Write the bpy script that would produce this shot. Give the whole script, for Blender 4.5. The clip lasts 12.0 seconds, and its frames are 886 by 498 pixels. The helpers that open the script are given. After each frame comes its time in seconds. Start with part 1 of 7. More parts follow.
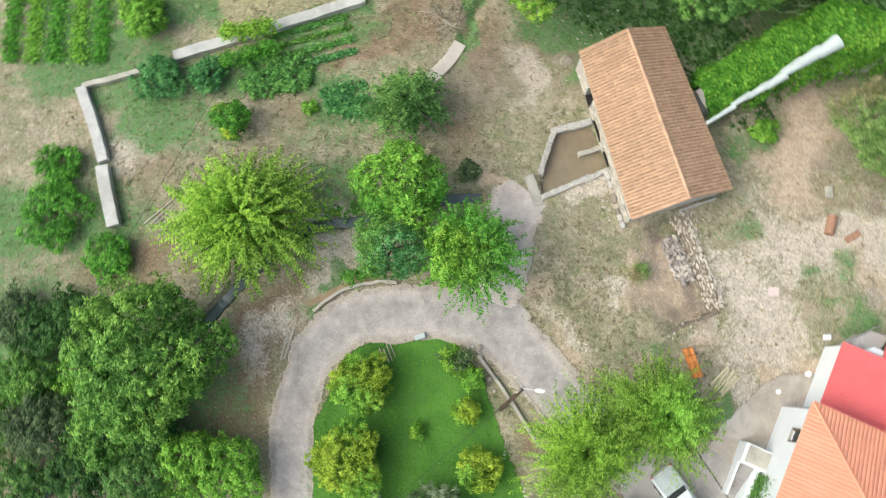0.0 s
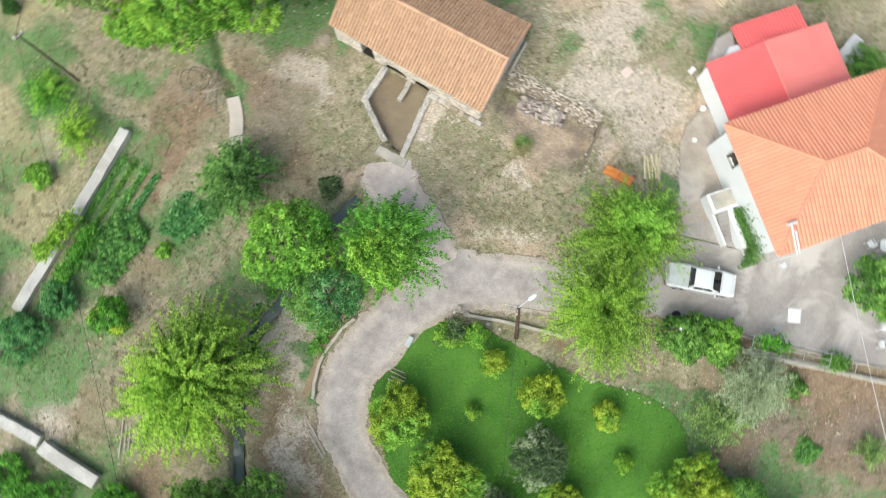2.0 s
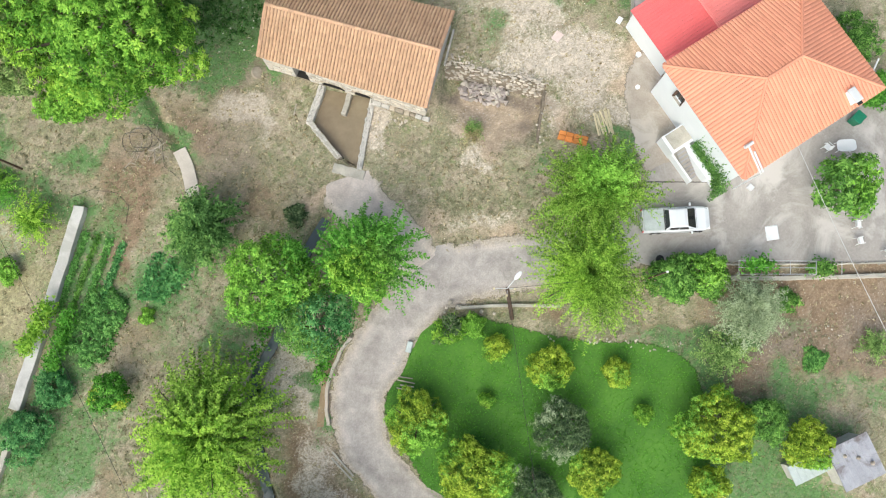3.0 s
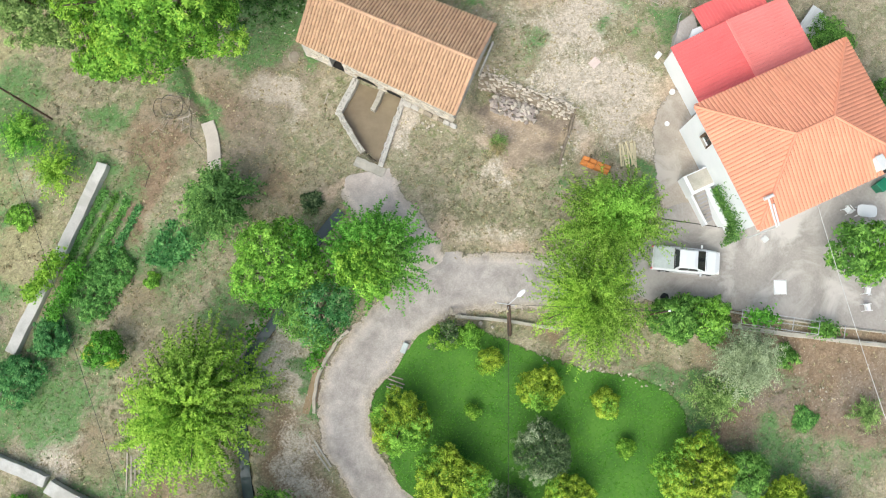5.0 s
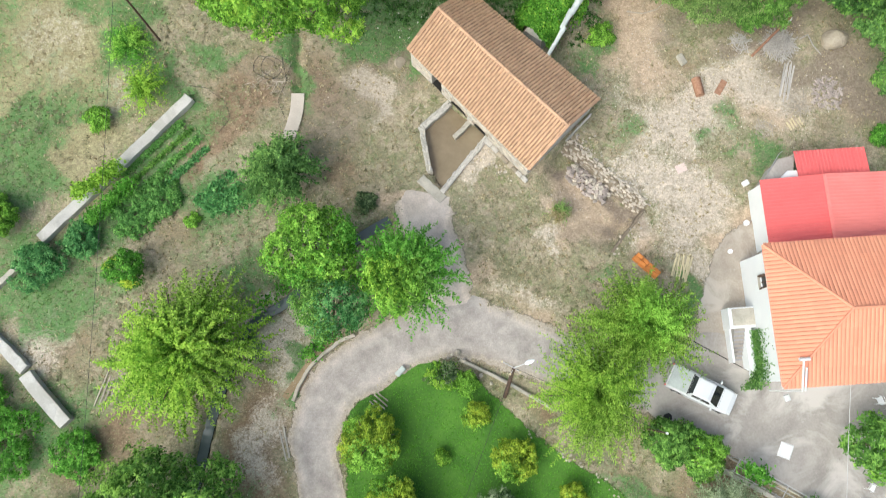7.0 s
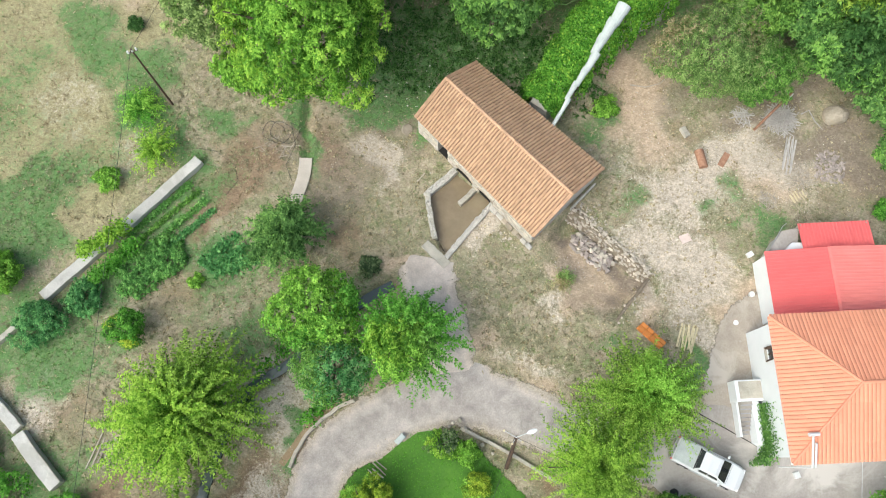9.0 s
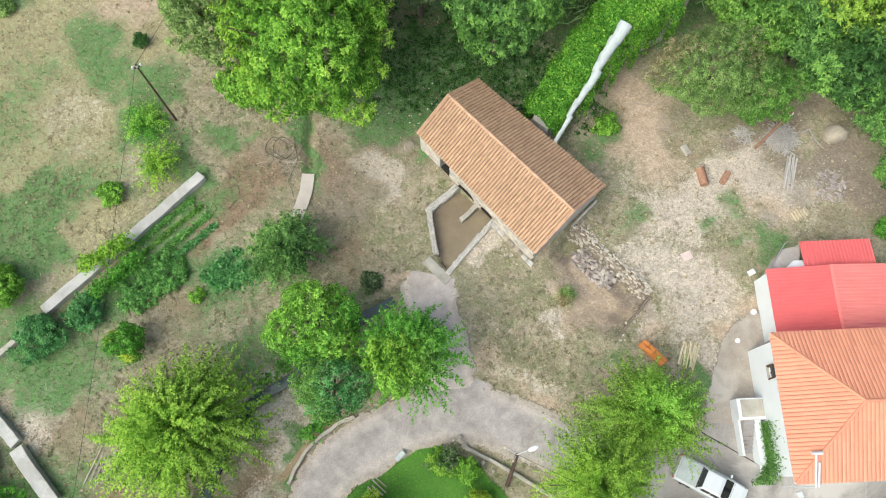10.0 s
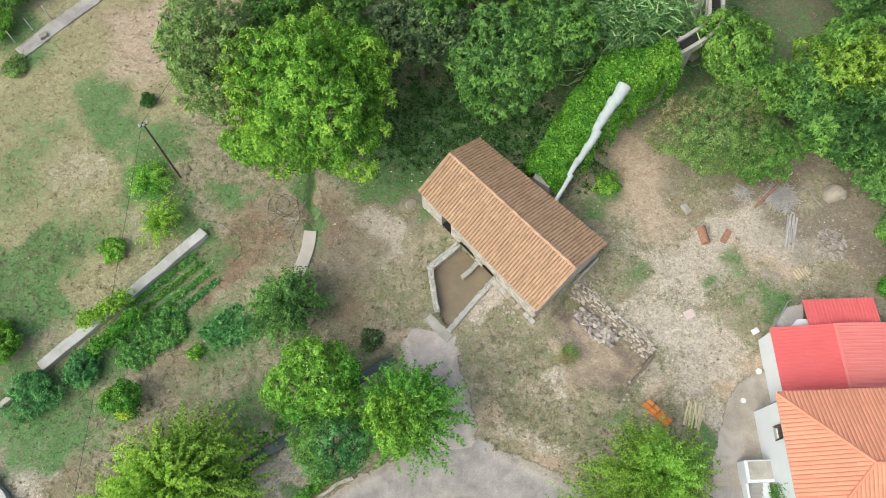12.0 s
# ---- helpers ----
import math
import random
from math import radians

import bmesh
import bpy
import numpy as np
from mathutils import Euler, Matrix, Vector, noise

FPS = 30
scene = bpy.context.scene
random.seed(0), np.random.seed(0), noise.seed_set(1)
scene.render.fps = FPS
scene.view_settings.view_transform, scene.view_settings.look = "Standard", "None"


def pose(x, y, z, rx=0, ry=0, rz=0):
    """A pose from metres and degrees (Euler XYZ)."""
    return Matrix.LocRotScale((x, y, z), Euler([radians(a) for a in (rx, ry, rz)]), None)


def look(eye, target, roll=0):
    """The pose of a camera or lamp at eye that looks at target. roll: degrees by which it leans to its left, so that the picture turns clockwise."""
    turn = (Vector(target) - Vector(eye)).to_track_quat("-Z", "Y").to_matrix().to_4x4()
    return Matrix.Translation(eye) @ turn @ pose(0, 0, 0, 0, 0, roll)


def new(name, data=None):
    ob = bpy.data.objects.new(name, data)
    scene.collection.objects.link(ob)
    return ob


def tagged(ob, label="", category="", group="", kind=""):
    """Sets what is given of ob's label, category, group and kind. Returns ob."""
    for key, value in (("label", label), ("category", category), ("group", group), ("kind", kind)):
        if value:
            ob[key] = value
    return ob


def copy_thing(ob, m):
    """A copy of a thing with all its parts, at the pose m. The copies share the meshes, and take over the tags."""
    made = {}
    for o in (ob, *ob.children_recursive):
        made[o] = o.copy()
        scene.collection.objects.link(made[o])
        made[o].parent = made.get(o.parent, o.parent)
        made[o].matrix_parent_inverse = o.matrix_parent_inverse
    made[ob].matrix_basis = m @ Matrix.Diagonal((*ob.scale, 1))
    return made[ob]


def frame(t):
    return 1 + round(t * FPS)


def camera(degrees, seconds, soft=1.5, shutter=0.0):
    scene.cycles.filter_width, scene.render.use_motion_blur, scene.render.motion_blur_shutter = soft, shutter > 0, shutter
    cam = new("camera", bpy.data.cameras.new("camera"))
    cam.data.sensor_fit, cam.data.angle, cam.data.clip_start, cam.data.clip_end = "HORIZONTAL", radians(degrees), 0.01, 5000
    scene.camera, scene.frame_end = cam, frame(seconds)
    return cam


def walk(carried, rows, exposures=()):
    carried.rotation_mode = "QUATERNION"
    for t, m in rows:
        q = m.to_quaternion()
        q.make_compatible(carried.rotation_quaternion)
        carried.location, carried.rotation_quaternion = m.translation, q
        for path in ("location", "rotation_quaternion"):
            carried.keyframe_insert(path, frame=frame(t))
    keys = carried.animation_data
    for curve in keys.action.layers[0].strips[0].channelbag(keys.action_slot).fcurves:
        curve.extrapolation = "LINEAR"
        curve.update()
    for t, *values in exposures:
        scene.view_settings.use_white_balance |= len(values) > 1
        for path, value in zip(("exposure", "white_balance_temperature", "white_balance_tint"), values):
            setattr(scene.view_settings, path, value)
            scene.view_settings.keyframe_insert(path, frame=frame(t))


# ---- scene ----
cam = camera(60.54, 12.0, soft=1.0, shutter=0.5)
PATH = [
    (0.0, pose(-0.42, -0.35, 55.56, 9.12, -0.11, 29.84)),
    (0.5, pose(-0.71, -0.47, 55.55, 8.65, -0.13, 20.36)),
    (1.0, pose(-0.82, -0.47, 55.49, 8.37, -0.04, 9.81)),
    (1.5, pose(-0.85, -0.41, 55.48, 8.10, -0.04, -1.16)),
    (2.0, pose(-0.75, -0.37, 55.50, 7.77, 0.08, -14.00)),
    (2.5, pose(-0.77, -0.37, 55.58, 7.60, 0.17, -23.86)),
    (3.0, pose(-0.77, -0.36, 55.68, 7.54, 0.17, -27.52)),
    (3.2, pose(-0.76, -0.33, 55.70, 7.60, 0.24, -28.23)),
    (5.0, pose(-0.44, -0.33, 56.02, 7.85, 0.04, -19.29)),
    (5.5, pose(-0.29, -0.20, 56.07, 7.92, -0.02, -14.09)),
    (6.0, pose(-0.09, -0.07, 56.05, 8.09, -0.06, -4.01)),
    (6.5, pose(0.00, 0.00, 56.00, 8.27, -0.07, -0.02)),
    (7.0, pose(0.03, 0.03, 55.89, 10.23, -0.08, 1.31)),
    (7.2, pose(-0.07, -0.01, 55.86, 11.11, -0.18, 1.50)),
    (8.8, pose(0.13, -0.24, 55.66, 14.11, 0.03, 2.48)),
    (9.0, pose(0.09, -0.30, 55.66, 15.54, -0.01, 2.46)),
    (9.5, pose(0.06, -0.42, 55.65, 15.94, -0.03, 2.67)),
    (10.0, pose(0.05, -0.54, 55.61, 17.00, -0.04, 2.77)),
    (10.5, pose(0.06, -0.68, 55.57, 17.93, -0.01, 2.80)),
    (11.0, pose(0.10, -0.75, 55.47, 19.18, 0.01, 2.88)),
    (11.5, pose(0.08, -0.81, 55.41, 20.83, 0.00, 2.92)),
    (12.0, pose(0.07, -0.85, 55.38, 21.68, -0.01, 3.01)),
]
walk(cam, PATH, [(0.0, 0.45, 6200, 0), (7.2, 0.46, 6200, 0), (9.0, 0.44, 6200, 0), (10.5, 0.34, 6200, 0), (12.0, 0.20, 6200, 0)])

# ---- light ----
world = bpy.data.worlds.new("sky")
scene.world = world
world.use_nodes = True
wn = world.node_tree.nodes
sky = wn.new("ShaderNodeTexSky")
sky.sky_type, sky.sun_disc = "NISHITA", False
sky.sun_elevation, sky.sun_rotation = radians(49), radians(229)
sky.air_density, sky.dust_density, sky.ozone_density = 0.6, 5.0, 0.6
world.node_tree.links.new(sky.outputs[0], wn["Background"].inputs[0])
wn["Background"].inputs[1].default_value = 0.156
sun_data = bpy.data.lights.new("sun", "SUN")
sun_data.energy, sun_data.angle, sun_data.color = 1.4, radians(75), (1.0, 0.97, 0.92)
sun = new("sun", sun_data)
sun.matrix_basis = look((-31, -27, 48), (0, 0, 0))

# ---- small builders ----
def mesh_np(name, V, F):
    """A mesh from an array of corners and an array of equal faces."""
    V, F = np.asarray(V, dtype=np.float32), np.asarray(F, dtype=np.int32)
    me = bpy.data.meshes.new(name)
    k = F.shape[1]
    me.vertices.add(len(V)), me.loops.add(F.size), me.polygons.add(len(F))
    me.vertices.foreach_set("co", V.ravel())
    me.loops.foreach_set("vertex_index", F.ravel())
    me.polygons.foreach_set("loop_start", np.arange(0, F.size, k, dtype=np.int32))
    me.polygons.foreach_set("loop_total", np.full(len(F), k, dtype=np.int32))
    me.update(calc_edges=True)
    return me


def thing(name, label, category, m=None, group="", kind=""):
    e = new(name)
    e.empty_display_size = 0.2
    e.matrix_basis = m or Matrix()
    return tagged(e, label, category, group, kind)


def part(name, bm, material, parent, label="", m=None):
    """One mesh object under a thing or part; bm is a bmesh or a finished mesh."""
    me = bm
    if isinstance(bm, bmesh.types.BMesh):
        me = bpy.data.meshes.new(name)
        bm.normal_update()
        bm.to_mesh(me)
        bm.free()
    if material and not me.materials:
        me.materials.append(material)
    ob = new(name, me)
    ob.parent = parent
    if m is not None:
        ob.matrix_basis = m
    if label:
        ob["label"] = label
    return ob


def solid(name, bm, material, label, category, m=None, group="", kind=""):
    """A thing that is one mesh."""
    return tagged(part(name, bm, material, None, "", m), label, category, group, kind)


def box(sx, sy, sz, at=(0, 0, 0), rz=0.0, bevel=0.0, bm=None, m=None):
    """A box that stands on at, turned by rz degrees; several may share a bmesh."""
    bm = bm or bmesh.new()
    m = m if m is not None else pose(at[0], at[1], at[2] + sz / 2, 0, 0, rz)
    made = bmesh.ops.create_cube(bm, size=1, matrix=m @ Matrix.Diagonal((sx, sy, sz, 1)))
    if bevel:
        edges = list({e for v in made["verts"] for e in v.link_edges})
        bmesh.ops.bevel(bm, geom=edges, offset=bevel, segments=1, affect="EDGES")
    return bm


def tube(pts, radii, sides=6, bm=None, cap=True):
    """A tapered tube along points."""
    bm = bm or bmesh.new()
    pts = [Vector(p) for p in pts]
    rings = []
    for i, p in enumerate(pts):
        d = (pts[min(i + 1, len(pts) - 1)] - pts[max(i - 1, 0)]).normalized()
        a = d.orthogonal().normalized() if not rings else (ref - d * ref.dot(d)).normalized()
        ref = a
        b = d.cross(a)
        r = radii[i] if hasattr(radii, "__len__") else radii
        rings.append([bm.verts.new(p + (a * math.cos(t) + b * math.sin(t)) * r) for t in [2 * math.pi * k / sides for k in range(sides)]])
    for r0, r1 in zip(rings, rings[1:]):
        for k in range(sides):
            bm.faces.new((r0[k], r0[(k + 1) % sides], r1[(k + 1) % sides], r1[k]))
    if cap:
        bm.faces.new(rings[0][::-1])
        bm.faces.new(rings[-1])
    return bm


def prism(outline, z0, z1, bm=None):
    """An upright prism over an outline (counter-clockwise)."""
    bm = bm or bmesh.new()
    lo = [bm.verts.new((x, y, z0)) for x, y in outline]
    hi = [bm.verts.new((x, y, z1)) for x, y in outline]
    n = len(outline)
    for i in range(n):
        bm.faces.new((lo[i], lo[(i + 1) % n], hi[(i + 1) % n], hi[i]))
    bm.faces.new(hi)
    bm.faces.new(lo[::-1])
    return bm


def smooth_line(pts, steps=8, closed=False):
    """A Catmull-Rom line through points of any dimension."""
    P = np.array(pts, float)
    n = len(P)
    out = []
    for i in range(n if closed else n - 1):
        p = [P[(i + k) % n] if closed else P[min(max(i + k, 0), n - 1)] for k in (-1, 0, 1, 2)]
        for s in np.linspace(0, 1, steps, endpoint=False):
            out.append(0.5 * (2 * p[1] + (p[2] - p[0]) * s + (2 * p[0] - 5 * p[1] + 4 * p[2] - p[3]) * s ** 2 + (3 * p[1] - p[0] - 3 * p[2] + p[3]) * s ** 3))
    if not closed:
        out.append(P[-1])
    return np.array(out)


def stone_bm(rng, sx, sy, sz, rough=0.18):
    """A rough stone, about sx x sy x sz, standing on z = 0."""
    bm = bmesh.new()
    bmesh.ops.create_icosphere(bm, subdivisions=1, radius=0.5)
    for v in bm.verts:
        v.co = Vector(((v.co.x * (1 + rng.uniform(-rough, rough))) * sx, (v.co.y * (1 + rng.uniform(-rough, rough))) * sy, (max(v.co.z, -0.3) + 0.3) * sz * (1 + rng.uniform(-rough, rough)) * 1.2))
    return bm


# ---- materials ----
def chunk_bm(rng):
    """A broken, angular stone of unit size that stands on its base."""
    bm = bmesh.new()
    for i in range(11):
        a, z = rng.uniform(0, 2 * math.pi), rng.uniform(-.5, .5)
        r = .5 * rng.uniform(.8, 1.1) * (1 if abs(z) < .3 else .8)
        bm.verts.new((r * math.cos(a), r * math.sin(a), z + .35))
    out = bmesh.ops.convex_hull(bm, input=bm.verts)
    bmesh.ops.delete(bm, geom=[v for v in bm.verts if not v.link_faces], context="VERTS")
    bmesh.ops.recalc_face_normals(bm, faces=bm.faces)
    return bm


def nodes_of(name):
    m = bpy.data.materials.new(name)
    m.use_nodes = True
    return m, m.node_tree.nodes, m.node_tree.links, m.node_tree.nodes["Principled BSDF"]


def ramp_node(n, stops):
    r = n.new("ShaderNodeValToRGB")
    while len(r.color_ramp.elements) < len(stops):
        r.color_ramp.elements.new(0.5)
    for e, (pos, col) in zip(r.color_ramp.elements, stops):
        e.position, e.color = pos, (*col, 1)
    return r


def noise_node(n, l, scale, detail=6, rough=0.6, coord=None, distort=0.0):
    t = n.new("ShaderNodeTexNoise")
    t.inputs["Scale"].default_value, t.inputs["Detail"].default_value = scale, detail
    t.inputs["Roughness"].default_value, t.inputs["Distortion"].default_value = rough, distort
    if coord is not None:
        l.new(coord, t.inputs["Vector"])
    return t


def mix_node(n, l, fac, a, b, how="MIX"):
    m = n.new("ShaderNodeMix")
    m.data_type, m.blend_type = "RGBA", how
    for socket, value in ((m.inputs[0], fac), (m.inputs[6], a), (m.inputs[7], b)):
        if isinstance(value, (int, float)):
            socket.default_value = value
        elif isinstance(value, tuple):
            socket.default_value = (*value, 1)
        else:
            l.new(value, socket)
    return m.outputs[2]


def surface(name, dark, light, scale=3.0, fine=25.0, rough=0.85, bump=0.3, metal=0.0, stain=None, each=0.0, spread=(0.3, 0.7), bump_dist=0.02):
    """A two-scale surface between two colours, with relief, an optional third stain colour and variation from piece to piece."""
    m, n, l, p = nodes_of(name)
    co = n.new("ShaderNodeTexCoord").outputs["Object"]
    big, small = noise_node(n, l, scale, 5, 0.6, co, 0.4), noise_node(n, l, fine, 4, 0.7, co)
    r = ramp_node(n, [(spread[0], dark), (spread[1], light)])
    l.new(mix_node(n, l, 0.4, big.outputs[0], small.outputs[0]), r.inputs[0])
    colour = r.outputs[0]
    if stain:
        s = noise_node(n, l, scale * 0.45, 8, 0.65, co, 0.8)
        f = ramp_node(n, [(0.50, (0, 0, 0)), (0.62, (1, 1, 1))])
        l.new(s.outputs[0], f.inputs[0])
        colour = mix_node(n, l, f.outputs[0], colour, stain)
    if each:
        info = n.new("ShaderNodeObjectInfo")
        isl = n.new("ShaderNodeNewGeometry")
        add = n.new("ShaderNodeMath")
        add.operation = "ADD"
        l.new(info.outputs["Random"], add.inputs[0]), l.new(isl.outputs["Random Per Island"], add.inputs[1])
        fr = n.new("ShaderNodeMath")
        fr.operation = "FRACT"
        l.new(add.outputs[0], fr.inputs[0])
        v = n.new("ShaderNodeMapRange")
        v.inputs[3].default_value, v.inputs[4].default_value = 1 - each, 1 + each
        l.new(fr.outputs[0], v.inputs[0])
        hs = n.new("ShaderNodeHueSaturation")
        l.new(v.outputs[0], hs.inputs["Value"]), l.new(colour, hs.inputs["Color"])
        colour = hs.outputs[0]
    l.new(colour, p.inputs["Base Color"])
    p.inputs["Roughness"].default_value, p.inputs["Metallic"].default_value = rough, metal
    if bump:
        b = n.new("ShaderNodeBump")
        b.inputs["Strength"].default_value, b.inputs["Distance"].default_value = bump, bump_dist
        l.new(small.outputs[0], b.inputs["Height"]), l.new(b.outputs[0], p.inputs["Normal"])
    return m


def leaf_material(name, dark, mid, light, glow=0.35):
    """Leaves that vary one by one, with light passing through."""
    m, n, l, p = nodes_of(name)
    geo = n.new("ShaderNodeNewGeometry")
    co = n.new("ShaderNodeTexCoord").outputs["Object"]
    lump = noise_node(n, l, 1.3, 4, 0.65, co)
    r = ramp_node(n, [(0.3, dark), (0.5, mid), (0.7, light)])
    # tufts differ and young tips are paler; crown shade is painted into hollows and inner tufts
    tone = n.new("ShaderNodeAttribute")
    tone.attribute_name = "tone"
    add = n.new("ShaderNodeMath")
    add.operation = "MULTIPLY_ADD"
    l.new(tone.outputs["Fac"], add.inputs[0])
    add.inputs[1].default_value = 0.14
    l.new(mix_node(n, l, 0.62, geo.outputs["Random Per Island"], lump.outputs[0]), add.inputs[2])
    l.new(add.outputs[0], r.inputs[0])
    l.new(r.outputs[0], p.inputs["Base Color"])
    p.inputs["Roughness"].default_value = 0.55
    p.inputs["Specular IOR Level"].default_value = 0.12
    t = n.new("ShaderNodeBsdfTranslucent")
    l.new(r.outputs[0], t.inputs[0])
    mx = n.new("ShaderNodeMixShader")
    mx.inputs[0].default_value = glow
    l.new(p.outputs[0], mx.inputs[1]), l.new(t.outputs[0], mx.inputs[2])
    l.new(mx.outputs[0], n["Material Output"].inputs[0])
    return m


def ground_material():
    m, n, l, p = nodes_of("ground")
    co = n.new("ShaderNodeTexCoord").outputs["Object"]
    at = n.new("ShaderNodeAttribute")
    at.attribute_name = "cover"
    sep = n.new("ShaderNodeSeparateColor")
    l.new(at.outputs["Color"], sep.inputs[0])
    big, mid, fine = noise_node(n, l, 0.35, 8, 0.62, co, 0.5), noise_node(n, l, 1.7, 8, 0.75, co, 0.8), noise_node(n, l, 7, 6, 0.8, co, 0.3)
    both = mix_node(n, l, 0.5, mid.outputs[0], fine.outputs[0])
    def tone(a, b, lo=0.42, hi=0.58):
        r = ramp_node(n, [(lo, a), (hi, b)])
        l.new(both, r.inputs[0])
        return r.outputs[0]
    def mask(channel, lo=0.36, hi=0.66):
        # the cover's edge is broken up by the noise
        a = n.new("ShaderNodeMath")
        a.operation = "MULTIPLY_ADD"
        l.new(both, a.inputs[0])
        a.inputs[1].default_value = 2.0
        sub = n.new("ShaderNodeMath")
        sub.operation = "SUBTRACT"
        l.new(sep.outputs[channel], sub.inputs[0])
        sub.inputs[1].default_value = 0.97
        l.new(sub.outputs[0], a.inputs[2])
        r = ramp_node(n, [(lo, (0, 0, 0)), (hi, (1, 1, 1))])
        l.new(a.outputs[0], r.inputs[0])
        return r.outputs[0]
    straw = tone((0.235, 0.197, 0.135), (0.49, 0.43, 0.315), 0.38, 0.6)
    olive = tone((0.15, 0.15, 0.085), (0.33, 0.32, 0.20), 0.38, 0.6)
    f = ramp_node(n, [(0.42, (0, 0, 0)), (0.53, (1, 1, 1))])
    l.new(mix_node(n, l, 0.5, big.outputs[0], mid.outputs[0]), f.inputs[0])
    base = mix_node(n, l, f.outputs[0], straw, olive)
    # worn bare spots and green weeds, sharp-edged
    def spots(scale, lo, hi, top, shift):
        mp = n.new("ShaderNodeMapping")
        mp.inputs["Location"].default_value = (shift, shift * 1.7, 0)
        l.new(co, mp.inputs["Vector"])
        t = noise_node(n, l, scale, 11, 0.72, mp.outputs[0], 0.5)
        r = ramp_node(n, [(lo, (0, 0, 0)), (hi, (top, top, top))])
        l.new(t.outputs[0], r.inputs[0])
        return r.outputs[0]
    base = mix_node(n, l, spots(0.8, .50, .56, .75, 3.0), base, tone((0.29, 0.235, 0.165), (0.53, 0.45, 0.345), 0.36, 0.62))
    base = mix_node(n, l, spots(1.3, .555, .60, .65, 11.0), base, tone((0.08, 0.12, 0.035), (0.22, 0.28, 0.11)))
    base = mix_node(n, l, spots(2.6, .57, .62, .6, 23.0), base, tone((0.10, 0.075, 0.045), (0.22, 0.17, 0.11)))
    soil = tone((0.165, 0.113, 0.072), (0.335, 0.25, 0.17), 0.38, 0.61)
    pale = tone((0.35, 0.30, 0.235), (0.66, 0.585, 0.49), 0.38, 0.62)
    green = tone((0.065, 0.155, 0.048), (0.165, 0.285, 0.105), 0.38, 0.62)
    at2 = n.new("ShaderNodeAttribute")
    at2.attribute_name = "cover_more"
    sep2 = n.new("ShaderNodeSeparateColor")
    l.new(at2.outputs["Color"], sep2.inputs[0])
    def soft(channel):
        a = n.new("ShaderNodeMath")
        a.operation = "MULTIPLY_ADD"
        l.new(both, a.inputs[0])
        a.inputs[1].default_value = 1.2
        sub = n.new("ShaderNodeMath")
        sub.operation = "SUBTRACT"
        l.new(sep2.outputs[channel], sub.inputs[0])
        sub.inputs[1].default_value = 0.62
        l.new(sub.outputs[0], a.inputs[2])
        r = ramp_node(n, [(0.28, (0, 0, 0)), (0.62, (0.92, 0.92, 0.92))])
        l.new(a.outputs[0], r.inputs[0])
        return r.outputs[0]
    base = mix_node(n, l, soft(0), base, tone((0.22, 0.195, 0.10), (0.46, 0.42, 0.245), 0.38, 0.6))
    colour = mix_node(n, l, mask(1), base, soil)
    colour = mix_node(n, l, mask(2), colour, pale)
    colour = mix_node(n, l, spots(1.9, .56, .62, .55, 37.0), colour, tone((0.15, 0.115, 0.07), (0.36, 0.30, 0.2)))
    colour = mix_node(n, l, soft(1), colour, tone((0.36, 0.275, 0.195), (0.555, 0.44, 0.33), 0.36, 0.62))
    colour = mix_node(n, l, soft(2), colour, tone((0.17, 0.135, 0.105), (0.30, 0.25, 0.20), 0.36, 0.62))
    thin = ramp_node(n, [(0.44, (0.64, 0.64, 0.64)), (0.54, (1, 1, 1))])
    l.new(mid.outputs[0], thin.inputs[0])
    colour = mix_node(n, l, mix_node(n, l, 1.0, mask(0), thin.outputs[0], "MULTIPLY"), colour, green)
    # scattered pebbles and straw
    v = n.new("ShaderNodeTexVoronoi")
    v.inputs["Scale"].default_value = 5.5
    l.new(co, v.inputs["Vector"])
    pr = ramp_node(n, [(0.06, (1, 1, 1)), (0.16, (0, 0, 0))])
    l.new(v.outputs["Distance"], pr.inputs[0])
    gate = ramp_node(n, [(0.5, (0, 0, 0)), (0.62, (0.55, 0.55, 0.55))])
    l.new(mid.outputs[0], gate.inputs[0])
    colour = mix_node(n, l, mix_node(n, l, 1.0, pr.outputs[0], gate.outputs[0], "MULTIPLY"), colour, (0.6, 0.56, 0.48))
    # stubble and tufts: darker and paler spots at a hand's and a step's width
    for scale, lo, hi, shift in ((2.4, 0.82, 1.20, 5.0), (6.5, 0.80, 1.24, 41.0)):
        mp = n.new("ShaderNodeMapping")
        mp.inputs["Location"].default_value, mp.inputs["Rotation"].default_value, mp.inputs["Scale"].default_value = (shift, shift, 0), (0, 0, shift), (1, 1.7, 1)
        l.new(co, mp.inputs["Vector"])
        t = noise_node(n, l, scale, 5, 0.65, mp.outputs[0], 1.2)
        r = ramp_node(n, [(0.34, (lo, lo, lo)), (0.66, (hi, hi, hi))])
        l.new(t.outputs[0], r.inputs[0])
        colour = mix_node(n, l, 1.0, colour, r.outputs[0], "MULTIPLY")
    l.new(colour, p.inputs["Base Color"])
    p.inputs["Roughness"].default_value = 0.95
    p.inputs["Specular IOR Level"].default_value = 0.15
    b = n.new("ShaderNodeBump")
    b.inputs["Strength"].default_value, b.inputs["Distance"].default_value = 0.7, 0.08
    l.new(both, b.inputs["Height"]), l.new(b.outputs[0], p.inputs["Normal"])
    return m


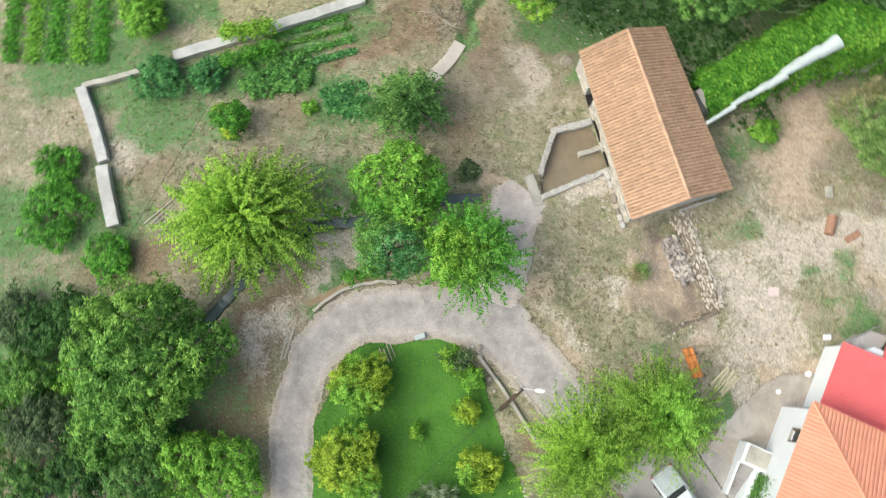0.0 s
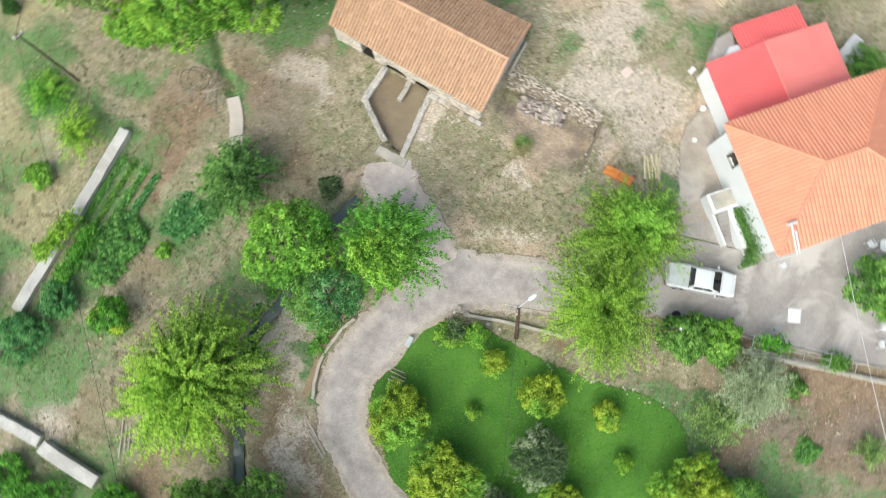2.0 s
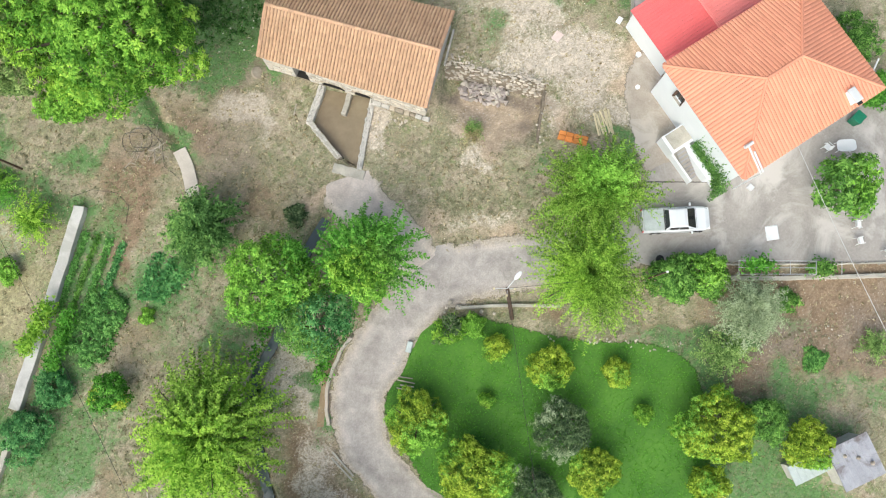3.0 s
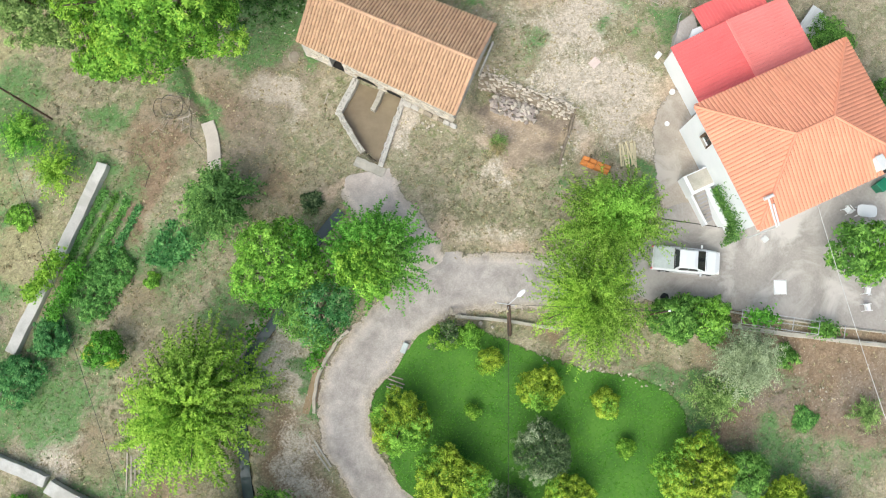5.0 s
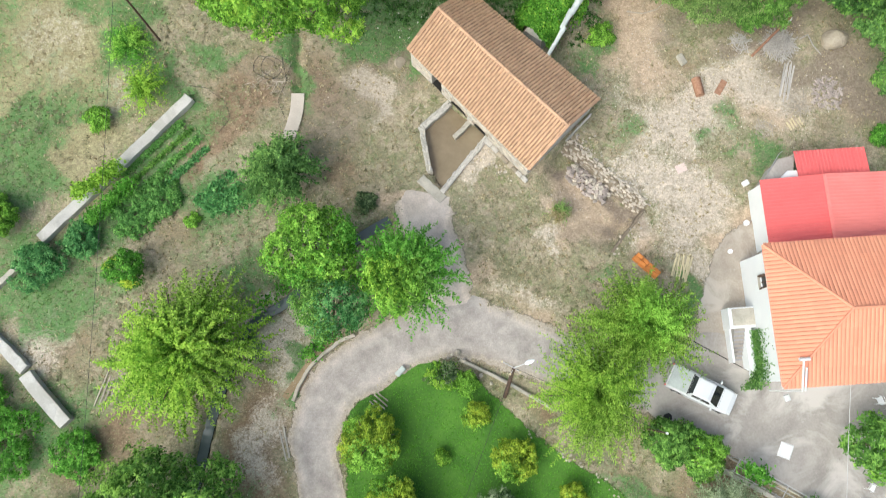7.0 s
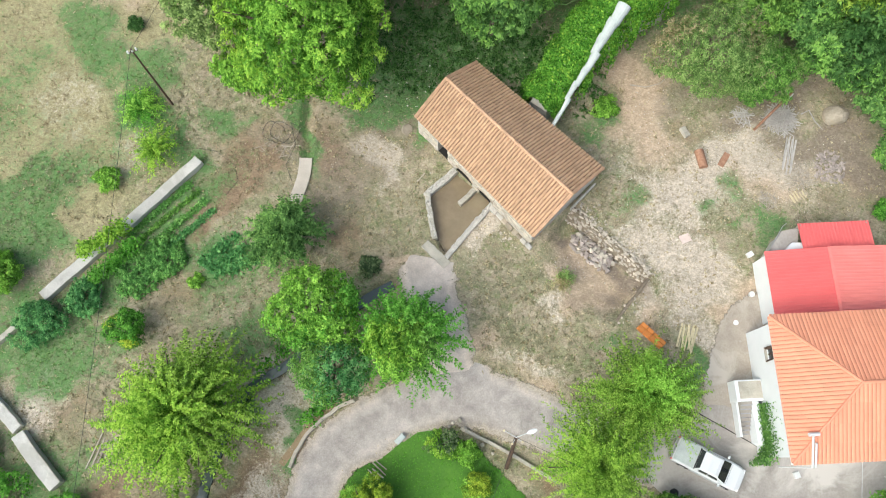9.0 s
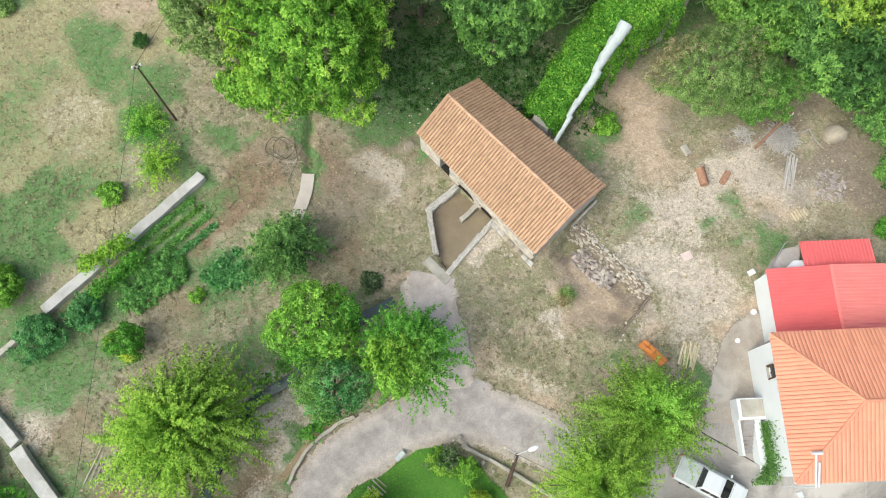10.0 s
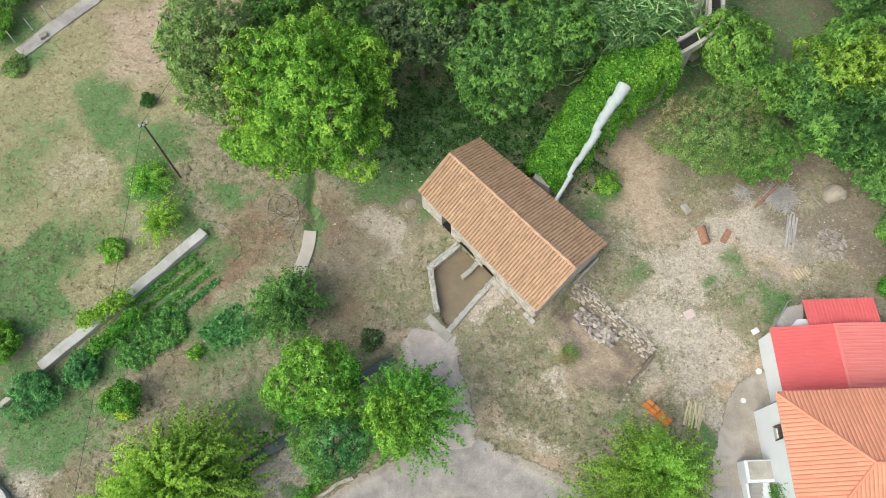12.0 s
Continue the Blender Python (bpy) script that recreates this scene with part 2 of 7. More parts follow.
def rim_factor(n, l, edge, big, mid):
    """The edge value, broken up at two scales."""
    out = edge
    for source, amount in ((big, 0.7), (mid, 0.9)):
        a = n.new("ShaderNodeMath")
        a.operation = "MULTIPLY_ADD"
        l.new(source, a.inputs[0])
        a.inputs[1].default_value = amount
        l.new(out, a.inputs[2])
        sub = n.new("ShaderNodeMath")
        sub.operation = "SUBTRACT"
        l.new(a.outputs[0], sub.inputs[0])
        sub.inputs[1].default_value = amount / 2
        out = sub.outputs[0]
    return out


def thin_out(n, l, p, rim, lo, hi):
    """The layer wears away to nothing at its ragged rim."""
    r = ramp_node(n, [(lo, (0, 0, 0)), (hi, (1, 1, 1))])
    l.new(rim, r.inputs[0])
    clear, mx = n.new("ShaderNodeBsdfTransparent"), n.new("ShaderNodeMixShader")
    l.new(r.outputs[0], mx.inputs[0]), l.new(p.outputs[0], mx.inputs[1]), l.new(clear.outputs[0], mx.inputs[2])
    l.new(mx.outputs[0], n["Material Output"].inputs[0])


def fading(m, lo=0.45, hi=0.6):
    """Lets a surface thin out along the rim of its sheet."""
    n, l = m.node_tree.nodes, m.node_tree.links
    at = n.new("ShaderNodeAttribute")
    at.attribute_name = "edge"
    co = n.new("ShaderNodeTexCoord").outputs["Object"]
    rim = rim_factor(n, l, at.outputs["Fac"], noise_node(n, l, 0.9, 6, 0.6, co).outputs[0], noise_node(n, l, 4.0, 6, 0.75, co).outputs[0])
    thin_out(n, l, n["Principled BSDF"], rim, lo, hi)
    return m


def road_material(name, low, middle, high):
    m, n, l, p = nodes_of(name)
    co = n.new("ShaderNodeTexCoord").outputs["Object"]
    at = n.new("ShaderNodeAttribute")
    at.attribute_name = "edge"
    big, mid, fine = noise_node(n, l, 0.5, 7, 0.6, co, 0.6), noise_node(n, l, 1.6, 9, 0.72, co, 0.4), noise_node(n, l, 9, 5, 0.75, co)
    r = ramp_node(n, [(0.34, low), (0.5, middle), (0.66, high)])
    l.new(mix_node(n, l, 0.45, big.outputs[0], mid.outputs[0]), r.inputs[0])
    fr = ramp_node(n, [(0.4, (0.86, 0.86, 0.86)), (0.62, (1.08, 1.06, 1.04))])
    l.new(fine.outputs[0], fr.inputs[0])
    colour = mix_node(n, l, 1.0, r.outputs[0], fr.outputs[0], "MULTIPLY")
    # wheel tracks are polished paler, the crown between them is greyer
    track = ramp_node(n, [(0.0, (0.92, 0.92, 0.93)), (0.22, (0.93, 0.93, 0.94)), (0.42, (1.07, 1.06, 1.05)), (0.62, (0.93, 0.91, 0.88)), (1.0, (0.8, 0.76, 0.7))])
    l.new(at.outputs["Fac"], track.inputs[0])
    colour = mix_node(n, l, 1.0, colour, track.outputs[0], "MULTIPLY")
    rim = rim_factor(n, l, at.outputs["Fac"], big.outputs[0], mid.outputs[0])
    er = ramp_node(n, [(0.52, (0, 0, 0)), (0.78, (1, 1, 1))])
    l.new(rim, er.inputs[0])
    verge = ramp_node(n, [(0.38, (0.36, 0.305, 0.245)), (0.62, (0.56, 0.485, 0.40))])
    l.new(fine.outputs[0], verge.inputs[0])
    colour = mix_node(n, l, er.outputs[0], colour, verge.outputs[0])
    l.new(colour, p.inputs["Base Color"])
    thin_out(n, l, p, rim, 0.80, 0.92)
    p.inputs["Roughness"].default_value = 0.9
    b = n.new("ShaderNodeBump")
    b.inputs["Strength"].default_value, b.inputs["Distance"].default_value = 0.35, 0.02
    l.new(fine.outputs[0], b.inputs["Height"]), l.new(b.outputs[0], p.inputs["Normal"])
    return m


GROUND = ground_material()
ROAD = road_material("road_concrete", (0.30, 0.27, 0.25), (0.435, 0.397, 0.372), (0.585, 0.54, 0.51))
TRACK = road_material("dusty_track", (0.46, 0.40, 0.355), (0.62, 0.55, 0.495), (0.74, 0.67, 0.615))
LAWN = fading(surface("lawn_turf", (0.034, 0.115, 0.01), (0.112, 0.26, 0.03), 0.28, 6.0, 0.9, 0.3, spread=(0.34, 0.64), bump_dist=0.05))
YARD = surface("yard_concrete", (0.255, 0.23, 0.21), (0.42, 0.385, 0.355), 0.45, 6.0, 0.85, 0.2, stain=(0.52, 0.485, 0.455), spread=(0.32, 0.66))
CONCRETE = surface("old_concrete", (0.29, 0.27, 0.225), (0.58, 0.54, 0.47), 0.9, 14.0, 0.9, 0.4)
STONE = surface("field_stone", (0.27, 0.23, 0.175), (0.52, 0.45, 0.36), 2.0, 22.0, 0.92, 0.6, each=0.25)
MASONRY = surface("mortared_masonry", (0.40, 0.375, 0.34), (0.68, 0.65, 0.605), 1.6, 12.0, 0.92, 0.7, bump_dist=0.05)
MUD = surface("wet_ochre_mud", (0.22, 0.145, 0.075), (0.38, 0.28, 0.165), 1.5, 9.0, 0.5, 0.4)
PALE_CONCRETE = surface("pale_old_concrete", (0.38, 0.365, 0.34), (0.64, 0.625, 0.59), 0.9, 14.0, 0.9, 0.4, stain=(0.42, 0.405, 0.37))
SLAB = surface("worn_pinkish_concrete", (0.44, 0.39, 0.34), (0.62, 0.56, 0.50), 0.9, 14.0, 0.9, 0.4)
PLASTER = surface("white_render", (0.72, 0.745, 0.77), (0.80, 0.82, 0.84), 0.6, 20.0, 0.8, 0.1)
TILE = surface("weathered_clay_tile", (0.46, 0.28, 0.17), (0.62, 0.42, 0.27), 1.2, 15.0, 0.85, 0.3, each=0.09)
# bed darkened to paint the shadow in the channels between the barrel tiles
TILE_BED_SHADE = surface("tile_bed_gap_shade", (0.13, 0.075, 0.05), (0.22, 0.13, 0.085), 1.2, 15.0, 0.9, 0.3)
TILE_RIDGE = surface("ridge_clay_tile", (0.45, 0.27, 0.17), (0.62, 0.41, 0.27), 1.2, 15.0, 0.85, 0.3, each=0.15)
TILE_ORANGE_BED = surface("orange_tile_bed", (0.62, 0.25, 0.155), (0.70, 0.30, 0.19), 0.35, 12.0, 0.8, 0.15)
TILE_ORANGE = surface("new_orange_tile", (0.68, 0.28, 0.17), (0.78, 0.345, 0.22), 0.35, 12.0, 0.7, 0.15, each=0.06)
RED_SHEET = surface("red_metal_sheet", (0.70, 0.13, 0.13), (0.78, 0.175, 0.17), 0.4, 10.0, 0.45, 0.03)
RED_OLD = surface("faded_red_sheet", (0.77, 0.22, 0.20), (0.85, 0.285, 0.26), 0.4, 10.0, 0.5, 0.03)
BARK = surface("bark", (0.07, 0.05, 0.035), (0.20, 0.16, 0.12), 3.0, 30.0, 0.95, 0.8)
GREY_WOOD = surface("weathered_wood", (0.26, 0.22, 0.18), (0.52, 0.47, 0.40), 2.0, 24.0, 0.9, 0.4, each=0.2)
DARK_WOOD = surface("dark_stained_wood", (0.06, 0.035, 0.025), (0.13, 0.08, 0.055), 2.0, 24.0, 0.9, 0.4)
RUST = surface("rusty_iron", (0.24, 0.11, 0.065), (0.47, 0.28, 0.185), 4.0, 20.0, 0.85, 0.4)
STEEL = surface("grey_steel", (0.42, 0.42, 0.42), (0.6, 0.6, 0.6), 2.0, 20.0, 0.45, 0.05, metal=0.6)
PIPE = surface("pale_cement_pipe", (0.36, 0.40, 0.39), (0.60, 0.65, 0.63), 1.0, 14.0, 0.8, 0.2)
WHITE_PAINT = surface("white_paint", (0.56, 0.57, 0.57), (0.68, 0.68, 0.68), 1.0, 20.0, 0.5, 0.03)
WHITE_PLASTIC = surface("white_plastic", (0.78, 0.78, 0.78), (0.86, 0.86, 0.86), 1.0, 20.0, 0.4, 0.0)
RUBBER = surface("black_rubber", (0.02, 0.02, 0.02), (0.045, 0.045, 0.045), 3.0, 30.0, 0.85, 0.2)
CABLE = surface("black_cable", (0.03, 0.03, 0.03), (0.06, 0.06, 0.06), 3.0, 30.0, 0.7, 0.0)
DARK = surface("dark_void", (0.015, 0.013, 0.012), (0.03, 0.027, 0.025), 2.0, 20.0, 0.95, 0.0)
CARDBOARD = surface("pinkish_board", (0.62, 0.5, 0.46), (0.74, 0.62, 0.58), 2.0, 20.0, 0.9, 0.1)
ORANGE_BRICK = surface("orange_hollow_brick", (0.66, 0.22, 0.05), (0.80, 0.32, 0.09), 2.0, 20.0, 0.85, 0.2, each=0.12)
GREEN_PLASTIC = surface("green_plastic", (0.01, 0.13, 0.07), (0.02, 0.2, 0.11), 2.0, 20.0, 0.5, 0.05)
TEAL_CLOTH = surface("teal_tarpaulin", (0.03, 0.30, 0.30), (0.06, 0.42, 0.42), 2.0, 20.0, 0.7, 0.1)
BLACK_HOSE = CABLE
SHEET = surface("grey_fibre_cement", (0.27, 0.27, 0.30), (0.43, 0.43, 0.47), 1.3, 14.0, 0.85, 0.2, stain=(0.17, 0.15, 0.15))
PATH_DIRT = fading(surface("dirt_over_concrete", (0.29, 0.245, 0.20), (0.50, 0.44, 0.375), 0.8, 8.0, 0.9, 0.4, stain=(0.50, 0.455, 0.40)))
STRAW_CANE = surface("bleached_cane", (0.52, 0.44, 0.27), (0.74, 0.66, 0.44), 2.0, 24.0, 0.8, 0.3, each=0.15)
WHITE_STONE = surface("chalk_stone", (0.60, 0.57, 0.50), (0.80, 0.77, 0.70), 2.0, 20.0, 0.9, 0.2)
BLEACHED = surface("bleached_wood", (0.32, 0.30, 0.28), (0.56, 0.53, 0.50), 2.0, 24.0, 0.9, 0.3, each=0.2)
PINK_STONE = surface("pinkish_field_stone", (0.28, 0.235, 0.21), (0.50, 0.435, 0.40), 2.0, 22.0, 0.92, 0.6, each=0.25)
BOULDER = surface("brown_boulder", (0.28, 0.245, 0.19), (0.48, 0.42, 0.34), 1.2, 9.0, 0.95, 0.8, stain=(0.40, 0.33, 0.24), bump_dist=0.06)
BANK_EARTH = surface("bank_earth", (0.12, 0.095, 0.07), (0.32, 0.265, 0.20), 2.6, 16.0, 0.95, 0.8, bump_dist=0.06)
CAR_PAINT = surface("white_car_paint", (0.66, 0.68, 0.70), (0.72, 0.73, 0.75), 1.0, 10.0, 0.22, 0.0)
DARK_GLASS, _n, _l, _p = nodes_of("tinted_glass")
_p.inputs["Base Color"].default_value, _p.inputs["Roughness"].default_value = (0.015, 0.02, 0.022, 1), 0.06
WATER, _n, _l, _p = nodes_of("murky_water")
_w = noise_node(_n, _l, 0.6, 5, 0.6, _n.new("ShaderNodeTexCoord").outputs["Object"])
_r = ramp_node(_n, [(0.3, (0.22, 0.17, 0.11)), (0.7, (0.30, 0.245, 0.165))])
_l.new(_w.outputs[0], _r.inputs[0]), _l.new(_r.outputs[0], _p.inputs["Base Color"])
_p.inputs["Roughness"].default_value = 0.08
# base colour is raised to bluish grey for the sky's reflection
STREAM, _n, _l, _p = nodes_of("stream_water")
_p.inputs["Base Color"].default_value, _p.inputs["Roughness"].default_value = (0.10, 0.125, 0.13, 1), 0.05

L_BRIGHT = leaf_material("leaf_bright", (0.095, 0.225, 0.03), (0.24, 0.495, 0.062), (0.44, 0.73, 0.125))
L_MID = leaf_material("leaf_mid", (0.065, 0.16, 0.03), (0.16, 0.34, 0.065), (0.31, 0.55, 0.115))
L_DARK = leaf_material("leaf_dark", (0.034, 0.093, 0.022), (0.078, 0.178, 0.046), (0.147, 0.295, 0.078))
L_BLUE = leaf_material("leaf_bluegreen", (0.05, 0.165, 0.05), (0.13, 0.35, 0.11), (0.26, 0.53, 0.18))
L_YELLOW = leaf_material("leaf_yellowgreen", (0.11, 0.26, 0.03), (0.28, 0.51, 0.06), (0.53, 0.75, 0.12), 0.45)
L_CITRUS = leaf_material("leaf_citrus", (0.13, 0.225, 0.025), (0.33, 0.485, 0.045), (0.63, 0.735, 0.10))
L_OLIVE = leaf_material("leaf_olive", (0.05, 0.09, 0.04), (0.12, 0.19, 0.08), (0.26, 0.34, 0.16))
L_BROWN = leaf_material("leaf_browning", (0.2, 0.18, 0.08), (0.36, 0.31, 0.16), (0.52, 0.46, 0.27))
L_OAK = leaf_material("leaf_oak", (0.06, 0.145, 0.035), (0.14, 0.29, 0.075), (0.29, 0.50, 0.13))
L_VINE = leaf_material("leaf_vine", (0.055, 0.175, 0.022), (0.13, 0.37, 0.045), (0.26, 0.57, 0.09))
L_REED = leaf_material("leaf_reed", (0.13, 0.28, 0.08), (0.30, 0.52, 0.19), (0.54, 0.74, 0.35))
L_STRAW = leaf_material("grass_straw", (0.24, 0.19, 0.1), (0.42, 0.35, 0.21), (0.6, 0.53, 0.36), 0.2)
L_GRASS = leaf_material("grass_green", (0.09, 0.27, 0.022), (0.125, 0.335, 0.034), (0.17, 0.40, 0.05), 0.2)
L_WEED = leaf_material("weed_green", (0.085, 0.17, 0.045), (0.15, 0.27, 0.08), (0.24, 0.38, 0.125), 0.2)
L_TAMARISK = leaf_material("leaf_tamarisk", (0.105, 0.19, 0.052), (0.235, 0.38, 0.105), (0.41, 0.57, 0.19))
L_WILLOW = leaf_material("leaf_willow", (0.085, 0.17, 0.026), (0.225, 0.40, 0.055), (0.46, 0.67, 0.125), 0.5)
L_LIME = leaf_material("leaf_lime", (0.085, 0.17, 0.022), (0.23, 0.39, 0.05), (0.45, 0.63, 0.10))
L_WOOD = leaf_material("leaf_wood", (0.07, 0.165, 0.03), (0.18, 0.35, 0.06), (0.37, 0.60, 0.12))
L_POPLAR = leaf_material("leaf_poplar", (0.12, 0.20, 0.06), (0.28, 0.40, 0.13), (0.48, 0.60, 0.23))
STONE_PALE = surface("pale_field_stone", (0.38, 0.335, 0.28), (0.63, 0.57, 0.49), 2.0, 22.0, 0.92, 0.6, each=0.25)
L_WALNUT = leaf_material("leaf_walnut", (0.075, 0.195, 0.022), (0.195, 0.42, 0.05), (0.40, 0.67, 0.10))
L_IVY = leaf_material("leaf_ivy", (0.05, 0.16, 0.02), (0.14, 0.365, 0.042), (0.28, 0.57, 0.085))
L_GARDEN = leaf_material("leaf_garden", (0.07, 0.19, 0.045), (0.165, 0.385, 0.09), (0.30, 0.56, 0.15))
L_SCRUB = leaf_material("leaf_scrub", (0.16, 0.155, 0.09), (0.25, 0.245, 0.145), (0.38, 0.375, 0.25), 0.2)
L_SAGE = leaf_material("leaf_sage", (0.20, 0.26, 0.13), (0.36, 0.44, 0.25), (0.54, 0.62, 0.40))

# ---- ground ----
POOL = [(0.15, 21.5), (-1.75, 19.5), (-1.1, 16.2), (-0.25, 14.75), (2.85, 18.6), (3.2, 19.0)]
MILL = (3.87, 22.83, -43.0)          # centre and turn of the mill
PIT = [(9.2, 18.75), (6.9, 15.6), (8.0, 11.5), (12.4, 10.0), (14.95, 13.45), (15.15, 13.7)]
CANAL = [(-4.2, 12.3), (-6.0, 11.2), (-8.1, 9.5), (-11.5, 6.0), (-14.5, 3.7), (-16.4, -2.0), (-17.5, -8.0), (-19.0, -15.0), (-21, -24)]
CANAL_NORTH = [(-11.7, 22.2), (-11.95, 25.5), (-11.6, 30.0), (-12.5, 36.0)]


def inside(x, y, poly):
    hit = np.zeros(np.shape(x), bool)
    for (x0, y0), (x1, y1) in zip(poly, poly[1:] + poly[:1]):
        cond = (y0 > y) != (y1 > y)
        hit ^= cond & (x < (x1 - x0) * (y - y0) / (y1 - y0 + 1e-12) + x0)
    return hit


def line_distance(x, y, pts):
    best = np.full(np.shape(x), 1e9)
    for (x0, y0), (x1, y1) in zip(pts, pts[1:]):
        dx, dy = x1 - x0, y1 - y0
        s = np.clip(((x - x0) * dx + (y - y0) * dy) / (dx * dx + dy * dy), 0, 1)
        best = np.minimum(best, np.hypot(x - x0 - s * dx, y - y0 - s * dy))
    return best


def blobs(x, y, rows):
    """How far each place lies inside soft ellipses: x, y, half lengths, turn, weight."""
    out = np.zeros(np.shape(x))
    x, y = x + 0.9 * np.sin(y * .8 + np.sin(x * .6)) + .45 * np.sin(y * 2.3 + x), y + 0.9 * np.sin(x * .7 + 2 + np.sin(y * .9)) + .45 * np.sin(x * 2.1 - y)
    for cx, cy, rx, ry, turn, weight in rows:
        c, s = math.cos(radians(turn)), math.sin(radians(turn))
        u, v = ((x - cx) * c + (y - cy) * s) / rx, (-(x - cx) * s + (y - cy) * c) / ry
        out = np.maximum(out, weight * np.clip(1.25 - np.hypot(u, v) * .75, 0, 1))
    return out


GREENS = [(-3.8, 27.2, 4, 2.4, 0, 1.15), (-24.6, 26, 2.2, 5.5, 10, .95), (-21.5, 22.5, 1.6, 2.6, 30, .8), (-17.5, 25.4, 2.6, 1.2, 0, .75), (-35, 16.4, 5.2, 2.8, 32, 1.5), (-33.2, 14.8, 3.6, 2.6, 30, 1.5), (-30, 32, 3, 4, 20, .8), (-12, 24.5, .9, 3.5, 0, .9), (-5.2, 30.5, 5, 3, 0, .9), (2, 33, 8, 3.5, -20, 1.0),
          (-24, 12.5, 6, 2.6, 45, .9), (-30, 6.5, 3.5, 3, 30, 1.25), (-37.5, 7.0, 4.5, 3.5, 30, 1.1), (-34.5, 8.6, 3, 1.6, 40, 1.0), (-33, -7, 4, 3, 0, .9), (-18.5, 14, 3, 3, 0, .7), (-21, 18, 5, 1.6, 45, .75), (13.5, 19.3, 1.5, 2.5, 10, .55),
          (21, 20.6, 1.3, 1.3, 0, .6), (24.4, 18.2, 2.2, 1.1, 10, .8), (11.4, 25.4, 1.5, 2.5, 0, .7), (-9, 11.5, 3, 2, 30, .6), (-15, 7, 4, 2, 40, .6)]
GREENS_2 = [(14, -10.5, 3, 4, 0, .9), (20, -15, 4, 2, -20, .8), (24.5, -16.5, 5, 1.4, -20, .5), (15.5, -18.5, 5, 4.5, 0, 1.0), (-11.5, -1.4, 1.4, 1.4, 0, .8),
            (17.6, 7.6, .9, 2.6, 10, .7), (13, 7.6, 3.4, 1, 0, .5), (-20, -12, 10, 6, 0, .7), (-28, -14, 8, 6, 0, .7), (-28, -3, 4, 4, 0, .7), (-32, -7, 3, 3, 0, .6),
            (-38, 9, 6, 5, 40, .55), (10, 42, 25, 8, 0, .8), (32, 38, 8, 6, 0, .7), (36, -2, 4, 6, 0, .6), (-16, 12, 5, 5, 0, .45), (-26, 6, 4, 3, 30, .5), (-9.9, 2.5, .6, 2.2, -35, .95), (-13.6, 2.2, .8, 2.4, -35, .8), (-40, 40, 3, 4, 40, .8), (-26.3, 29, 1.8, 4, 15, .85), (-4, 27.8, 5, 2.4, 0, .95), (17, -8.4, 6, 1.0, -28, .75), (-22.8, 23.8, 2.4, 1.2, 20, .6), (-36, 27, 4, 8, 0, .5), (-31, 20, 6, 3, 40, .6)]
SOILS = [(-17, 20.4, 3.4, 2.4, 30, 1.0), (-15.5, 24, 4.5, 2.6, 10, .5), (-14.3, 24, 2.5, 1.7, 0, .5), (-9.7, 23.2, 2.5, 3, 0, .7), (14.2, 28, 2.4, 4.5, 25, .8), (-12.4, 3.2, 1.7, 3.4, -30, .4),
         (-10.2, .2, .7, 4, -20, .9), (-13, -5, 2.6, 5, 0, .85), (-13.5, -10.5, 3.5, 5, 0, .9), (26, -11.6, 9, 4, -27, 1.15), (18, -11.4, 4, 2, -25, .75), (-27, 41, 7, 6, 0, .55)]
SOILS_2 = [(30.5, 21.5, 2.5, 2.5, 0, .5), (19, 26, 3, 2, 0, .45), (24, 29, 5, 1.6, 0, .5), (16.2, -7.8, 6, .9, -32, .8), (6.5, -1.6, 2.6, .8, -40, .7), (-20, 12, 3.5, 3.5, 0, .5),
           (-18.5, 17, 2, .5, 45, .9), (-24, -5, 4, 3, 0, .7), (-7.5, 16, 2, 3.5, 0, .55), (0, 40, 12, 6, 0, .7), (-27, 2.5, 3.5, 4, 40, .5)]
PALES = [(24, 23.6, 3.6, 2.4, 0, .75), (15.5, 27.5, 2.2, 4, 20, .6), (26, 22, 3, 2.4, 0, .55), (-11.8, 3.7, 1.2, 2.4, -35, .85), (19.6, 8, 1.6, 4.5, 5, .6), (-6, 21.8, 1.3, 2.6, 10, .8), (17.5, 21, 5, 3.4, 20, .72), (21.5, 23.4, 3.5, 1.6, 0, .85), (16.6, 16, 3.5, 2.6, 0, .75), (18.6, 13.5, 3, 3, 0, .75), (3.2, 17.0, 1.2, 2.6, -40, 1.0),
         (8.2, 14.6, 1.2, 1.8, 30, .75), (8.8, 11.6, 1.3, 1, 0, .6), (-31, 26, 5, 6, 0, .38), (-29, 3, 2.4, 3, 40, .6), (-36, 0, 4, 3, 30, .3), (-8.6, 3.6, .7, 1.3, -40, .7), (-26, 22, 3, 2, 0, .45), (14, 11.6, 2.4, 1.6, -45, .6), (-12.6, -4.5, 1.8, 5, -5, .62), (6.0, 6.4, 3, 1.5, -20, .5), (-10.6, 2.2, 1.0, 3, -30, .8), (-13.5, 4.5, 1.4, 2.4, -40, .6)]

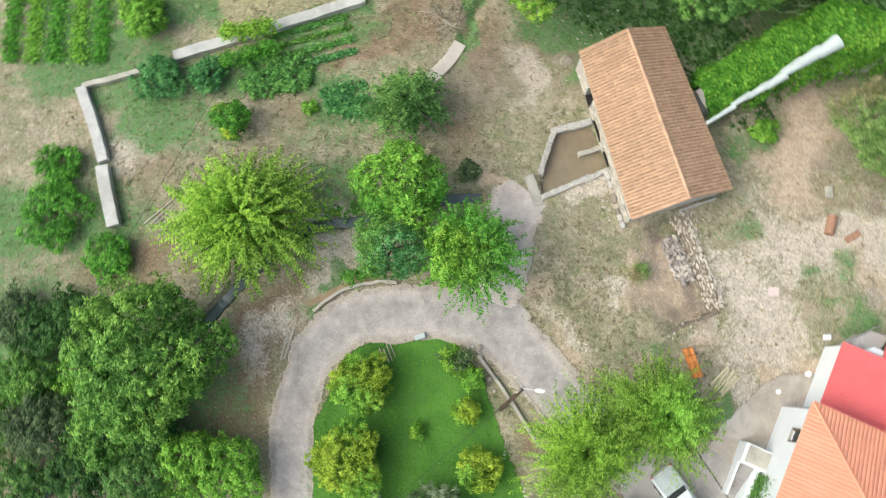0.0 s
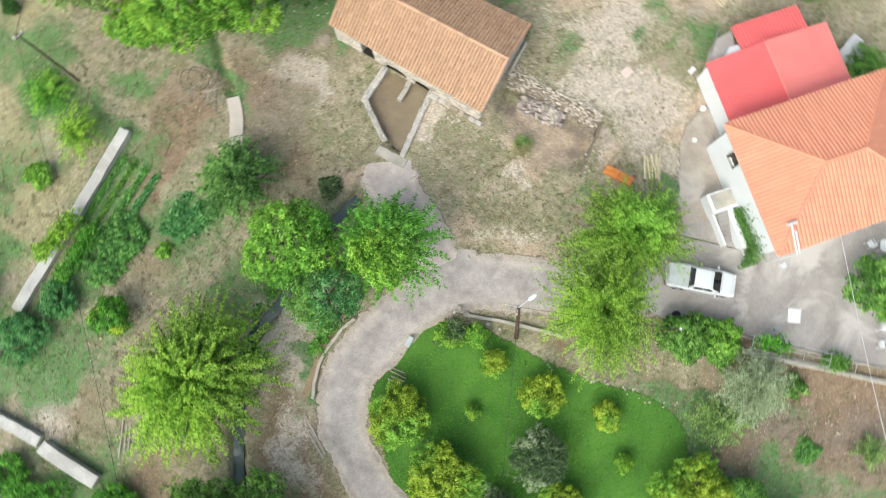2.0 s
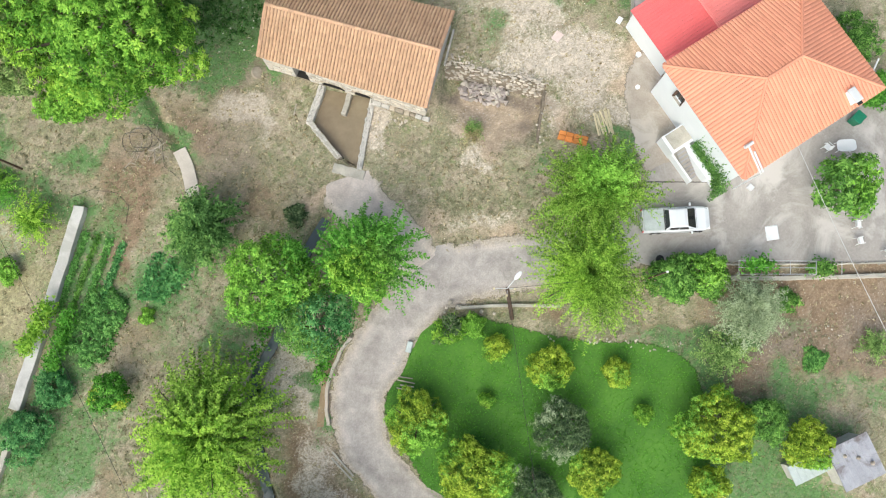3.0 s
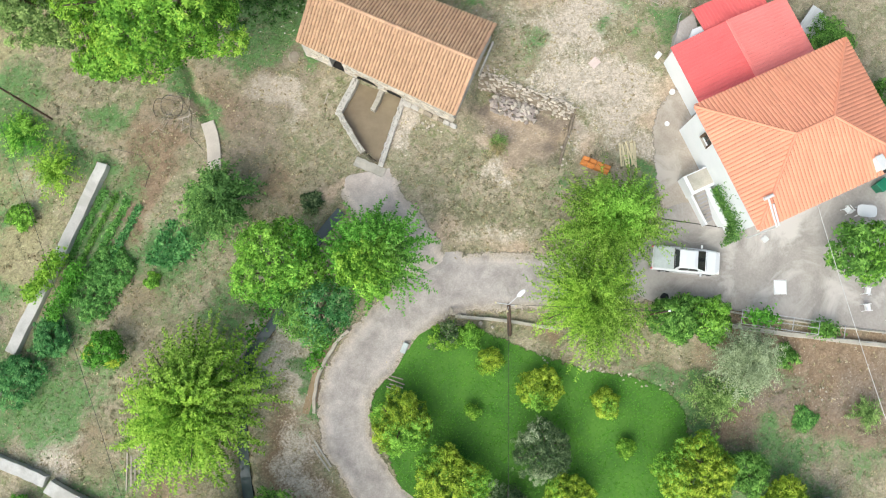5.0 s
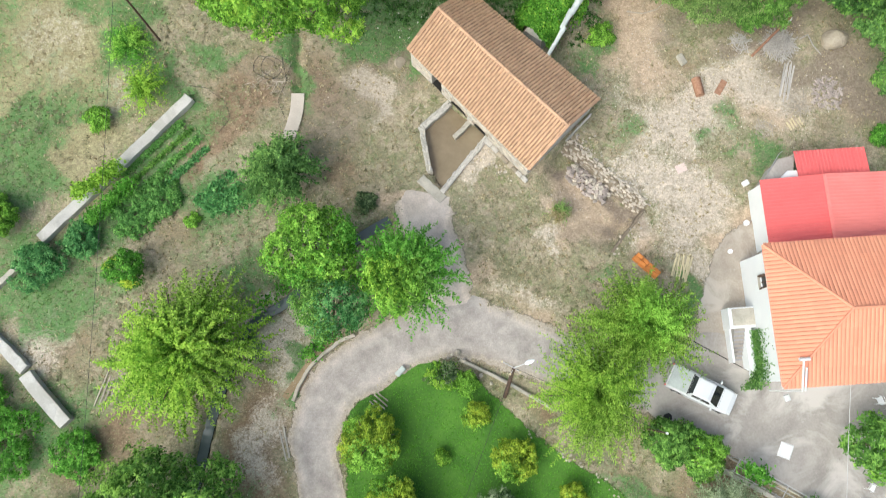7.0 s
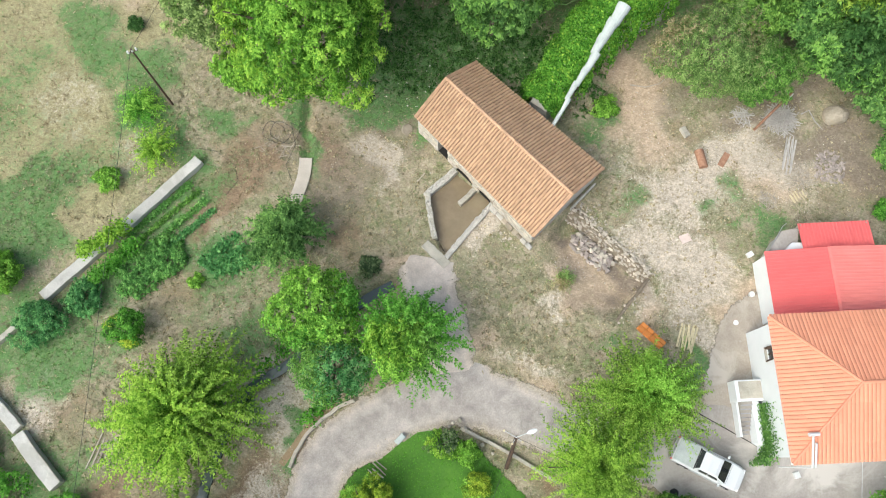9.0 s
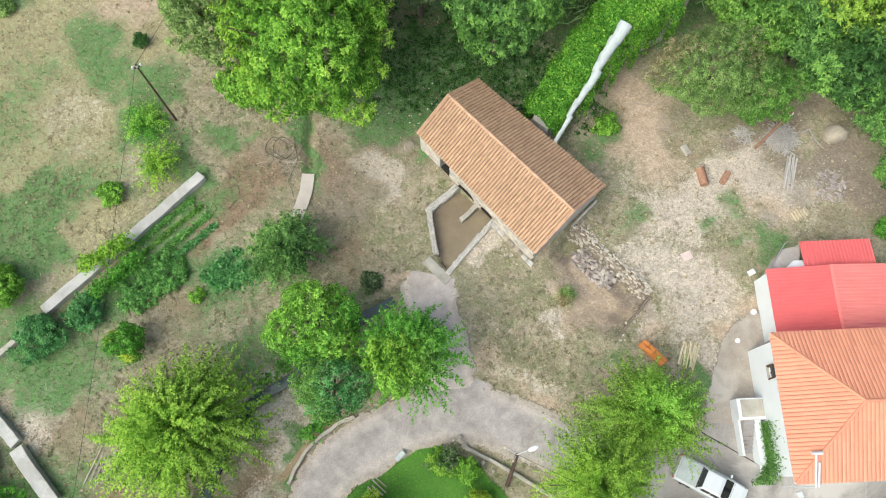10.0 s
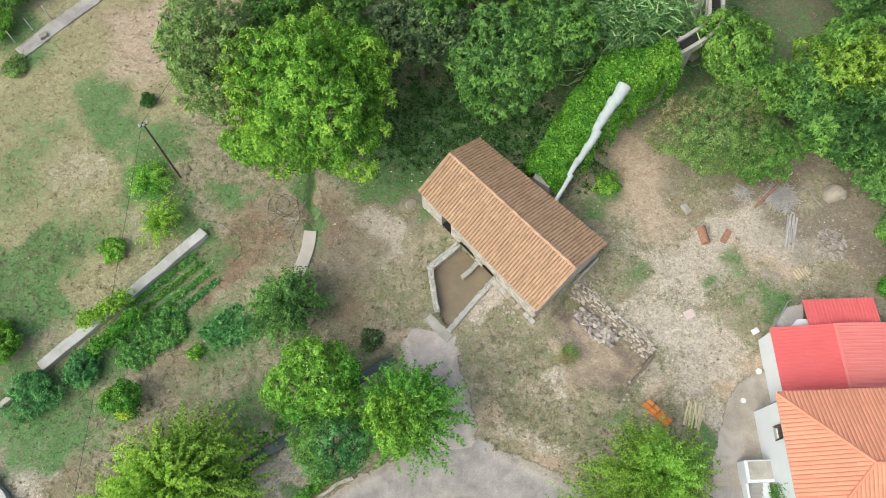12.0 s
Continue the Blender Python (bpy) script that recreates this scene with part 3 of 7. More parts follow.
GOLDS = [(-32, 24, 9, 10, 0, 1.0), (-38, 33, 8, 9, 0, 1.0), (-30, 42, 9, 9, 0, 1.0), (-24, 36.5, 6, 5, 0, 1.0), (-33, 29, 8, 6, 0, .7), (-29, 22.5, 4, 5, 40, .6)]
EARTHS = [(-26.5, 40.6, 4.6, 4.2, 30, 1.0), (-30.5, 36.8, 2.2, 3.0, -30, .6), (14.6, 28, 2.4, 4.6, 20, 1.0), (24, 21.4, 5, 1.8, 0, .55), (-4.6, 13.6, 1.4, 1.0, 20, .8), (10.4, 14.0, 4.2, 2.1, -42, 1.0), (21.8, 11.6, 1.6, 2.2, 0, .7), (15.6, 10.6, 1.6, 1.0, -45, .6), (7.6, 4.4, 3.2, 1.3, -16, .8), (3.4, 7.6, 1.4, 2.2, 0, .6), (-1.2, 15, 1.6, 1.2, 0, .5)]
# dark, damp soil; (28, 42) paints wood shade, (13, 12.5) partly pit shade
DARK_SOILS_AND_SHADE = [(17.8, -8.6, 2.6, 1.2, -28, .9), (13.0, 12.5, 1.5, 1.3, -42, .85), (8.6, 16.9, .9, .7, -42, .75), (23.8, 26.0, 3.2, 1.0, 0, .62), (30.6, 25.4, 2.6, 2.6, 0, .7), (27.2, 23.4, 1.6, 1.6, 0, .45), (17.5, -9.2, 6, 1.5, -28, .85), (-13.5, 23, 3, 2, 20, .5), (33, 22, 2, 4, 0, .6), (-9.0, 21, 5, 5.5, 0, .5), (28.5, 25, 4.5, 3, 0, .62), (25.5, 28.8, 4, 1.5, 0, .7), (17.2, 28.6, 2.5, 2.5, 0, .5), (-5, 24.5, 4, 2, 0, .5), (31, 21, 2, 2, 0, .5), (31.8, 23, 2.4, 3, 0, .8), (21, -12, 3, 2, -25, .6), (28, -14, 7, 3.5, -27, .55), (28, 42, 6, 5, 0, .9), (14, 37.5, 3, 2, 30, .8)]


def height(x, y):
    """The lie of the land: flat, with the pond, the ruin's pit and the ditch sunk into it."""
    z = -0.05 + 0.04 * np.sin(x * 1.3 + np.sin(y * .9)) * np.sin(y * 1.1 + 1.3 * np.sin(x * .7))
    z = z - np.where(line_distance(x, y, CANAL) < 0.5, 0.55, 0) - np.where(line_distance(x, y, CANAL_NORTH) < 0.35, 0.4, 0)
    # the ruin's yard falls towards its stone wall
    d = line_distance(x, y, [(9.2, 18.75), (15.15, 13.7), (12.4, 10.1)])
    rise = np.clip(line_distance(x, y, [(6.9, 15.6), (8.0, 11.5), (12.4, 10.0)]) / 2.2, 0, 1)
    z = z - np.where(inside(x, y, PIT), 1.1 * np.clip(1 - d / 4.3, 0, 1) ** .4 * rise, 0)
    z = z - np.where(inside(x, y, POOL), 1.2, 0)
    return z


def build_ground():
    step = 0.3
    xs, ys = np.arange(-52, 52.1, step), np.arange(-40, 66.1, step)
    X, Y = np.meshgrid(xs, ys)
    x, y = X.ravel(), Y.ravel()
    rng = np.random.default_rng(3)
    jx = x + rng.uniform(-.05, .05, x.size)
    jy = y + rng.uniform(-.05, .05, x.size)
    z = height(jx, jy) + rng.uniform(-.012, .012, x.size)
    V = np.stack([jx, jy, z], 1)
    nx, ny = len(xs), len(ys)
    i = (np.arange(ny - 1)[:, None] * nx + np.arange(nx - 1)[None]).ravel()
    F = np.stack([i, i + 1, i + nx + 1, i + nx], 1)
    # one sheet: a coarse rim joins the fine middle and reaches the horizon
    ring = np.concatenate([np.arange(nx), np.arange(1, ny) * nx + nx - 1, np.arange(nx - 2, -1, -1) + (ny - 1) * nx, np.arange(ny - 2, 0, -1) * nx])
    far = V[ring].copy()
    c = np.array([0, 13.0])
    d = far[:, :2] - c
    far[:, :2] = c + d / np.linalg.norm(d, axis=1)[:, None] * 1500
    far[:, 2] = -2
    k = len(V) + np.arange(len(ring))
    V = np.concatenate([V, far])
    F = np.concatenate([F, np.stack([ring, k, np.roll(k, -1), np.roll(ring, -1)], 1)])
    me = mesh_np("ground", V, F)
    cover = np.zeros((len(V), 4), np.float32)
    cover[:, 0] = np.maximum(blobs(V[:, 0], V[:, 1], GREENS), blobs(V[:, 0], V[:, 1], GREENS_2))
    cover[:, 1] = np.maximum(blobs(V[:, 0], V[:, 1], SOILS), blobs(V[:, 0], V[:, 1], SOILS_2))
    cover[:, 2] = blobs(V[:, 0], V[:, 1], PALES)
    cover[:, 3] = 1
    a = me.attributes.new("cover", "FLOAT_COLOR", "POINT")
    a.data.foreach_set("color", cover.ravel())
    more = np.zeros((len(V), 4), np.float32)
    for i, rows in enumerate((GOLDS, EARTHS, DARK_SOILS_AND_SHADE)):
        more[:, i] = blobs(V[:, 0], V[:, 1], rows)
    more[:, 3] = 1
    me.attributes.new("cover_more", "FLOAT_COLOR", "POINT").data.foreach_set("color", more.ravel())
    return solid("ground", me, GROUND, "dry grassy ground with bare soil, gravel and green patches", "ground", kind="structure")


build_ground()


def ribbon(name, rows, z, label, joins=(), material=ROAD):
    """A road along rows of x, y, width, with a ragged edge; 'edge' runs from 0 in the middle to 1 at the verge."""
    line = smooth_line(rows, 14)
    mid, wid = line[:, :2], line[:, 2]
    d = np.gradient(mid, axis=0)
    nrm = np.stack([-d[:, 1], d[:, 0]], 1) / np.linalg.norm(d, axis=1)[:, None]
    across = np.linspace(-1, 1, 13)
    rng = np.random.default_rng(5)
    wob = [np.convolve(rng.uniform(-1, 1, len(mid) + 8), np.ones(5) / 5, "same")[4:-4] * 0.35 for _ in range(2)]
    V, E = [], []
    for i in range(len(mid)):
        for s in across:
            w = wid[i] / 2 + (wob[0][i] if s < 0 else wob[1][i]) * abs(s)
            p = mid[i] + nrm[i] * s * w
            V.append((p[0], p[1], z - 0.06 * abs(s) ** 6))
            E.append(abs(s) ** 1.7 * min([1.0] + [max(0.0, (math.hypot(p[0] - x, p[1] - y) - r * .75) / (r * .5)) for x, y, r in joins]))
    k = len(across)
    F = [(i * k + j + 1, i * k + j, (i + 1) * k + j, (i + 1) * k + j + 1) for i in range(len(mid) - 1) for j in range(k - 1)]
    me = mesh_np(name, V, F)
    me.attributes.new("edge", "FLOAT", "POINT").data.foreach_set("value", np.array(E, np.float32))
    return solid(name, me, material, label, "road", kind="structure")


ribbon("road", [(-2.5, -18, 3.5), (-5.2, -13.2, 3.5), (-7.9, -8.6, 3.6), (-9.0, -4.2, 3.8), (-8.0, -0.6, 4.3), (-5.8, 1.35, 4.9), (-2.4, 3.3, 4.5), (1.2, 4.3, 4.9), (4.8, 3.5, 4.7), (9.2, 1.9, 4.3), (13.5, 0.6, 4.0), (16.5, 0.2, 4.4)],
       0.034, "worn pale concrete lane curving past the lawn", [(0.6, 5.9, 2.3)])
ribbon("road_branch", [(1.0, 3.2, 4.0), (0.35, 6.2, 3.9), (0.1, 8.6, 3.8), (-0.85, 10.9, 3.8), (-1.6, 12.5, 5.0), (-1.35, 14.4, 3.0)], 0.028, "pale dusty track leading to the pond", [(1.0, 3.2, 3.0), (-1.4, 14.2, 2.0)], TRACK)


def flat_area(name, outline, z, material, label, category, cell=0.5, ragged=0.12):
    """A level sheet over a smoothed outline, with thickness."""
    line = smooth_line(outline, 10, closed=True)
    rng = np.random.default_rng(8)
    line = line + rng.uniform(-ragged, ragged, line.shape)
    return solid(name, prism([tuple(p) for p in line], z - 0.25, z), material, label, category, kind="structure")


def blended_area(name, outline, z, material, label, category, fade, cell=0.25):
    """A level sheet over a smoothed outline that thins out raggedly towards its rim; 'edge' is 0 inside and 1 at the rim."""
    line = [tuple(p) for p in smooth_line(outline, 10, closed=True)]
    P = np.array(line)
    xs, ys = np.arange(P[:, 0].min() - 1, P[:, 0].max() + 1, cell), np.arange(P[:, 1].min() - 1, P[:, 1].max() + 1, cell)
    X, Y = np.meshgrid(xs, ys)
    x, y = X.ravel(), Y.ravel()
    d = line_distance(x, y, line + line[:1]) * np.where(inside(x, y, line), 1, -1)
    nx = len(xs)
    i = (np.arange(len(ys) - 1)[:, None] * nx + np.arange(nx - 1)[None]).ravel()
    F = np.stack([i, i + 1, i + nx + 1, i + nx], 1)
    F = F[(d[F] > -fade).any(1)]
    used, back = np.unique(F, return_inverse=True)
    V = np.stack([x, y, z - .03 * np.clip(-d / fade, 0, 1)], 1)[used]
    me = mesh_np(name, V, back.reshape(-1, 4))
    me.attributes.new("edge", "FLOAT", "POINT").data.foreach_set("value", np.clip(.5 - d[used] / (2 * fade), 0, 1).astype(np.float32))
    return solid(name, me, material, label, category, kind="structure")


LAWN_EDGE = [(-6.6, -5.2), (-6.2, -9.5), (-3.6, -15), (2, -22), (9.0, -22), (11.6, -17.5), (13.2, -13.6), (14.4, -11.0), (14.4, -9.2), (12.6, -6.9), (8.6, -4.6), (5.2, -1.9), (2.5, 0.5), (-0.5, 1.75), (-1.9, 1.6), (-4.0, -0.15), (-5.9, -1.2), (-6.9, -3.0)]
blended_area("lawn", LAWN_EDGE, 0.005, LAWN, "lush green lawn under citrus trees", "lawn", 0.5)
YARD_EDGE = [(14.6, 1.6), (14.8, -1.3), (20.4, -4.2), (31.0, -9.7), (38.5, -13.2), (40, -4), (37, 4.5), (30, 5), (24.0, 3.4), (19.4, 4.4), (17.4, 2.8)]
flat_area("yard", YARD_EDGE, 0.05, YARD, "pale stained concrete yard beside the house", "yard", ragged=0.05)

blended_area("yard_path", [(19.0, 3.4), (23.5, 2.6), (24.5, 8), (24.3, 12.6), (22.3, 12.4), (20.6, 11.0), (19.6, 8.6), (18.9, 6)], 0.03, PATH_DIRT, "dirty worn concrete strip along the house wall", "path", 0.45)

# ---- water ----
solid("pond_water", prism(POOL, -1.15, -0.45), WATER, "still muddy brown water in the mill pond", "water", kind="structure")


def strip(line, width, z0, z1, bm=None):
    """A bar of constant width along a line."""
    line = np.array(line, float)
    d = np.gradient(line, axis=0)
    nrm = np.stack([-d[:, 1], d[:, 0]], 1) / np.linalg.norm(d, axis=1)[:, None] * (np.array(width)[:, None] if hasattr(width, "__len__") else width) / 2
    a, b = line - nrm, line + nrm
    bm = bm or bmesh.new()
    rows = [[bm.verts.new((*p, z)) for p, z in ((a[i], z0), (b[i], z0), (b[i], z1), (a[i], z1))] for i in range(len(line))]
    for r, q in zip(rows, rows[1:]):
        for k in range(4):
            bm.faces.new((r[k], q[k], q[(k + 1) % 4], r[(k + 1) % 4]))
    bm.faces.new(rows[0])
    bm.faces.new(rows[-1][::-1])
    bmesh.ops.recalc_face_normals(bm, faces=bm.faces)
    return bm


solid("stream_water", strip(smooth_line(CANAL, 6), 0.74, -0.7, -0.38), STREAM, "dark water in a narrow ditch", "water", kind="structure")

# ---- plants ----
def leaf_cards(pos, nrm, size, rng, aspect=0.55, along=None):
    """Pointed leaves at pos that face nrm and, where it is given, point along a direction."""
    n = len(pos)
    nrm = nrm / (np.linalg.norm(nrm, axis=1)[:, None] + 1e-9)
    t = np.cross(nrm, rng.normal(size=(n, 3))) if along is None else along - nrm * (along * nrm).sum(1)[:, None]
    t /= np.linalg.norm(t, axis=1)[:, None] + 1e-9
    b = np.cross(nrm, t)
    L = (size * rng.uniform(0.65, 1.35, n))[:, None]
    W = L * aspect
    V = np.stack([pos - t * L / 2 + b * W / 2, pos - t * L / 2 - b * W / 2, pos + t * L / 2 - nrm * L * 0.2], 1).reshape(-1, 3)
    return V


def leaf_mesh(name, V, tone=None):
    """Leaves as one mesh; tone says how pale each leaf is, painted crown shade included."""
    me = mesh_np(name, V, np.arange(len(V)).reshape(-1, 3))
    if tone is not None:
        me.attributes.new("tone", "FLOAT", "POINT").data.foreach_set("value", np.repeat(tone, 3).astype(np.float32))
    return me


def sphere_dirs(rng, n, low=-1.0):
    z = rng.uniform(low, 1, n)
    a = rng.uniform(0, 2 * np.pi, n)
    r = np.sqrt(1 - z * z)
    return np.stack([r * np.cos(a), r * np.sin(a), z], 1)


def crown_tufts(rng, R, H, size, per, low=-0.35, lobes=10, dense=1.5):
    """Rosettes of leaves over a lobed dome of radius R and half height H. Gives places, normals, directions and tones."""
    tufts = max(int(dense * 2 * math.pi * R * (R + H) / 2 / size ** 2), 14)
    d = sphere_dirs(rng, tufts, low)
    knobs = sphere_dirs(rng, lobes, -0.1)
    near = np.exp(-(1 - d @ knobs.T) * (5 + lobes * .9)).max(1)
    az = np.arctan2(d[:, 1], d[:, 0])
    out = 0.74 + 0.26 * near + 0.07 * (np.sin(3 * az + rng.uniform(0, 6)) + .7 * np.sin(5 * az + rng.uniform(0, 6)))
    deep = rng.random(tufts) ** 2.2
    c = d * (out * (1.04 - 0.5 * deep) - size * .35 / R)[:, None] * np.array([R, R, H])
    axis = d * np.array([1, 1, R / H]) * .75 + np.array([0, 0, .55]) + rng.normal(scale=.22, size=(tufts, 3))
    axis /= np.linalg.norm(axis, axis=1)[:, None]
    k = np.repeat(np.arange(tufts), per)
    n = len(k)
    e = axis[k] * .35 + sphere_dirs(rng, n)
    e /= np.linalg.norm(e, axis=1)[:, None]
    s = rng.uniform(.7, 1.25, tufts)[k] * size * rng.uniform(.2, 1, n) ** .7
    pos = c[k] + e * s[:, None] - np.array([0, 0, .25]) * (s ** 2 / size)[:, None]
    nrm = axis[k] * 1.1 + e * .35 + rng.normal(scale=.28, size=(n, 3))
    # tufts deep inside or between lobes get a darker tone as painted shade
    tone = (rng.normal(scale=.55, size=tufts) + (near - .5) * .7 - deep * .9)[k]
    return pos, nrm, e, tone


def crown_sprays(rng, R, H, shoots, per, leaf, droop=0.5):
    """Long arching shoots from the middle, each with leaves down both sides."""
    az = rng.uniform(0, 2 * math.pi, shoots)
    el = rng.uniform(.02, 1.5, shoots) ** 1.1
    reach = R * rng.uniform(.6, 1.1, shoots) * (1 + .13 * np.sin(2 * az + rng.uniform(0, 6)) + .1 * np.sin(5 * az + rng.uniform(0, 6)))
    bend = rng.normal(scale=.25, size=shoots)
    k = np.repeat(np.arange(shoots), per)
    n = len(k)
    s = np.tile(np.linspace(.16, 1, per), shoots) + rng.uniform(-.02, .02, n)

    def at(s):
        r = reach[k] * (np.cos(el[k]) * s + .22 * np.sin(el[k]) * s ** 2)
        a = az[k] + bend[k] * s
        z = H * (np.sin(el[k]) * 1.2 * s + .1) - droop * H * s ** 2.2 * (.35 + .65 * np.cos(el[k]))
        return np.stack([r * np.cos(a), r * np.sin(a), z], 1)
    p = at(s)
    t = at(s + .03) - p
    t /= np.linalg.norm(t, axis=1)[:, None] + 1e-9
    side = np.cross(t, np.array([0, 0, 1.0]) + rng.normal(scale=.25, size=(n, 3)))
    side /= np.linalg.norm(side, axis=1)[:, None] + 1e-9
    side *= np.where(np.arange(n) % 2, 1, -1)[:, None]
    pos = p + side * (leaf * .5 * (1.25 - .5 * s))[:, None] + rng.normal(scale=.05, size=(n, 3))
    nrm = np.cross(t, side) * np.where(np.arange(n) % 2, 1, -1)[:, None]
    nrm = nrm * np.sign(nrm[:, 2:3] + 1e-6) + np.array([0, 0, .4]) + rng.normal(scale=.3, size=(n, 3))
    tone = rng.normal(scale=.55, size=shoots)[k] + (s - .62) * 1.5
    return pos, nrm, side + t * .8, tone


def limbs(rng, trunk_h, crown_z, R, H, count, r0):
    """Tapered limbs from the trunk into the crown, as points with radii."""
    out = []
    for i in range(count):
        a = 2 * math.pi * (i + rng.uniform(-.3, .3)) / count
        s = rng.uniform(0.4, 0.8)
        tip = np.array([math.cos(a) * R * s, math.sin(a) * R * s, crown_z + H * rng.uniform(-.1, .6)])
        base = np.array([0, 0, trunk_h * rng.uniform(.65, 1)])
        mid = (base + tip) / 2 + np.array([rng.normal() * .2, rng.normal() * .2, H * .12])
        out.append(([base, mid, tip], [r0 * .55, r0 * .35, r0 * .1]))
    return out


def tree(name, x, y, R, top, style, material, label, seed, leaf=0.22, category="tree", group="", H=None, trunk=None, aspect=0.6, tuft=None, per=24, shoots=300, twigs=True, lobes=10, dense=1.5, extra=None, z0=-0.12, low=-0.35, droop=.5):
    """A tree that stands at x, y: tapered trunk, limbs and a crown of single leaves."""
    rng = np.random.default_rng(seed)
    H = H or R * 0.8
    cz = top - H
    t = thing(name, label, category, pose(x, y, z0, 0, 0, rng.uniform(0, 360)), group)
    r0 = trunk or max(0.05, R * 0.055)
    th = max(cz - H * 0.25, 0.25)
    part("trunk", tube([(0, 0, 0), (rng.normal() * .05, rng.normal() * .05, th * .5), (rng.normal() * .1, rng.normal() * .1, th)], [r0 * 1.35, r0, r0 * .8], 8), BARK, t)
    if twigs:
        for pts, radii in limbs(rng, th, cz, R, H, 8 if R > 2 else 5, r0):
            part("limb", tube(pts, radii, 5), BARK, t)
    if style == "tufts":
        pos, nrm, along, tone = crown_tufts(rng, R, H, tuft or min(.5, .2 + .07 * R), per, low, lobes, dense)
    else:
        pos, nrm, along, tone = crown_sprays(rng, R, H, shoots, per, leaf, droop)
    pos = pos + np.array([0, 0, cz])
    pos[:, 2] = np.maximum(pos[:, 2], 0.16)
    pick = np.zeros(len(pos), bool)
    if extra:
        # young growth gathers in patches of the crown
        mat, share = extra
        wave = np.sin(pos[:, 0] * 2.2 / R * 1.6 + seed) + np.sin(pos[:, 1] * 2.0 / R * 1.6 + 2 * seed) + tone * .8
        pick = wave + rng.normal(scale=.5, size=len(pos)) > np.quantile(wave, 1 - share)
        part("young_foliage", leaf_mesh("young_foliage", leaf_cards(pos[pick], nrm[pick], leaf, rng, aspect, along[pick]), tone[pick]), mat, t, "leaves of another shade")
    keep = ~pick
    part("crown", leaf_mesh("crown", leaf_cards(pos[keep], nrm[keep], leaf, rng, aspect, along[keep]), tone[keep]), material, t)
    return t


# trees by the lane and the stream
tree("ash_tree", -9.2, 9.2, 3.6, 7.2, "tufts", L_BRIGHT, "bright green leafy tree beside the stream", 11, .2, H=3.1, lobes=16, tuft=.42, extra=(L_VINE, .12))
tree("ash_tree", -2.75, 7.75, 3.9, 6.4, "sprays", L_MID, "feathery green tree with pale young shoots beside the lane", 12, .18, H=3.1, shoots=420, per=64, extra=(L_VINE, .45))
tree("ash_sapling", -3.5, 6.9, 2.4, 7.5, "tufts", L_YELLOW, "pale yellow-green young growth rising through the ash", 112, .2, H=1.7, lobes=12, tuft=.42, dense=1.2, extra=(L_BRIGHT, .45))
tree("elder_tree", -7.7, 5.3, 3.0, 6.3, "tufts", L_MID, "lower blue-green tree over the stream", 13, .22, H=2.3, lobes=14, tuft=.46, aspect=.42, extra=(L_BLUE, .4))
tree("mulberry_tree", -17.4, 1.9, 5.4, 7.6, "sprays", L_WILLOW, "spreading yellow-green mulberry with long leafy shoots", 14, .19, H=3.6, shoots=640, per=84, droop=.6, extra=(L_YELLOW, .6))
tree("walnut_tree", -17.8, -9.6, 5.7, 9.0, "tufts", L_MID, "large dense green tree by the ditch", 15, .22, H=4.4, lobes=26, tuft=.48, per=30, extra=(L_WOOD, .35))
tree("fig_tree", -12.3, 15.2, 3.0, 4.0, "sprays", L_OAK, "dark green fig tree by the vegetable plot", 16, .2, H=1.9, shoots=420, per=44, droop=.45, extra=(L_DARK, .3))
tree("orange_tree", -23.2, 7.9, 1.7, 3.0, "tufts", L_VINE, "small round citrus tree with yellowing leaves", 17, .16, H=1.4, lobes=8, extra=(L_CITRUS, .1))
tree("walnut_tree", -10.7, 28.6, 6.5, 15.2, "tufts", L_WALNUT, "tall broad bright green walnut tree", 18, .21, H=6.4, lobes=34, tuft=.46, per=34, extra=(L_YELLOW, .14))
tree("ash_sapling", -16.9, 28.3, 2.2, 5.0, "tufts", L_YELLOW, "low yellow-green young tree beside the walnut", 22, .22, H=2.4, low=-1.0, lobes=9, extra=(L_BRIGHT, .4))
tree("poplar_tree", -18.0, 31.2, 4.2, 16.8, "tufts", L_POPLAR, "tall narrow grey-green poplar", 19, .2, H=7.6, lobes=30, tuft=.4, low=-.75, extra=(L_TAMARISK, .3))
tree("willow_tree", 13.7, 4.4, 4.1, 6.6, "sprays", L_WILLOW, "spreading light green willow over the lane", 20, .165, H=3.1, shoots=600, per=80, aspect=.42, extra=(L_BRIGHT, .4))
tree("willow_tree", 10.4, -0.3, 4.5, 6.2, "sprays", L_WILLOW, "spreading yellow-green willow at the lawn's edge", 21, .165, H=3.0, shoots=600, per=80, aspect=.38, extra=(L_YELLOW, .3))

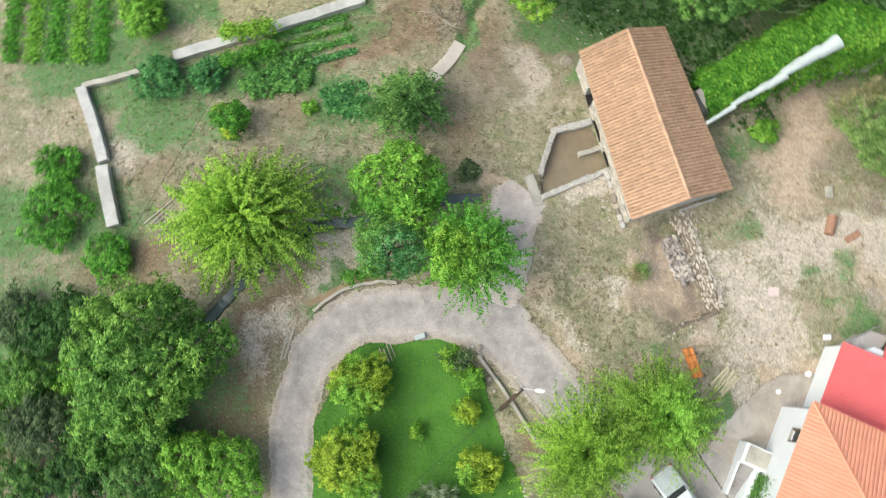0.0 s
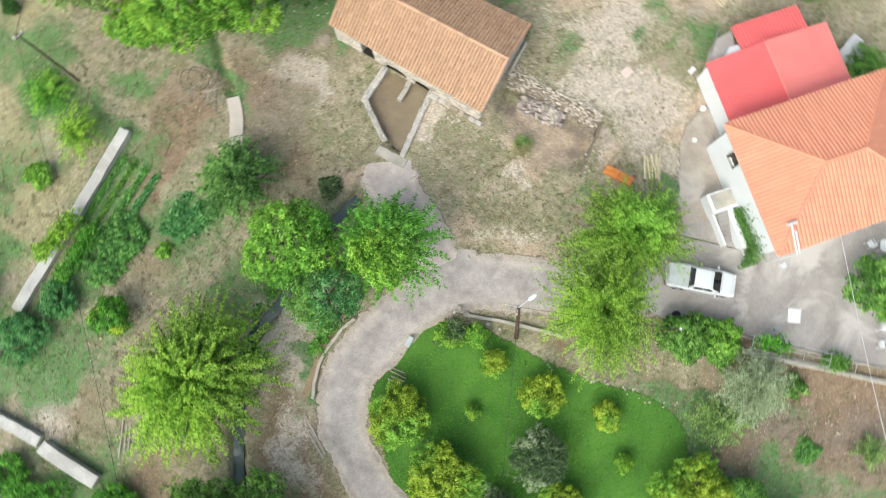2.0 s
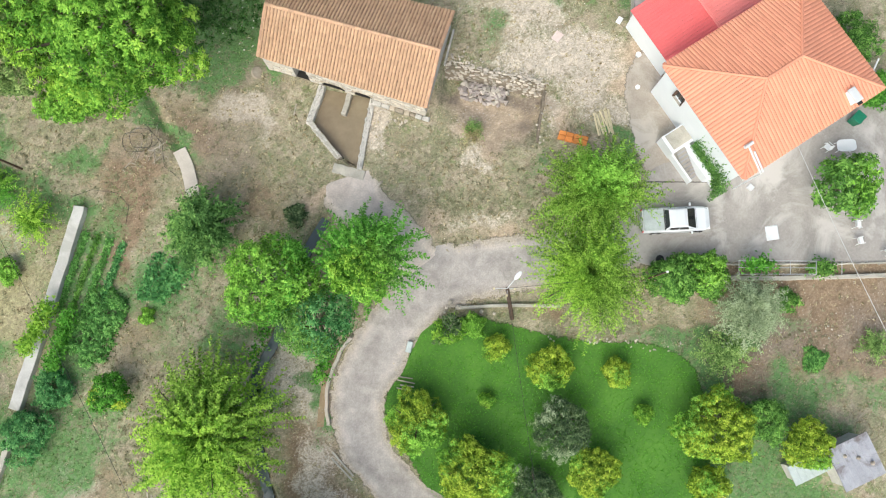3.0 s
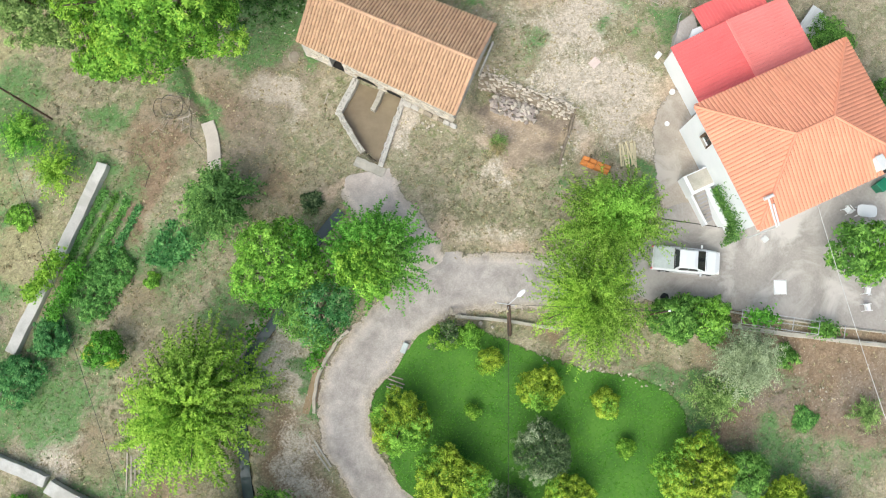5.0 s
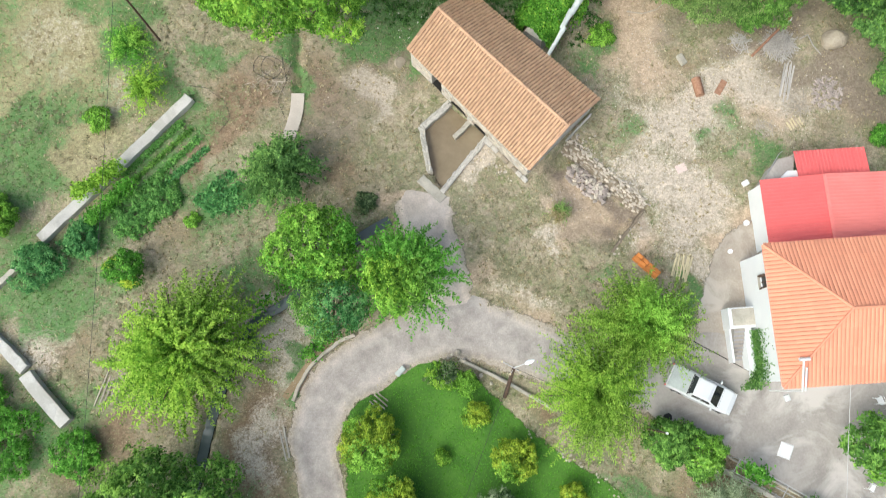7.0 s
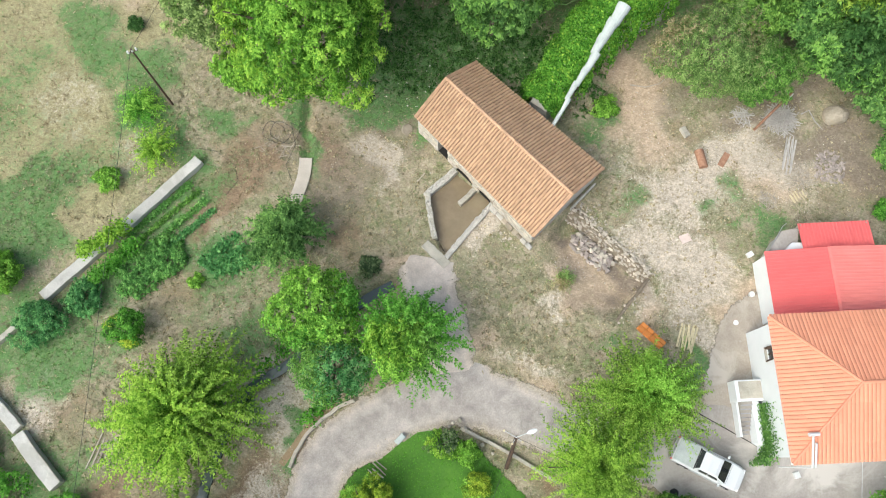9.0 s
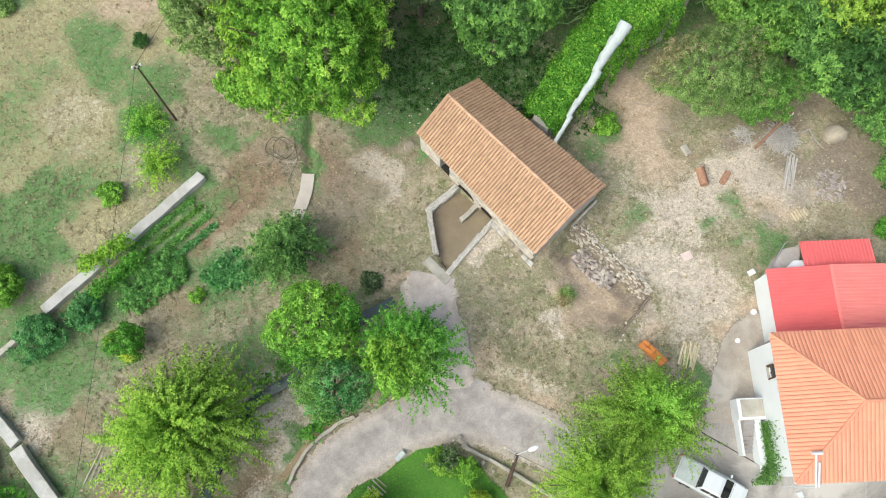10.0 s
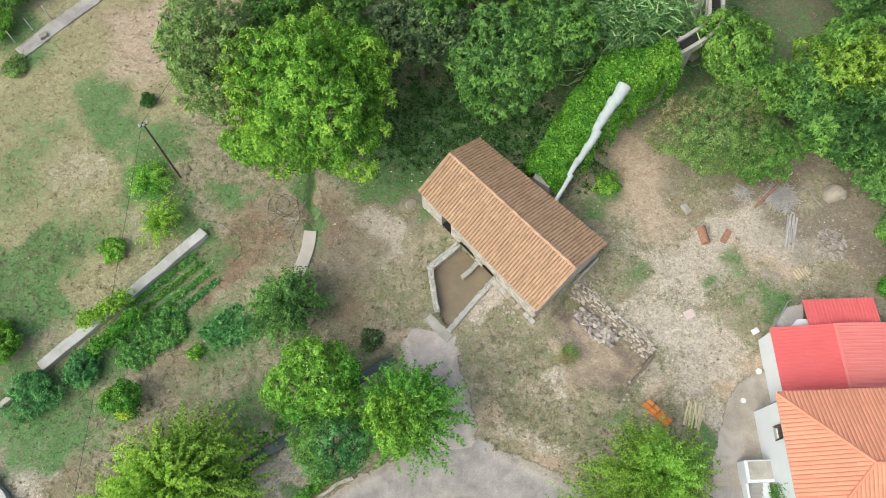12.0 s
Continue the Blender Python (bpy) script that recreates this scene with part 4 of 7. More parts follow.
# wood behind the mill
WOOD = [(2.7, 33.9, 4.9, 11.0, L_OAK), (-3.6, 37.0, 4.4, 11.5, L_OLIVE), (7.0, 37.0, 3.6, 10.0, L_OAK), (6.4, 41.5, 4.4, 11.5, L_OAK), (0.4, 44, 5.0, 12.0, L_MID), (-11.5, 41.5, 4.6, 11.0, L_OAK), (-6, 47, 5, 12, L_OAK), (8, 48, 5.5, 12, L_DARK), (-16, 47, 5, 12, L_DARK),
        (21.5, 38.0, 3.8, 8.0, L_WOOD), (30.0, 36.4, 4.4, 9.0, L_LIME), (28.0, 31.4, 2.6, 6.4, L_OAK), (30.6, 30.8, 3.7, 7.5, L_DARK), (33.8, 23.4, 2.6, 5.6, L_OAK), (33.1, 27.8, 2.9, 6.0, L_OAK), (35.0, 20.6, 2.0, 4.6, L_MID), (37, 35, 5, 10, L_LIME), (23.6, 34.4, 3.0, 7.0, L_WOOD), (27.2, 34.4, 2.8, 7.0, L_OAK), (32.6, 33.4, 2.9, 7.6, L_OAK), (-8.6, 35.5, 3.4, 9.0, L_OAK), (-14.6, 36.2, 3.6, 11.0, L_MID), (23.5, 48, 4.5, 10, L_DARK), (34, 45, 5.5, 10, L_OAK), (16, 50, 5.5, 11, L_OAK)]
for i, (x, y, r, top, mat) in enumerate(WOOD):
    what = {"leaf_oak": "dark green oak tree in the wood", "leaf_olive": "grey-green oak tree in the wood", "leaf_mid": "green tree in the wood", "leaf_dark": "deep green tree in the wood", "leaf_lime": "yellow-green tree at the wood's edge", "leaf_wood": "light green tree at the wood's edge"}[mat.name]
    tree("oak_tree", x, y, r * .95, top, "tufts", mat, what, 100 + i, .28 if y < 42 else .42, group="trees of the wood", H=r * 0.95, tuft=.5 if y < 42 else .7, lobes=int(5 * r), extra=(L_MID if mat is not L_MID else L_OAK, .2))
tree("tamarisk_tree", 19.3, 30.7, 4.8, 7.2, "tufts", L_TAMARISK, "feathery grey-green tamarisk with browning tips", 40, .2, H=3.4, lobes=18, tuft=.42, aspect=.32, extra=(L_BROWN, .18))
tree("tamarisk_tree", 23.3, 29.6, 3.3, 5.8, "tufts", L_MID, "feathery green tamarisk above the woodpile", 41, .2, H=2.7, lobes=14, tuft=.36, aspect=.4, extra=(L_TAMARISK, .3))

# citrus trees on the lawn: x, y, radius, height
CITRUS = [(-4.8, -4.0, 2.4, 3.4), (-3.0, -8.8, 2.8, 3.8), (2.5, -1.9, 1.15, 2.0), (5.2, -5.0, 1.75, 2.7), (9.3, -7.4, 1.2, 1.8), (4.4, -12.7, 2.0, 2.9), (9.6, -10.9, .8, 1.5), (.15, -4.9, .65, 1.2), (13.4, -13.8, 3.0, 3.9), (18.5, -18.0, 2.0, 3.2), (11.1, -17.0, 1.6, 2.6)]
for i, (x, y, r, top) in enumerate(CITRUS):
    tree("citrus_tree", x, y, r, top, "tufts", L_CITRUS if r > .9 else L_YELLOW, "round yellow-green citrus tree on the lawn" if r > 1.3 else "young yellow-green citrus bush on the lawn", 60 + i, .14, group="citrus trees on the lawn", H=top * .46, lobes=6 + int(4 * r), tuft=.28, per=32, extra=(L_BRIGHT, .42 if i == 0 else .12))
tree("olive_tree", 3.9, -9.0, 2.4, 3.3, "tufts", L_OLIVE, "dense grey-green olive tree on the lawn", 80, .15, H=1.5, lobes=12, tuft=.3, aspect=.4, extra=(L_SAGE, .12))
tree("olive_tree", 0.2, -12.0, 2.1, 2.6, "tufts", L_OLIVE, "grey-green olive tree at the lawn's far side", 81, .15, H=1.2, lobes=10, tuft=.3, aspect=.4, extra=(L_SAGE, .12))
tree("citrus_tree", 16.8, -15.0, 1.8, 3.0, "tufts", L_MID, "dark green citrus tree at the lawn's edge", 82, .18, H=1.4)
tree("lemon_tree", 0.1, 0.75, 1.4, 2.0, "tufts", L_YELLOW, "half-bare yellowing lemon bush by the lane", 83, .16, H=.95, tuft=.3, dense=.8, extra=(L_OLIVE, .3))
tree("lemon_tree", 1.9, 0.2, 1.0, 1.7, "tufts", L_BRIGHT, "small green lemon bush by the lane", 84, .16, H=.8, tuft=.28)
tree("yard_tree", 30.2, -3.3, 2.7, 4.2, "tufts", L_BRIGHT, "round glossy green tree in the concrete yard", 85, .28, H=1.8, z0=0.04, tuft=.5, per=20, lobes=14, extra=(L_MID, .5))
tree("laurel_bush", 16.0, -3.3, 2.0, 2.9, "tufts", L_MID, "dark green bush at the yard's edge", 86, .22, H=1.4)
tree("laurel_bush", 18.3, -4.2, 2.0, 2.6, "tufts", L_BRIGHT, "green bush at the yard's edge", 87, .22, H=1.3, extra=(L_MID, .4))
tree("olive_tree", 19.6, -7.9, 2.7, 3.6, "sprays", L_SAGE, "airy silvery olive tree below the yard wall", 88, .17, H=1.9, shoots=420, per=44, aspect=.32)
tree("shrub", 16.8, -9.8, 2.2, 1.7, "sprays", L_TAMARISK, "sparse yellow-green shrub at the lawn's edge", 89, .2, H=.8, shoots=130, per=24, aspect=.4, droop=.3)
tree("shrub", 26.7, -14.3, 1.3, 1.2, "sprays", L_TAMARISK, "small pale yellow-green shrub on the brown field", 90, .18, H=.6, shoots=80, per=22, aspect=.4, droop=.3)
tree("wild_shrub", 8.6, 13.1, 1.0, .9, "sprays", L_TAMARISK, "wiry olive-green shrub in the ruin's yard", 91, .13, "shrub", H=.5, shoots=110, per=22, aspect=.4, twigs=False, trunk=.04, extra=(L_BROWN, .3))
tree("field_shrub", -25.0, 25.6, 2.1, 1.3, "sprays", L_VINE, "spreading bright green weeds below the pole", 92, .17, "shrub", H=.7, shoots=210, per=24, aspect=.4, twigs=False, trunk=.04, droop=.4, extra=(L_BRIGHT, .5))
tree("field_shrub", -23.3, 21.9, 2.2, 2.0, "sprays", L_YELLOW, "sparse yellow-green sapling by the garden wall", 93, .2, "shrub", H=1.0, shoots=90, per=26, aspect=.45, twigs=False, trunk=.05, droop=.3)
# bushes of the garden and the field: x, y, radius, height, leaf
BUSHES = [(-29.8, 8.0, 2.2, 1.9, L_BLUE, "rounded blue-green bush below the garden wall"), (-27.0, 10.0, 1.7, 1.4, L_BLUE, "rounded blue-green bush below the garden wall"), (-23.5, 12.2, 2.1, .6, L_GARDEN, "sprawling bright green tomato bed"), (-21.4, 13.5, 1.9, .6, L_GARDEN, "sprawling bright green bean bed"),
          (-26.7, 19.6, 1.2, 1.3, L_BRIGHT, "small green shrub in the dry field"),
          (-34.5, 12.2, 1.8, 1.4, L_BRIGHT, "green shrub in the field"), (-6.0, 13.5, 1.0, .8, L_OLIVE, "low wild shrub by the track"), (-19.0, 11.8, .7, .6, L_BRIGHT, "small green garden plant"),
          (11.9, 27.3, 1.2, 1.0, L_BRIGHT, "low bright green weeds by the mill"), (-25.6, -5.3, 2.1, 1.6, L_VINE, "bright green bush by the wall's end"), (22.9, -8.7, 1.1, 1.0, L_MID, "green bush below the yard wall"), (22.6, -13.3, 1.1, .3, L_GARDEN, "low green shrub on the brown field")]
BUSHES_2 = [(-22.0, -21.8, 2.8, 3.2, L_OAK, "dark green bush in the thicket by the ditch"), (-18.4, -18.8, 2.6, 3.4, L_DARK, "dark green bush in the thicket by the ditch"), (-14.8, -17.4, 2.6, 3.6, L_OAK, "dark green bush in the thicket by the ditch"), (-28.4, -12.0, 2.4, 2.4, L_OLIVE, "grey-green shrub below the field"), (-23.6, -17.4, 1.8, 2.6, L_SAGE, "pale grey-green bush in the thicket"), (-16.7, -14.6, 2.2, 2.2, L_DARK, "dark green bush under the walnut"),
            (-26.0, -19.5, 2.6, 3.0, L_MID, "green bush in the thicket by the ditch"), (-12.0, -18.5, 2.4, 3.2, L_MID, "green bush in the thicket by the lane"),
            (-31.0, -4.6, 2.9, 1.8, L_VINE, "spreading bright green bush outside the wall"), (-32.6, -1.4, 2.0, 1.5, L_VINE, "bright green bush outside the wall"), (-9.6, -13.4, 2.8, 3.6, L_BRIGHT, "bright green bush beside the lane"), (-12.6, -14.2, 2.6, 3.4, L_BRIGHT, "bright green bush beside the ditch"),
            (-22.6, -17.4, 2.6, 4.0, L_OLIVE, "silvery grey-green bush by the ditch"), (-26.6, -12.2, 2.4, 2.6, L_DARK, "dark green shrub below the field"), (-18.8, -15.6, 3.0, 4.0, L_MID, "dense green bush by the ditch"), (-22.5, -13.2, 2.0, 2.4, L_BRIGHT, "green shrub by the ditch"), (-25.5, -10.0, 2.2, 2.2, L_DARK, "dark green shrub below the field"), (-25.4, -15.6, 2.4, 3.0, L_MID, "green shrub below the field"), (-15.5, -14.0, 2.2, 3.0, L_DARK, "dark green shrub by the ditch"),
            (-33.0, 11.4, 1.8, 2.6, L_BRIGHT, "green bush on the field's edge"), (-26.7, 33.2, .8, 1.0, L_DARK, "small dark bush in the dry field"), (-41.8, 39.6, 2.4, 2.6, L_BRIGHT, "green bush beside the concrete path"), (-40.6, 43.4, 2.4, 3.0, L_MID, "green bush beside the concrete path"), (-38.9, 36.0, 1.3, .8, L_TAMARISK, "pale grey-green bush by the path's end"), (34.6, 12.0, 2.0, 3.0, L_MID, "green bush behind the house"), (36.4, 6.0, 2.4, 3.6, L_MID, "green tree behind the house"), (36.6, 1.5, 1.8, 2.6, L_VINE, "green bush beside the yard"), (33.2, 19.5, 1.2, 1.4, L_VINE, "bright green bush behind the outbuilding")]
for i, (x, y, r, top, mat, what) in enumerate(BUSHES + BUSHES_2):
    tree("bush", x, y, r, top, "tufts", mat, what, 200 + i, .17, "bush", H=top * .5, lobes=7 + int(3 * r), twigs=r > 1.2, trunk=.04, low=-0.2, dense=1.3)

# ---- mill ----
def ribs(n, spacing, length, r=0.085, course=0.42, rng=None, rise=1.1):
    """Barrel tiles in courses: columns along x, each running from y = 0 up to length(x); lift in z. Yields corners and faces."""
    V, F = [], []
    ang = np.linspace(0, np.pi, 5)
    for i in range(n):
        x = (i - (n - 1) / 2) * spacing
        L0, L1 = length(x)
        y = L0
        while y < L1 - 0.03:
            y1 = min(y + course, L1)
            k = len(V)
            dx, dz = (rng.uniform(-.012, .012), rng.uniform(0, .012)) if rng is not None else (0, 0)
            for yy, rr, zz in ((y - 0.03, r * 1.06, 0.028 + dz), (y1, r * 0.9, 0.0)):
                V += [(x + dx + rr * math.cos(a), yy, zz + rr * math.sin(a) * rise) for a in ang]
            F += [(k + j, k + j + 5, k + j + 6, k + j + 1) for j in range(4)]
            F.append((k, k + 1, k + 2, k + 3))
            y = y1
    return np.array(V), F


def rib_mesh(name, V, F, material):
    me = bpy.data.meshes.new(name)
    me.from_pydata([tuple(v) for v in V], [], F)
    me.materials.append(material)
    me.update()
    return me


def build_mill():
    LEN, WID, EAVE, RIDGE = 13.0, 7.1, 2.75, 4.52
    hw = WID / 2
    m = thing("mill_house", "old stone watermill with a weathered clay tile gable roof", "mill", pose(MILL[0], MILL[1], -0.15, 0, 0, MILL[2]))
    # local x runs along the ridge to the south-east, -y faces the pond
    inset, t = 0.14, 0.55
    top = EAVE - 0.05
    W, D = LEN / 2 - 0.2, hw - inset
    # front wall in stretches, with the arches and the door left open
    spans = [(-W, -4.0, 0, top), (-4.0, -2.9, 2.1, top), (-2.9, -1.9, 0, top), (-1.9, -0.1, 1.1, top), (-0.1, 0.6, 0, top), (0.6, 2.1, 1.1, top), (2.1, W, 0, top)]
    for x0, x1, z0, z1 in spans:
        part("wall_front", box(x1 - x0, t, z1 - z0, ((x0 + x1) / 2, -D + t / 2, z0)), MASONRY, m)
    for cx, w in ((-1.0, 1.8), (1.35, 1.5)):
        bm = bmesh.new()
        for k in range(7):
            a = math.pi * (k + .5) / 7
            box(0.34, t + 0.08, 0.26, bm=bm, m=pose(cx - math.cos(a) * w / 2, -D + t / 2 - .01, 0.75 + math.sin(a) * 0.42, 0, math.degrees(a) - 90, 0), bevel=0.02)
        part("arch", bm, STONE, m, "arch of rough stones over the water")
    part("wall_back", box(2 * W, t, top, (0, D - t / 2, 0)), MASONRY, m)
    for s in (-1, 1):
        bm = prism([(-D + t, 0), (D - t, 0), (D - t, top), (0, RIDGE - .12), (-D + t, top)], -t / 2, t / 2)
        bm.transform(Matrix(((0, 0, 1, s * (W - t / 2)), (1, 0, 0, 0), (0, 1, 0, 0), (0, 0, 0, 1))))
        part("wall_gable", bm, MASONRY, m)
    part("floor_slab", box(2 * W - .1, 2 * D - .1, 0.1, (0, 0, .06)), DARK, m)
    # stones along the foot and the corners of the front
    rng = random.Random(4)
    bm = bmesh.new()
    z = 0.1
    while z < 2.5:
        h = rng.uniform(.16, .28)
        x = -W + rng.uniform(0, .3)
        while x < W - .3:
            w = rng.uniform(.22, .6)
            if rng.random() < .8 and not any(q0 - .1 < x + w / 2 < q1 + .1 and z < lo for q0, q1, lo, _ in spans if lo > 0):
                box(w - .03, .1, h - .02, bm=bm, m=pose(x + w / 2, -D + rng.uniform(-.02, .03), z + h / 2, rng.uniform(-4, 4), rng.uniform(-4, 4), rng.uniform(-3, 3)), bevel=.03)
            x += w
        z += h
    tagged(part("stone_facing", bm, STONE_PALE, m), kind="stuff")
    x = 2.2
    while x < W:
        w = rng.uniform(.35, .7)
        part("ledge_stone", box(w - .03, rng.uniform(.22, .38), rng.uniform(.22, .4), (x + w / 2, -D - .2 + rng.uniform(-.04, .04), 0), rng.uniform(-4, 4), bevel=.05), STONE if rng.random() < .5 else MASONRY, m)
        x += w
    part("gable_ledge", box(.14, 2.7, .5, (W + .3, 1.9, 0), 1.5, bevel=.03), MASONRY, m, "thin masonry ledge along the gable")
    # roof
    slope = math.atan2(RIDGE - EAVE, hw)
    run = math.hypot(hw, RIDGE - EAVE)
    deg = math.degrees(slope)
    for s, name in ((1, "roof_front"), (-1, "roof_back")):
        # frame with y up the slope
        f = pose(0, -s * hw, EAVE, 0, 0, 0 if s == 1 else 180) @ pose(0, 0, 0, deg, 0, 0)
        slab = part(name, box(LEN, run - .02, .08, bm=None, m=f @ pose(0, run / 2, -.04)), TILE_BED_SHADE, m)
        rng2 = np.random.default_rng(7 + s)
        n = 52
        if s == 1:
            V, F = ribs(1, .25, lambda x: (0, .42), .112, .42, None, .85)
            me = rib_mesh("roof_tile", V, F, TILE)
            k = 0
            for i in range(n):
                for j in range(9):
                    if k >= 297:
                        break
                    k += 1
                    part("roof_tile", me, None, slab, m=f @ pose((n / 2 - .5 - i) * .25 + rng2.uniform(-.012, .012), j * .435 - .02, rng2.uniform(0, .015), 0, 0, rng2.uniform(-1.5, 1.5)))
            left = n - 33
            V, F = ribs(left, .25, lambda x: (0, run - .05), .112, .435, rng2, .85)
            V[:, 0] -= (n - left) / 2 * .25
        else:
            V, F = ribs(n, .25, lambda x: (0, run - .05), .112, .435, rng2, .85)
        me = rib_mesh("tiling", V, F, TILE)
        tagged(part("tiling", me, None, slab, m=f), kind="stuff")
    for i in range(29):
        part("ridge_tile", tube([(-.24, 0, 0), (.24, 0, 0)], [.15, .13], 8), TILE_RIDGE, m, m=pose(-LEN / 2 + .24 + i * .448, 0, RIDGE + .0, 0, 2, 0))
    for sx in (-1, 1):
        for s in (1, -1):
            f = pose(0, -s * hw, EAVE, 0, 0, 0 if s == 1 else 180) @ pose(0, 0, 0, deg, 0, 0)
            for j in range(9):
                part("verge_tile", tube([(0, 0, 0), (0, .45, 0)], [.12, .105], 7), TILE_RIDGE, m, m=f @ pose(sx * (LEN / 2 - .05), j * .435, .05))
    # the old building is not square: its south-east end is the wider one
    done = set()
    for o in m.children_recursive:
        if o.name.startswith(("roof_tile", "ridge_tile", "verge_tile")):
            o.matrix_basis.translation.y *= 1 + .065 * o.matrix_basis.translation.x / (LEN / 2)
        elif o.data.name not in done:
            done.add(o.data.name)
            there, back = o.matrix_basis, o.matrix_basis.inverted()
            for v in o.data.vertices:
                p = there @ v.co
                p.y *= 1 + .065 * p.x / (LEN / 2)
                v.co = back @ p
    return m


build_mill()


def local(cx, cy, turn, x, y):
    a = radians(turn)
    return cx + x * math.cos(a) - y * math.sin(a), cy + x * math.sin(a) + y * math.cos(a)


# ---- house ----
HOUSE = (28.0, 5.75, 5.2)


def build_house():
    A, B, EAVE, RIDGE = 5.97, 4.8, 5.15, 6.9       # half length, half width
    h = thing("house", "white rendered two-level house with an orange tiled hip roof", "house", pose(HOUSE[0], HOUSE[1], 0, 0, 0, HOUSE[2]))
    a, b, t = A - .38, B - .38, .3
    win = [(1.7, 2.9, 3.1, 4.5)]
    # west wall with its window; y runs along the wall
    y0, y1, z0, z1 = 2.05, 2.85, 3.1, 4.2
    for lo, hi, zl, zh in ((-b, y0, -.2, EAVE), (y1, b, -.2, EAVE), (y0, y1, -.2, z0), (y0, y1, z1, EAVE)):
        part("wall_west", box(t, hi - lo, zh - zl, (-a + t / 2, (lo + hi) / 2, zl)), PLASTER, h)
    w = part("window", box(.06, y1 - y0, z1 - z0, (-a + .14, (y0 + y1) / 2, z0)), DARK_GLASS, h)
    for yy in (y0, y1, (y0 + y1) / 2):
        part("window_frame", box(.07, .07, z1 - z0, (-a + .1, yy + (.035 if yy == y0 else -.035 if yy == y1 else 0), z0)), DARK_WOOD, w)
    for yy, turn in ((y0 - .02, 38), (y1 + .02, -38)):
        part("shutter", box(.2, .035, z1 - z0, (-a - .09, yy, z0), turn), DARK_WOOD, w, "dark wooden shutter standing open")
    part("window_sill", box(.35, y1 - y0 + .2, .06, (-a + .02, (y0 + y1) / 2, z0 - .061)), CONCRETE, w)
    part("wall_east", box(t, 2 * b, EAVE + .2, (a - t / 2, 0, -.2)), PLASTER, h)
    for s, nm in ((1, "wall_north"), (-1, "wall_south")):
        part(nm, box(2 * a - 2 * t, t, EAVE + .2, (0, s * (b - t / 2), -.2)), PLASTER, h)
    part("ceiling_slab", box(2 * A - .1, 2 * B - .1, .12, (0, 0, EAVE - .12)), PLASTER, h)
    for x, y, sx, sy in ((0, -B, 2 * A + .1, .1), (0, B, 2 * A + .1, .1), (-A, 0, .1, 2 * B - .1), (A, 0, .1, 2 * B - .1)):
        part("gutter", box(sx, sy, .1, (x, y, EAVE - .16), bevel=.02), WHITE_PAINT, h, "white gutter")
    # hip roof; the ridge is short
    rh = 1.45
    bm = bmesh.new()
    c = [bm.verts.new(p) for p in ((-A, -B, EAVE), (A, -B, EAVE), (A, B, EAVE), (-A, B, EAVE), (-rh, 0, RIDGE), (rh, 0, RIDGE))]
    for f in ((0, 1, 5, 4), (1, 2, 5), (2, 3, 4, 5), (3, 0, 4)):
        bm.faces.new([c[i] for i in f])
    bm.faces.new([c[i] for i in (3, 2, 1, 0)])
    roof = part("roof", bm, TILE_ORANGE_BED, h, "orange tiled hip roof")
    for nm, half, depth, turn, flat in (("south", A, B, 0, rh), ("north", A, B, 180, rh), ("west", B, A - rh, -90, 0), ("east", B, A - rh, 90, 0)):
        rise = RIDGE - EAVE
        run = math.hypot(depth, rise)
        n = int(2 * half / .27)
        def length(x, half=half, flat=flat, run=run):
            return (-.06, run * min(1.0, (half - abs(x)) / (half - flat)) - .02)
        V, F = ribs(n, .27, length, .122, 1.3, None, .40)
        out = A if nm in ("west", "east") else B
        f = pose(0, 0, 0, 0, 0, turn) @ pose(0, -out, EAVE, math.degrees(math.atan2(rise, depth)))
        tagged(part("tiling", rib_mesh("tiling", V, F, TILE_ORANGE), None, roof, m=f), kind="stuff")
    for p in ((-A, -B), (A, -B), (A, B), (-A, B)):
        part("hip_capping", tube([(*p, EAVE + .05), (rh * (1 if p[0] > 0 else -1), 0, RIDGE + .06)], .1, 8), TILE_ORANGE, roof)
    part("ridge_capping", tube([(-rh, 0, RIDGE + .06), (rh, 0, RIDGE + .06)], .11, 8), TILE_ORANGE, roof)
    # chimney with its cap at the south eave, and the cowled pipe at the corner
    ch = part("chimney", box(.5, .95, .75, (3.4, -B + .7, EAVE + .1), bevel=.03), PLASTER, h, "white chimney at the eave")
    part("chimney_cap", box(.6, 1.05, .08, (3.4, -B + .7, EAVE + .85), bevel=.02), WHITE_PAINT, ch)
    part("chimney_mouth", box(.3, .3, .12, (3.4, -B + .1, EAVE + .7)), DARK, ch)
    rise = (RIDGE - EAVE) / B
    for dx, up in ((0, 1.75), (.2, 1.2)):
        fl = part("flue_pipe", tube([(-A + 1.25 + dx, -B - .3, EAVE - .05), (-A + 1.25 + dx, -B + up, EAVE + .2 + up * rise)], .075, 10), WHITE_PAINT, h, "white flue pipe laid up the roof slope")
        if not dx:
            part("cowl", tube([(-A + .9, -B + up, EAVE + .28 + up * rise), (-A + 1.6, -B + up, EAVE + .28 + up * rise)], .12, 10), WHITE_PAINT, fl, "T-shaped white cowl")
    part("drain_pipe", tube([(-A + 1.25, -B - .3, EAVE - .05), (-A + 1.25, -B - .3, .05)], .05, 8), WHITE_PAINT, h)
    part("awning_pole", tube([(A - .1, -B + 1.2, EAVE - .2), (A + 1.0, -B + 1.9, EAVE - .1)], .06, 8), WHITE_PAINT, h, "white pole jutting from the eave")
    # porch and stair on the west side
    px = -a - .75
    part("porch", box(1.9, 1.5, 1.6, (px - .2, .2, -.2), bevel=.02), PLASTER, h, "white rendered porch block")
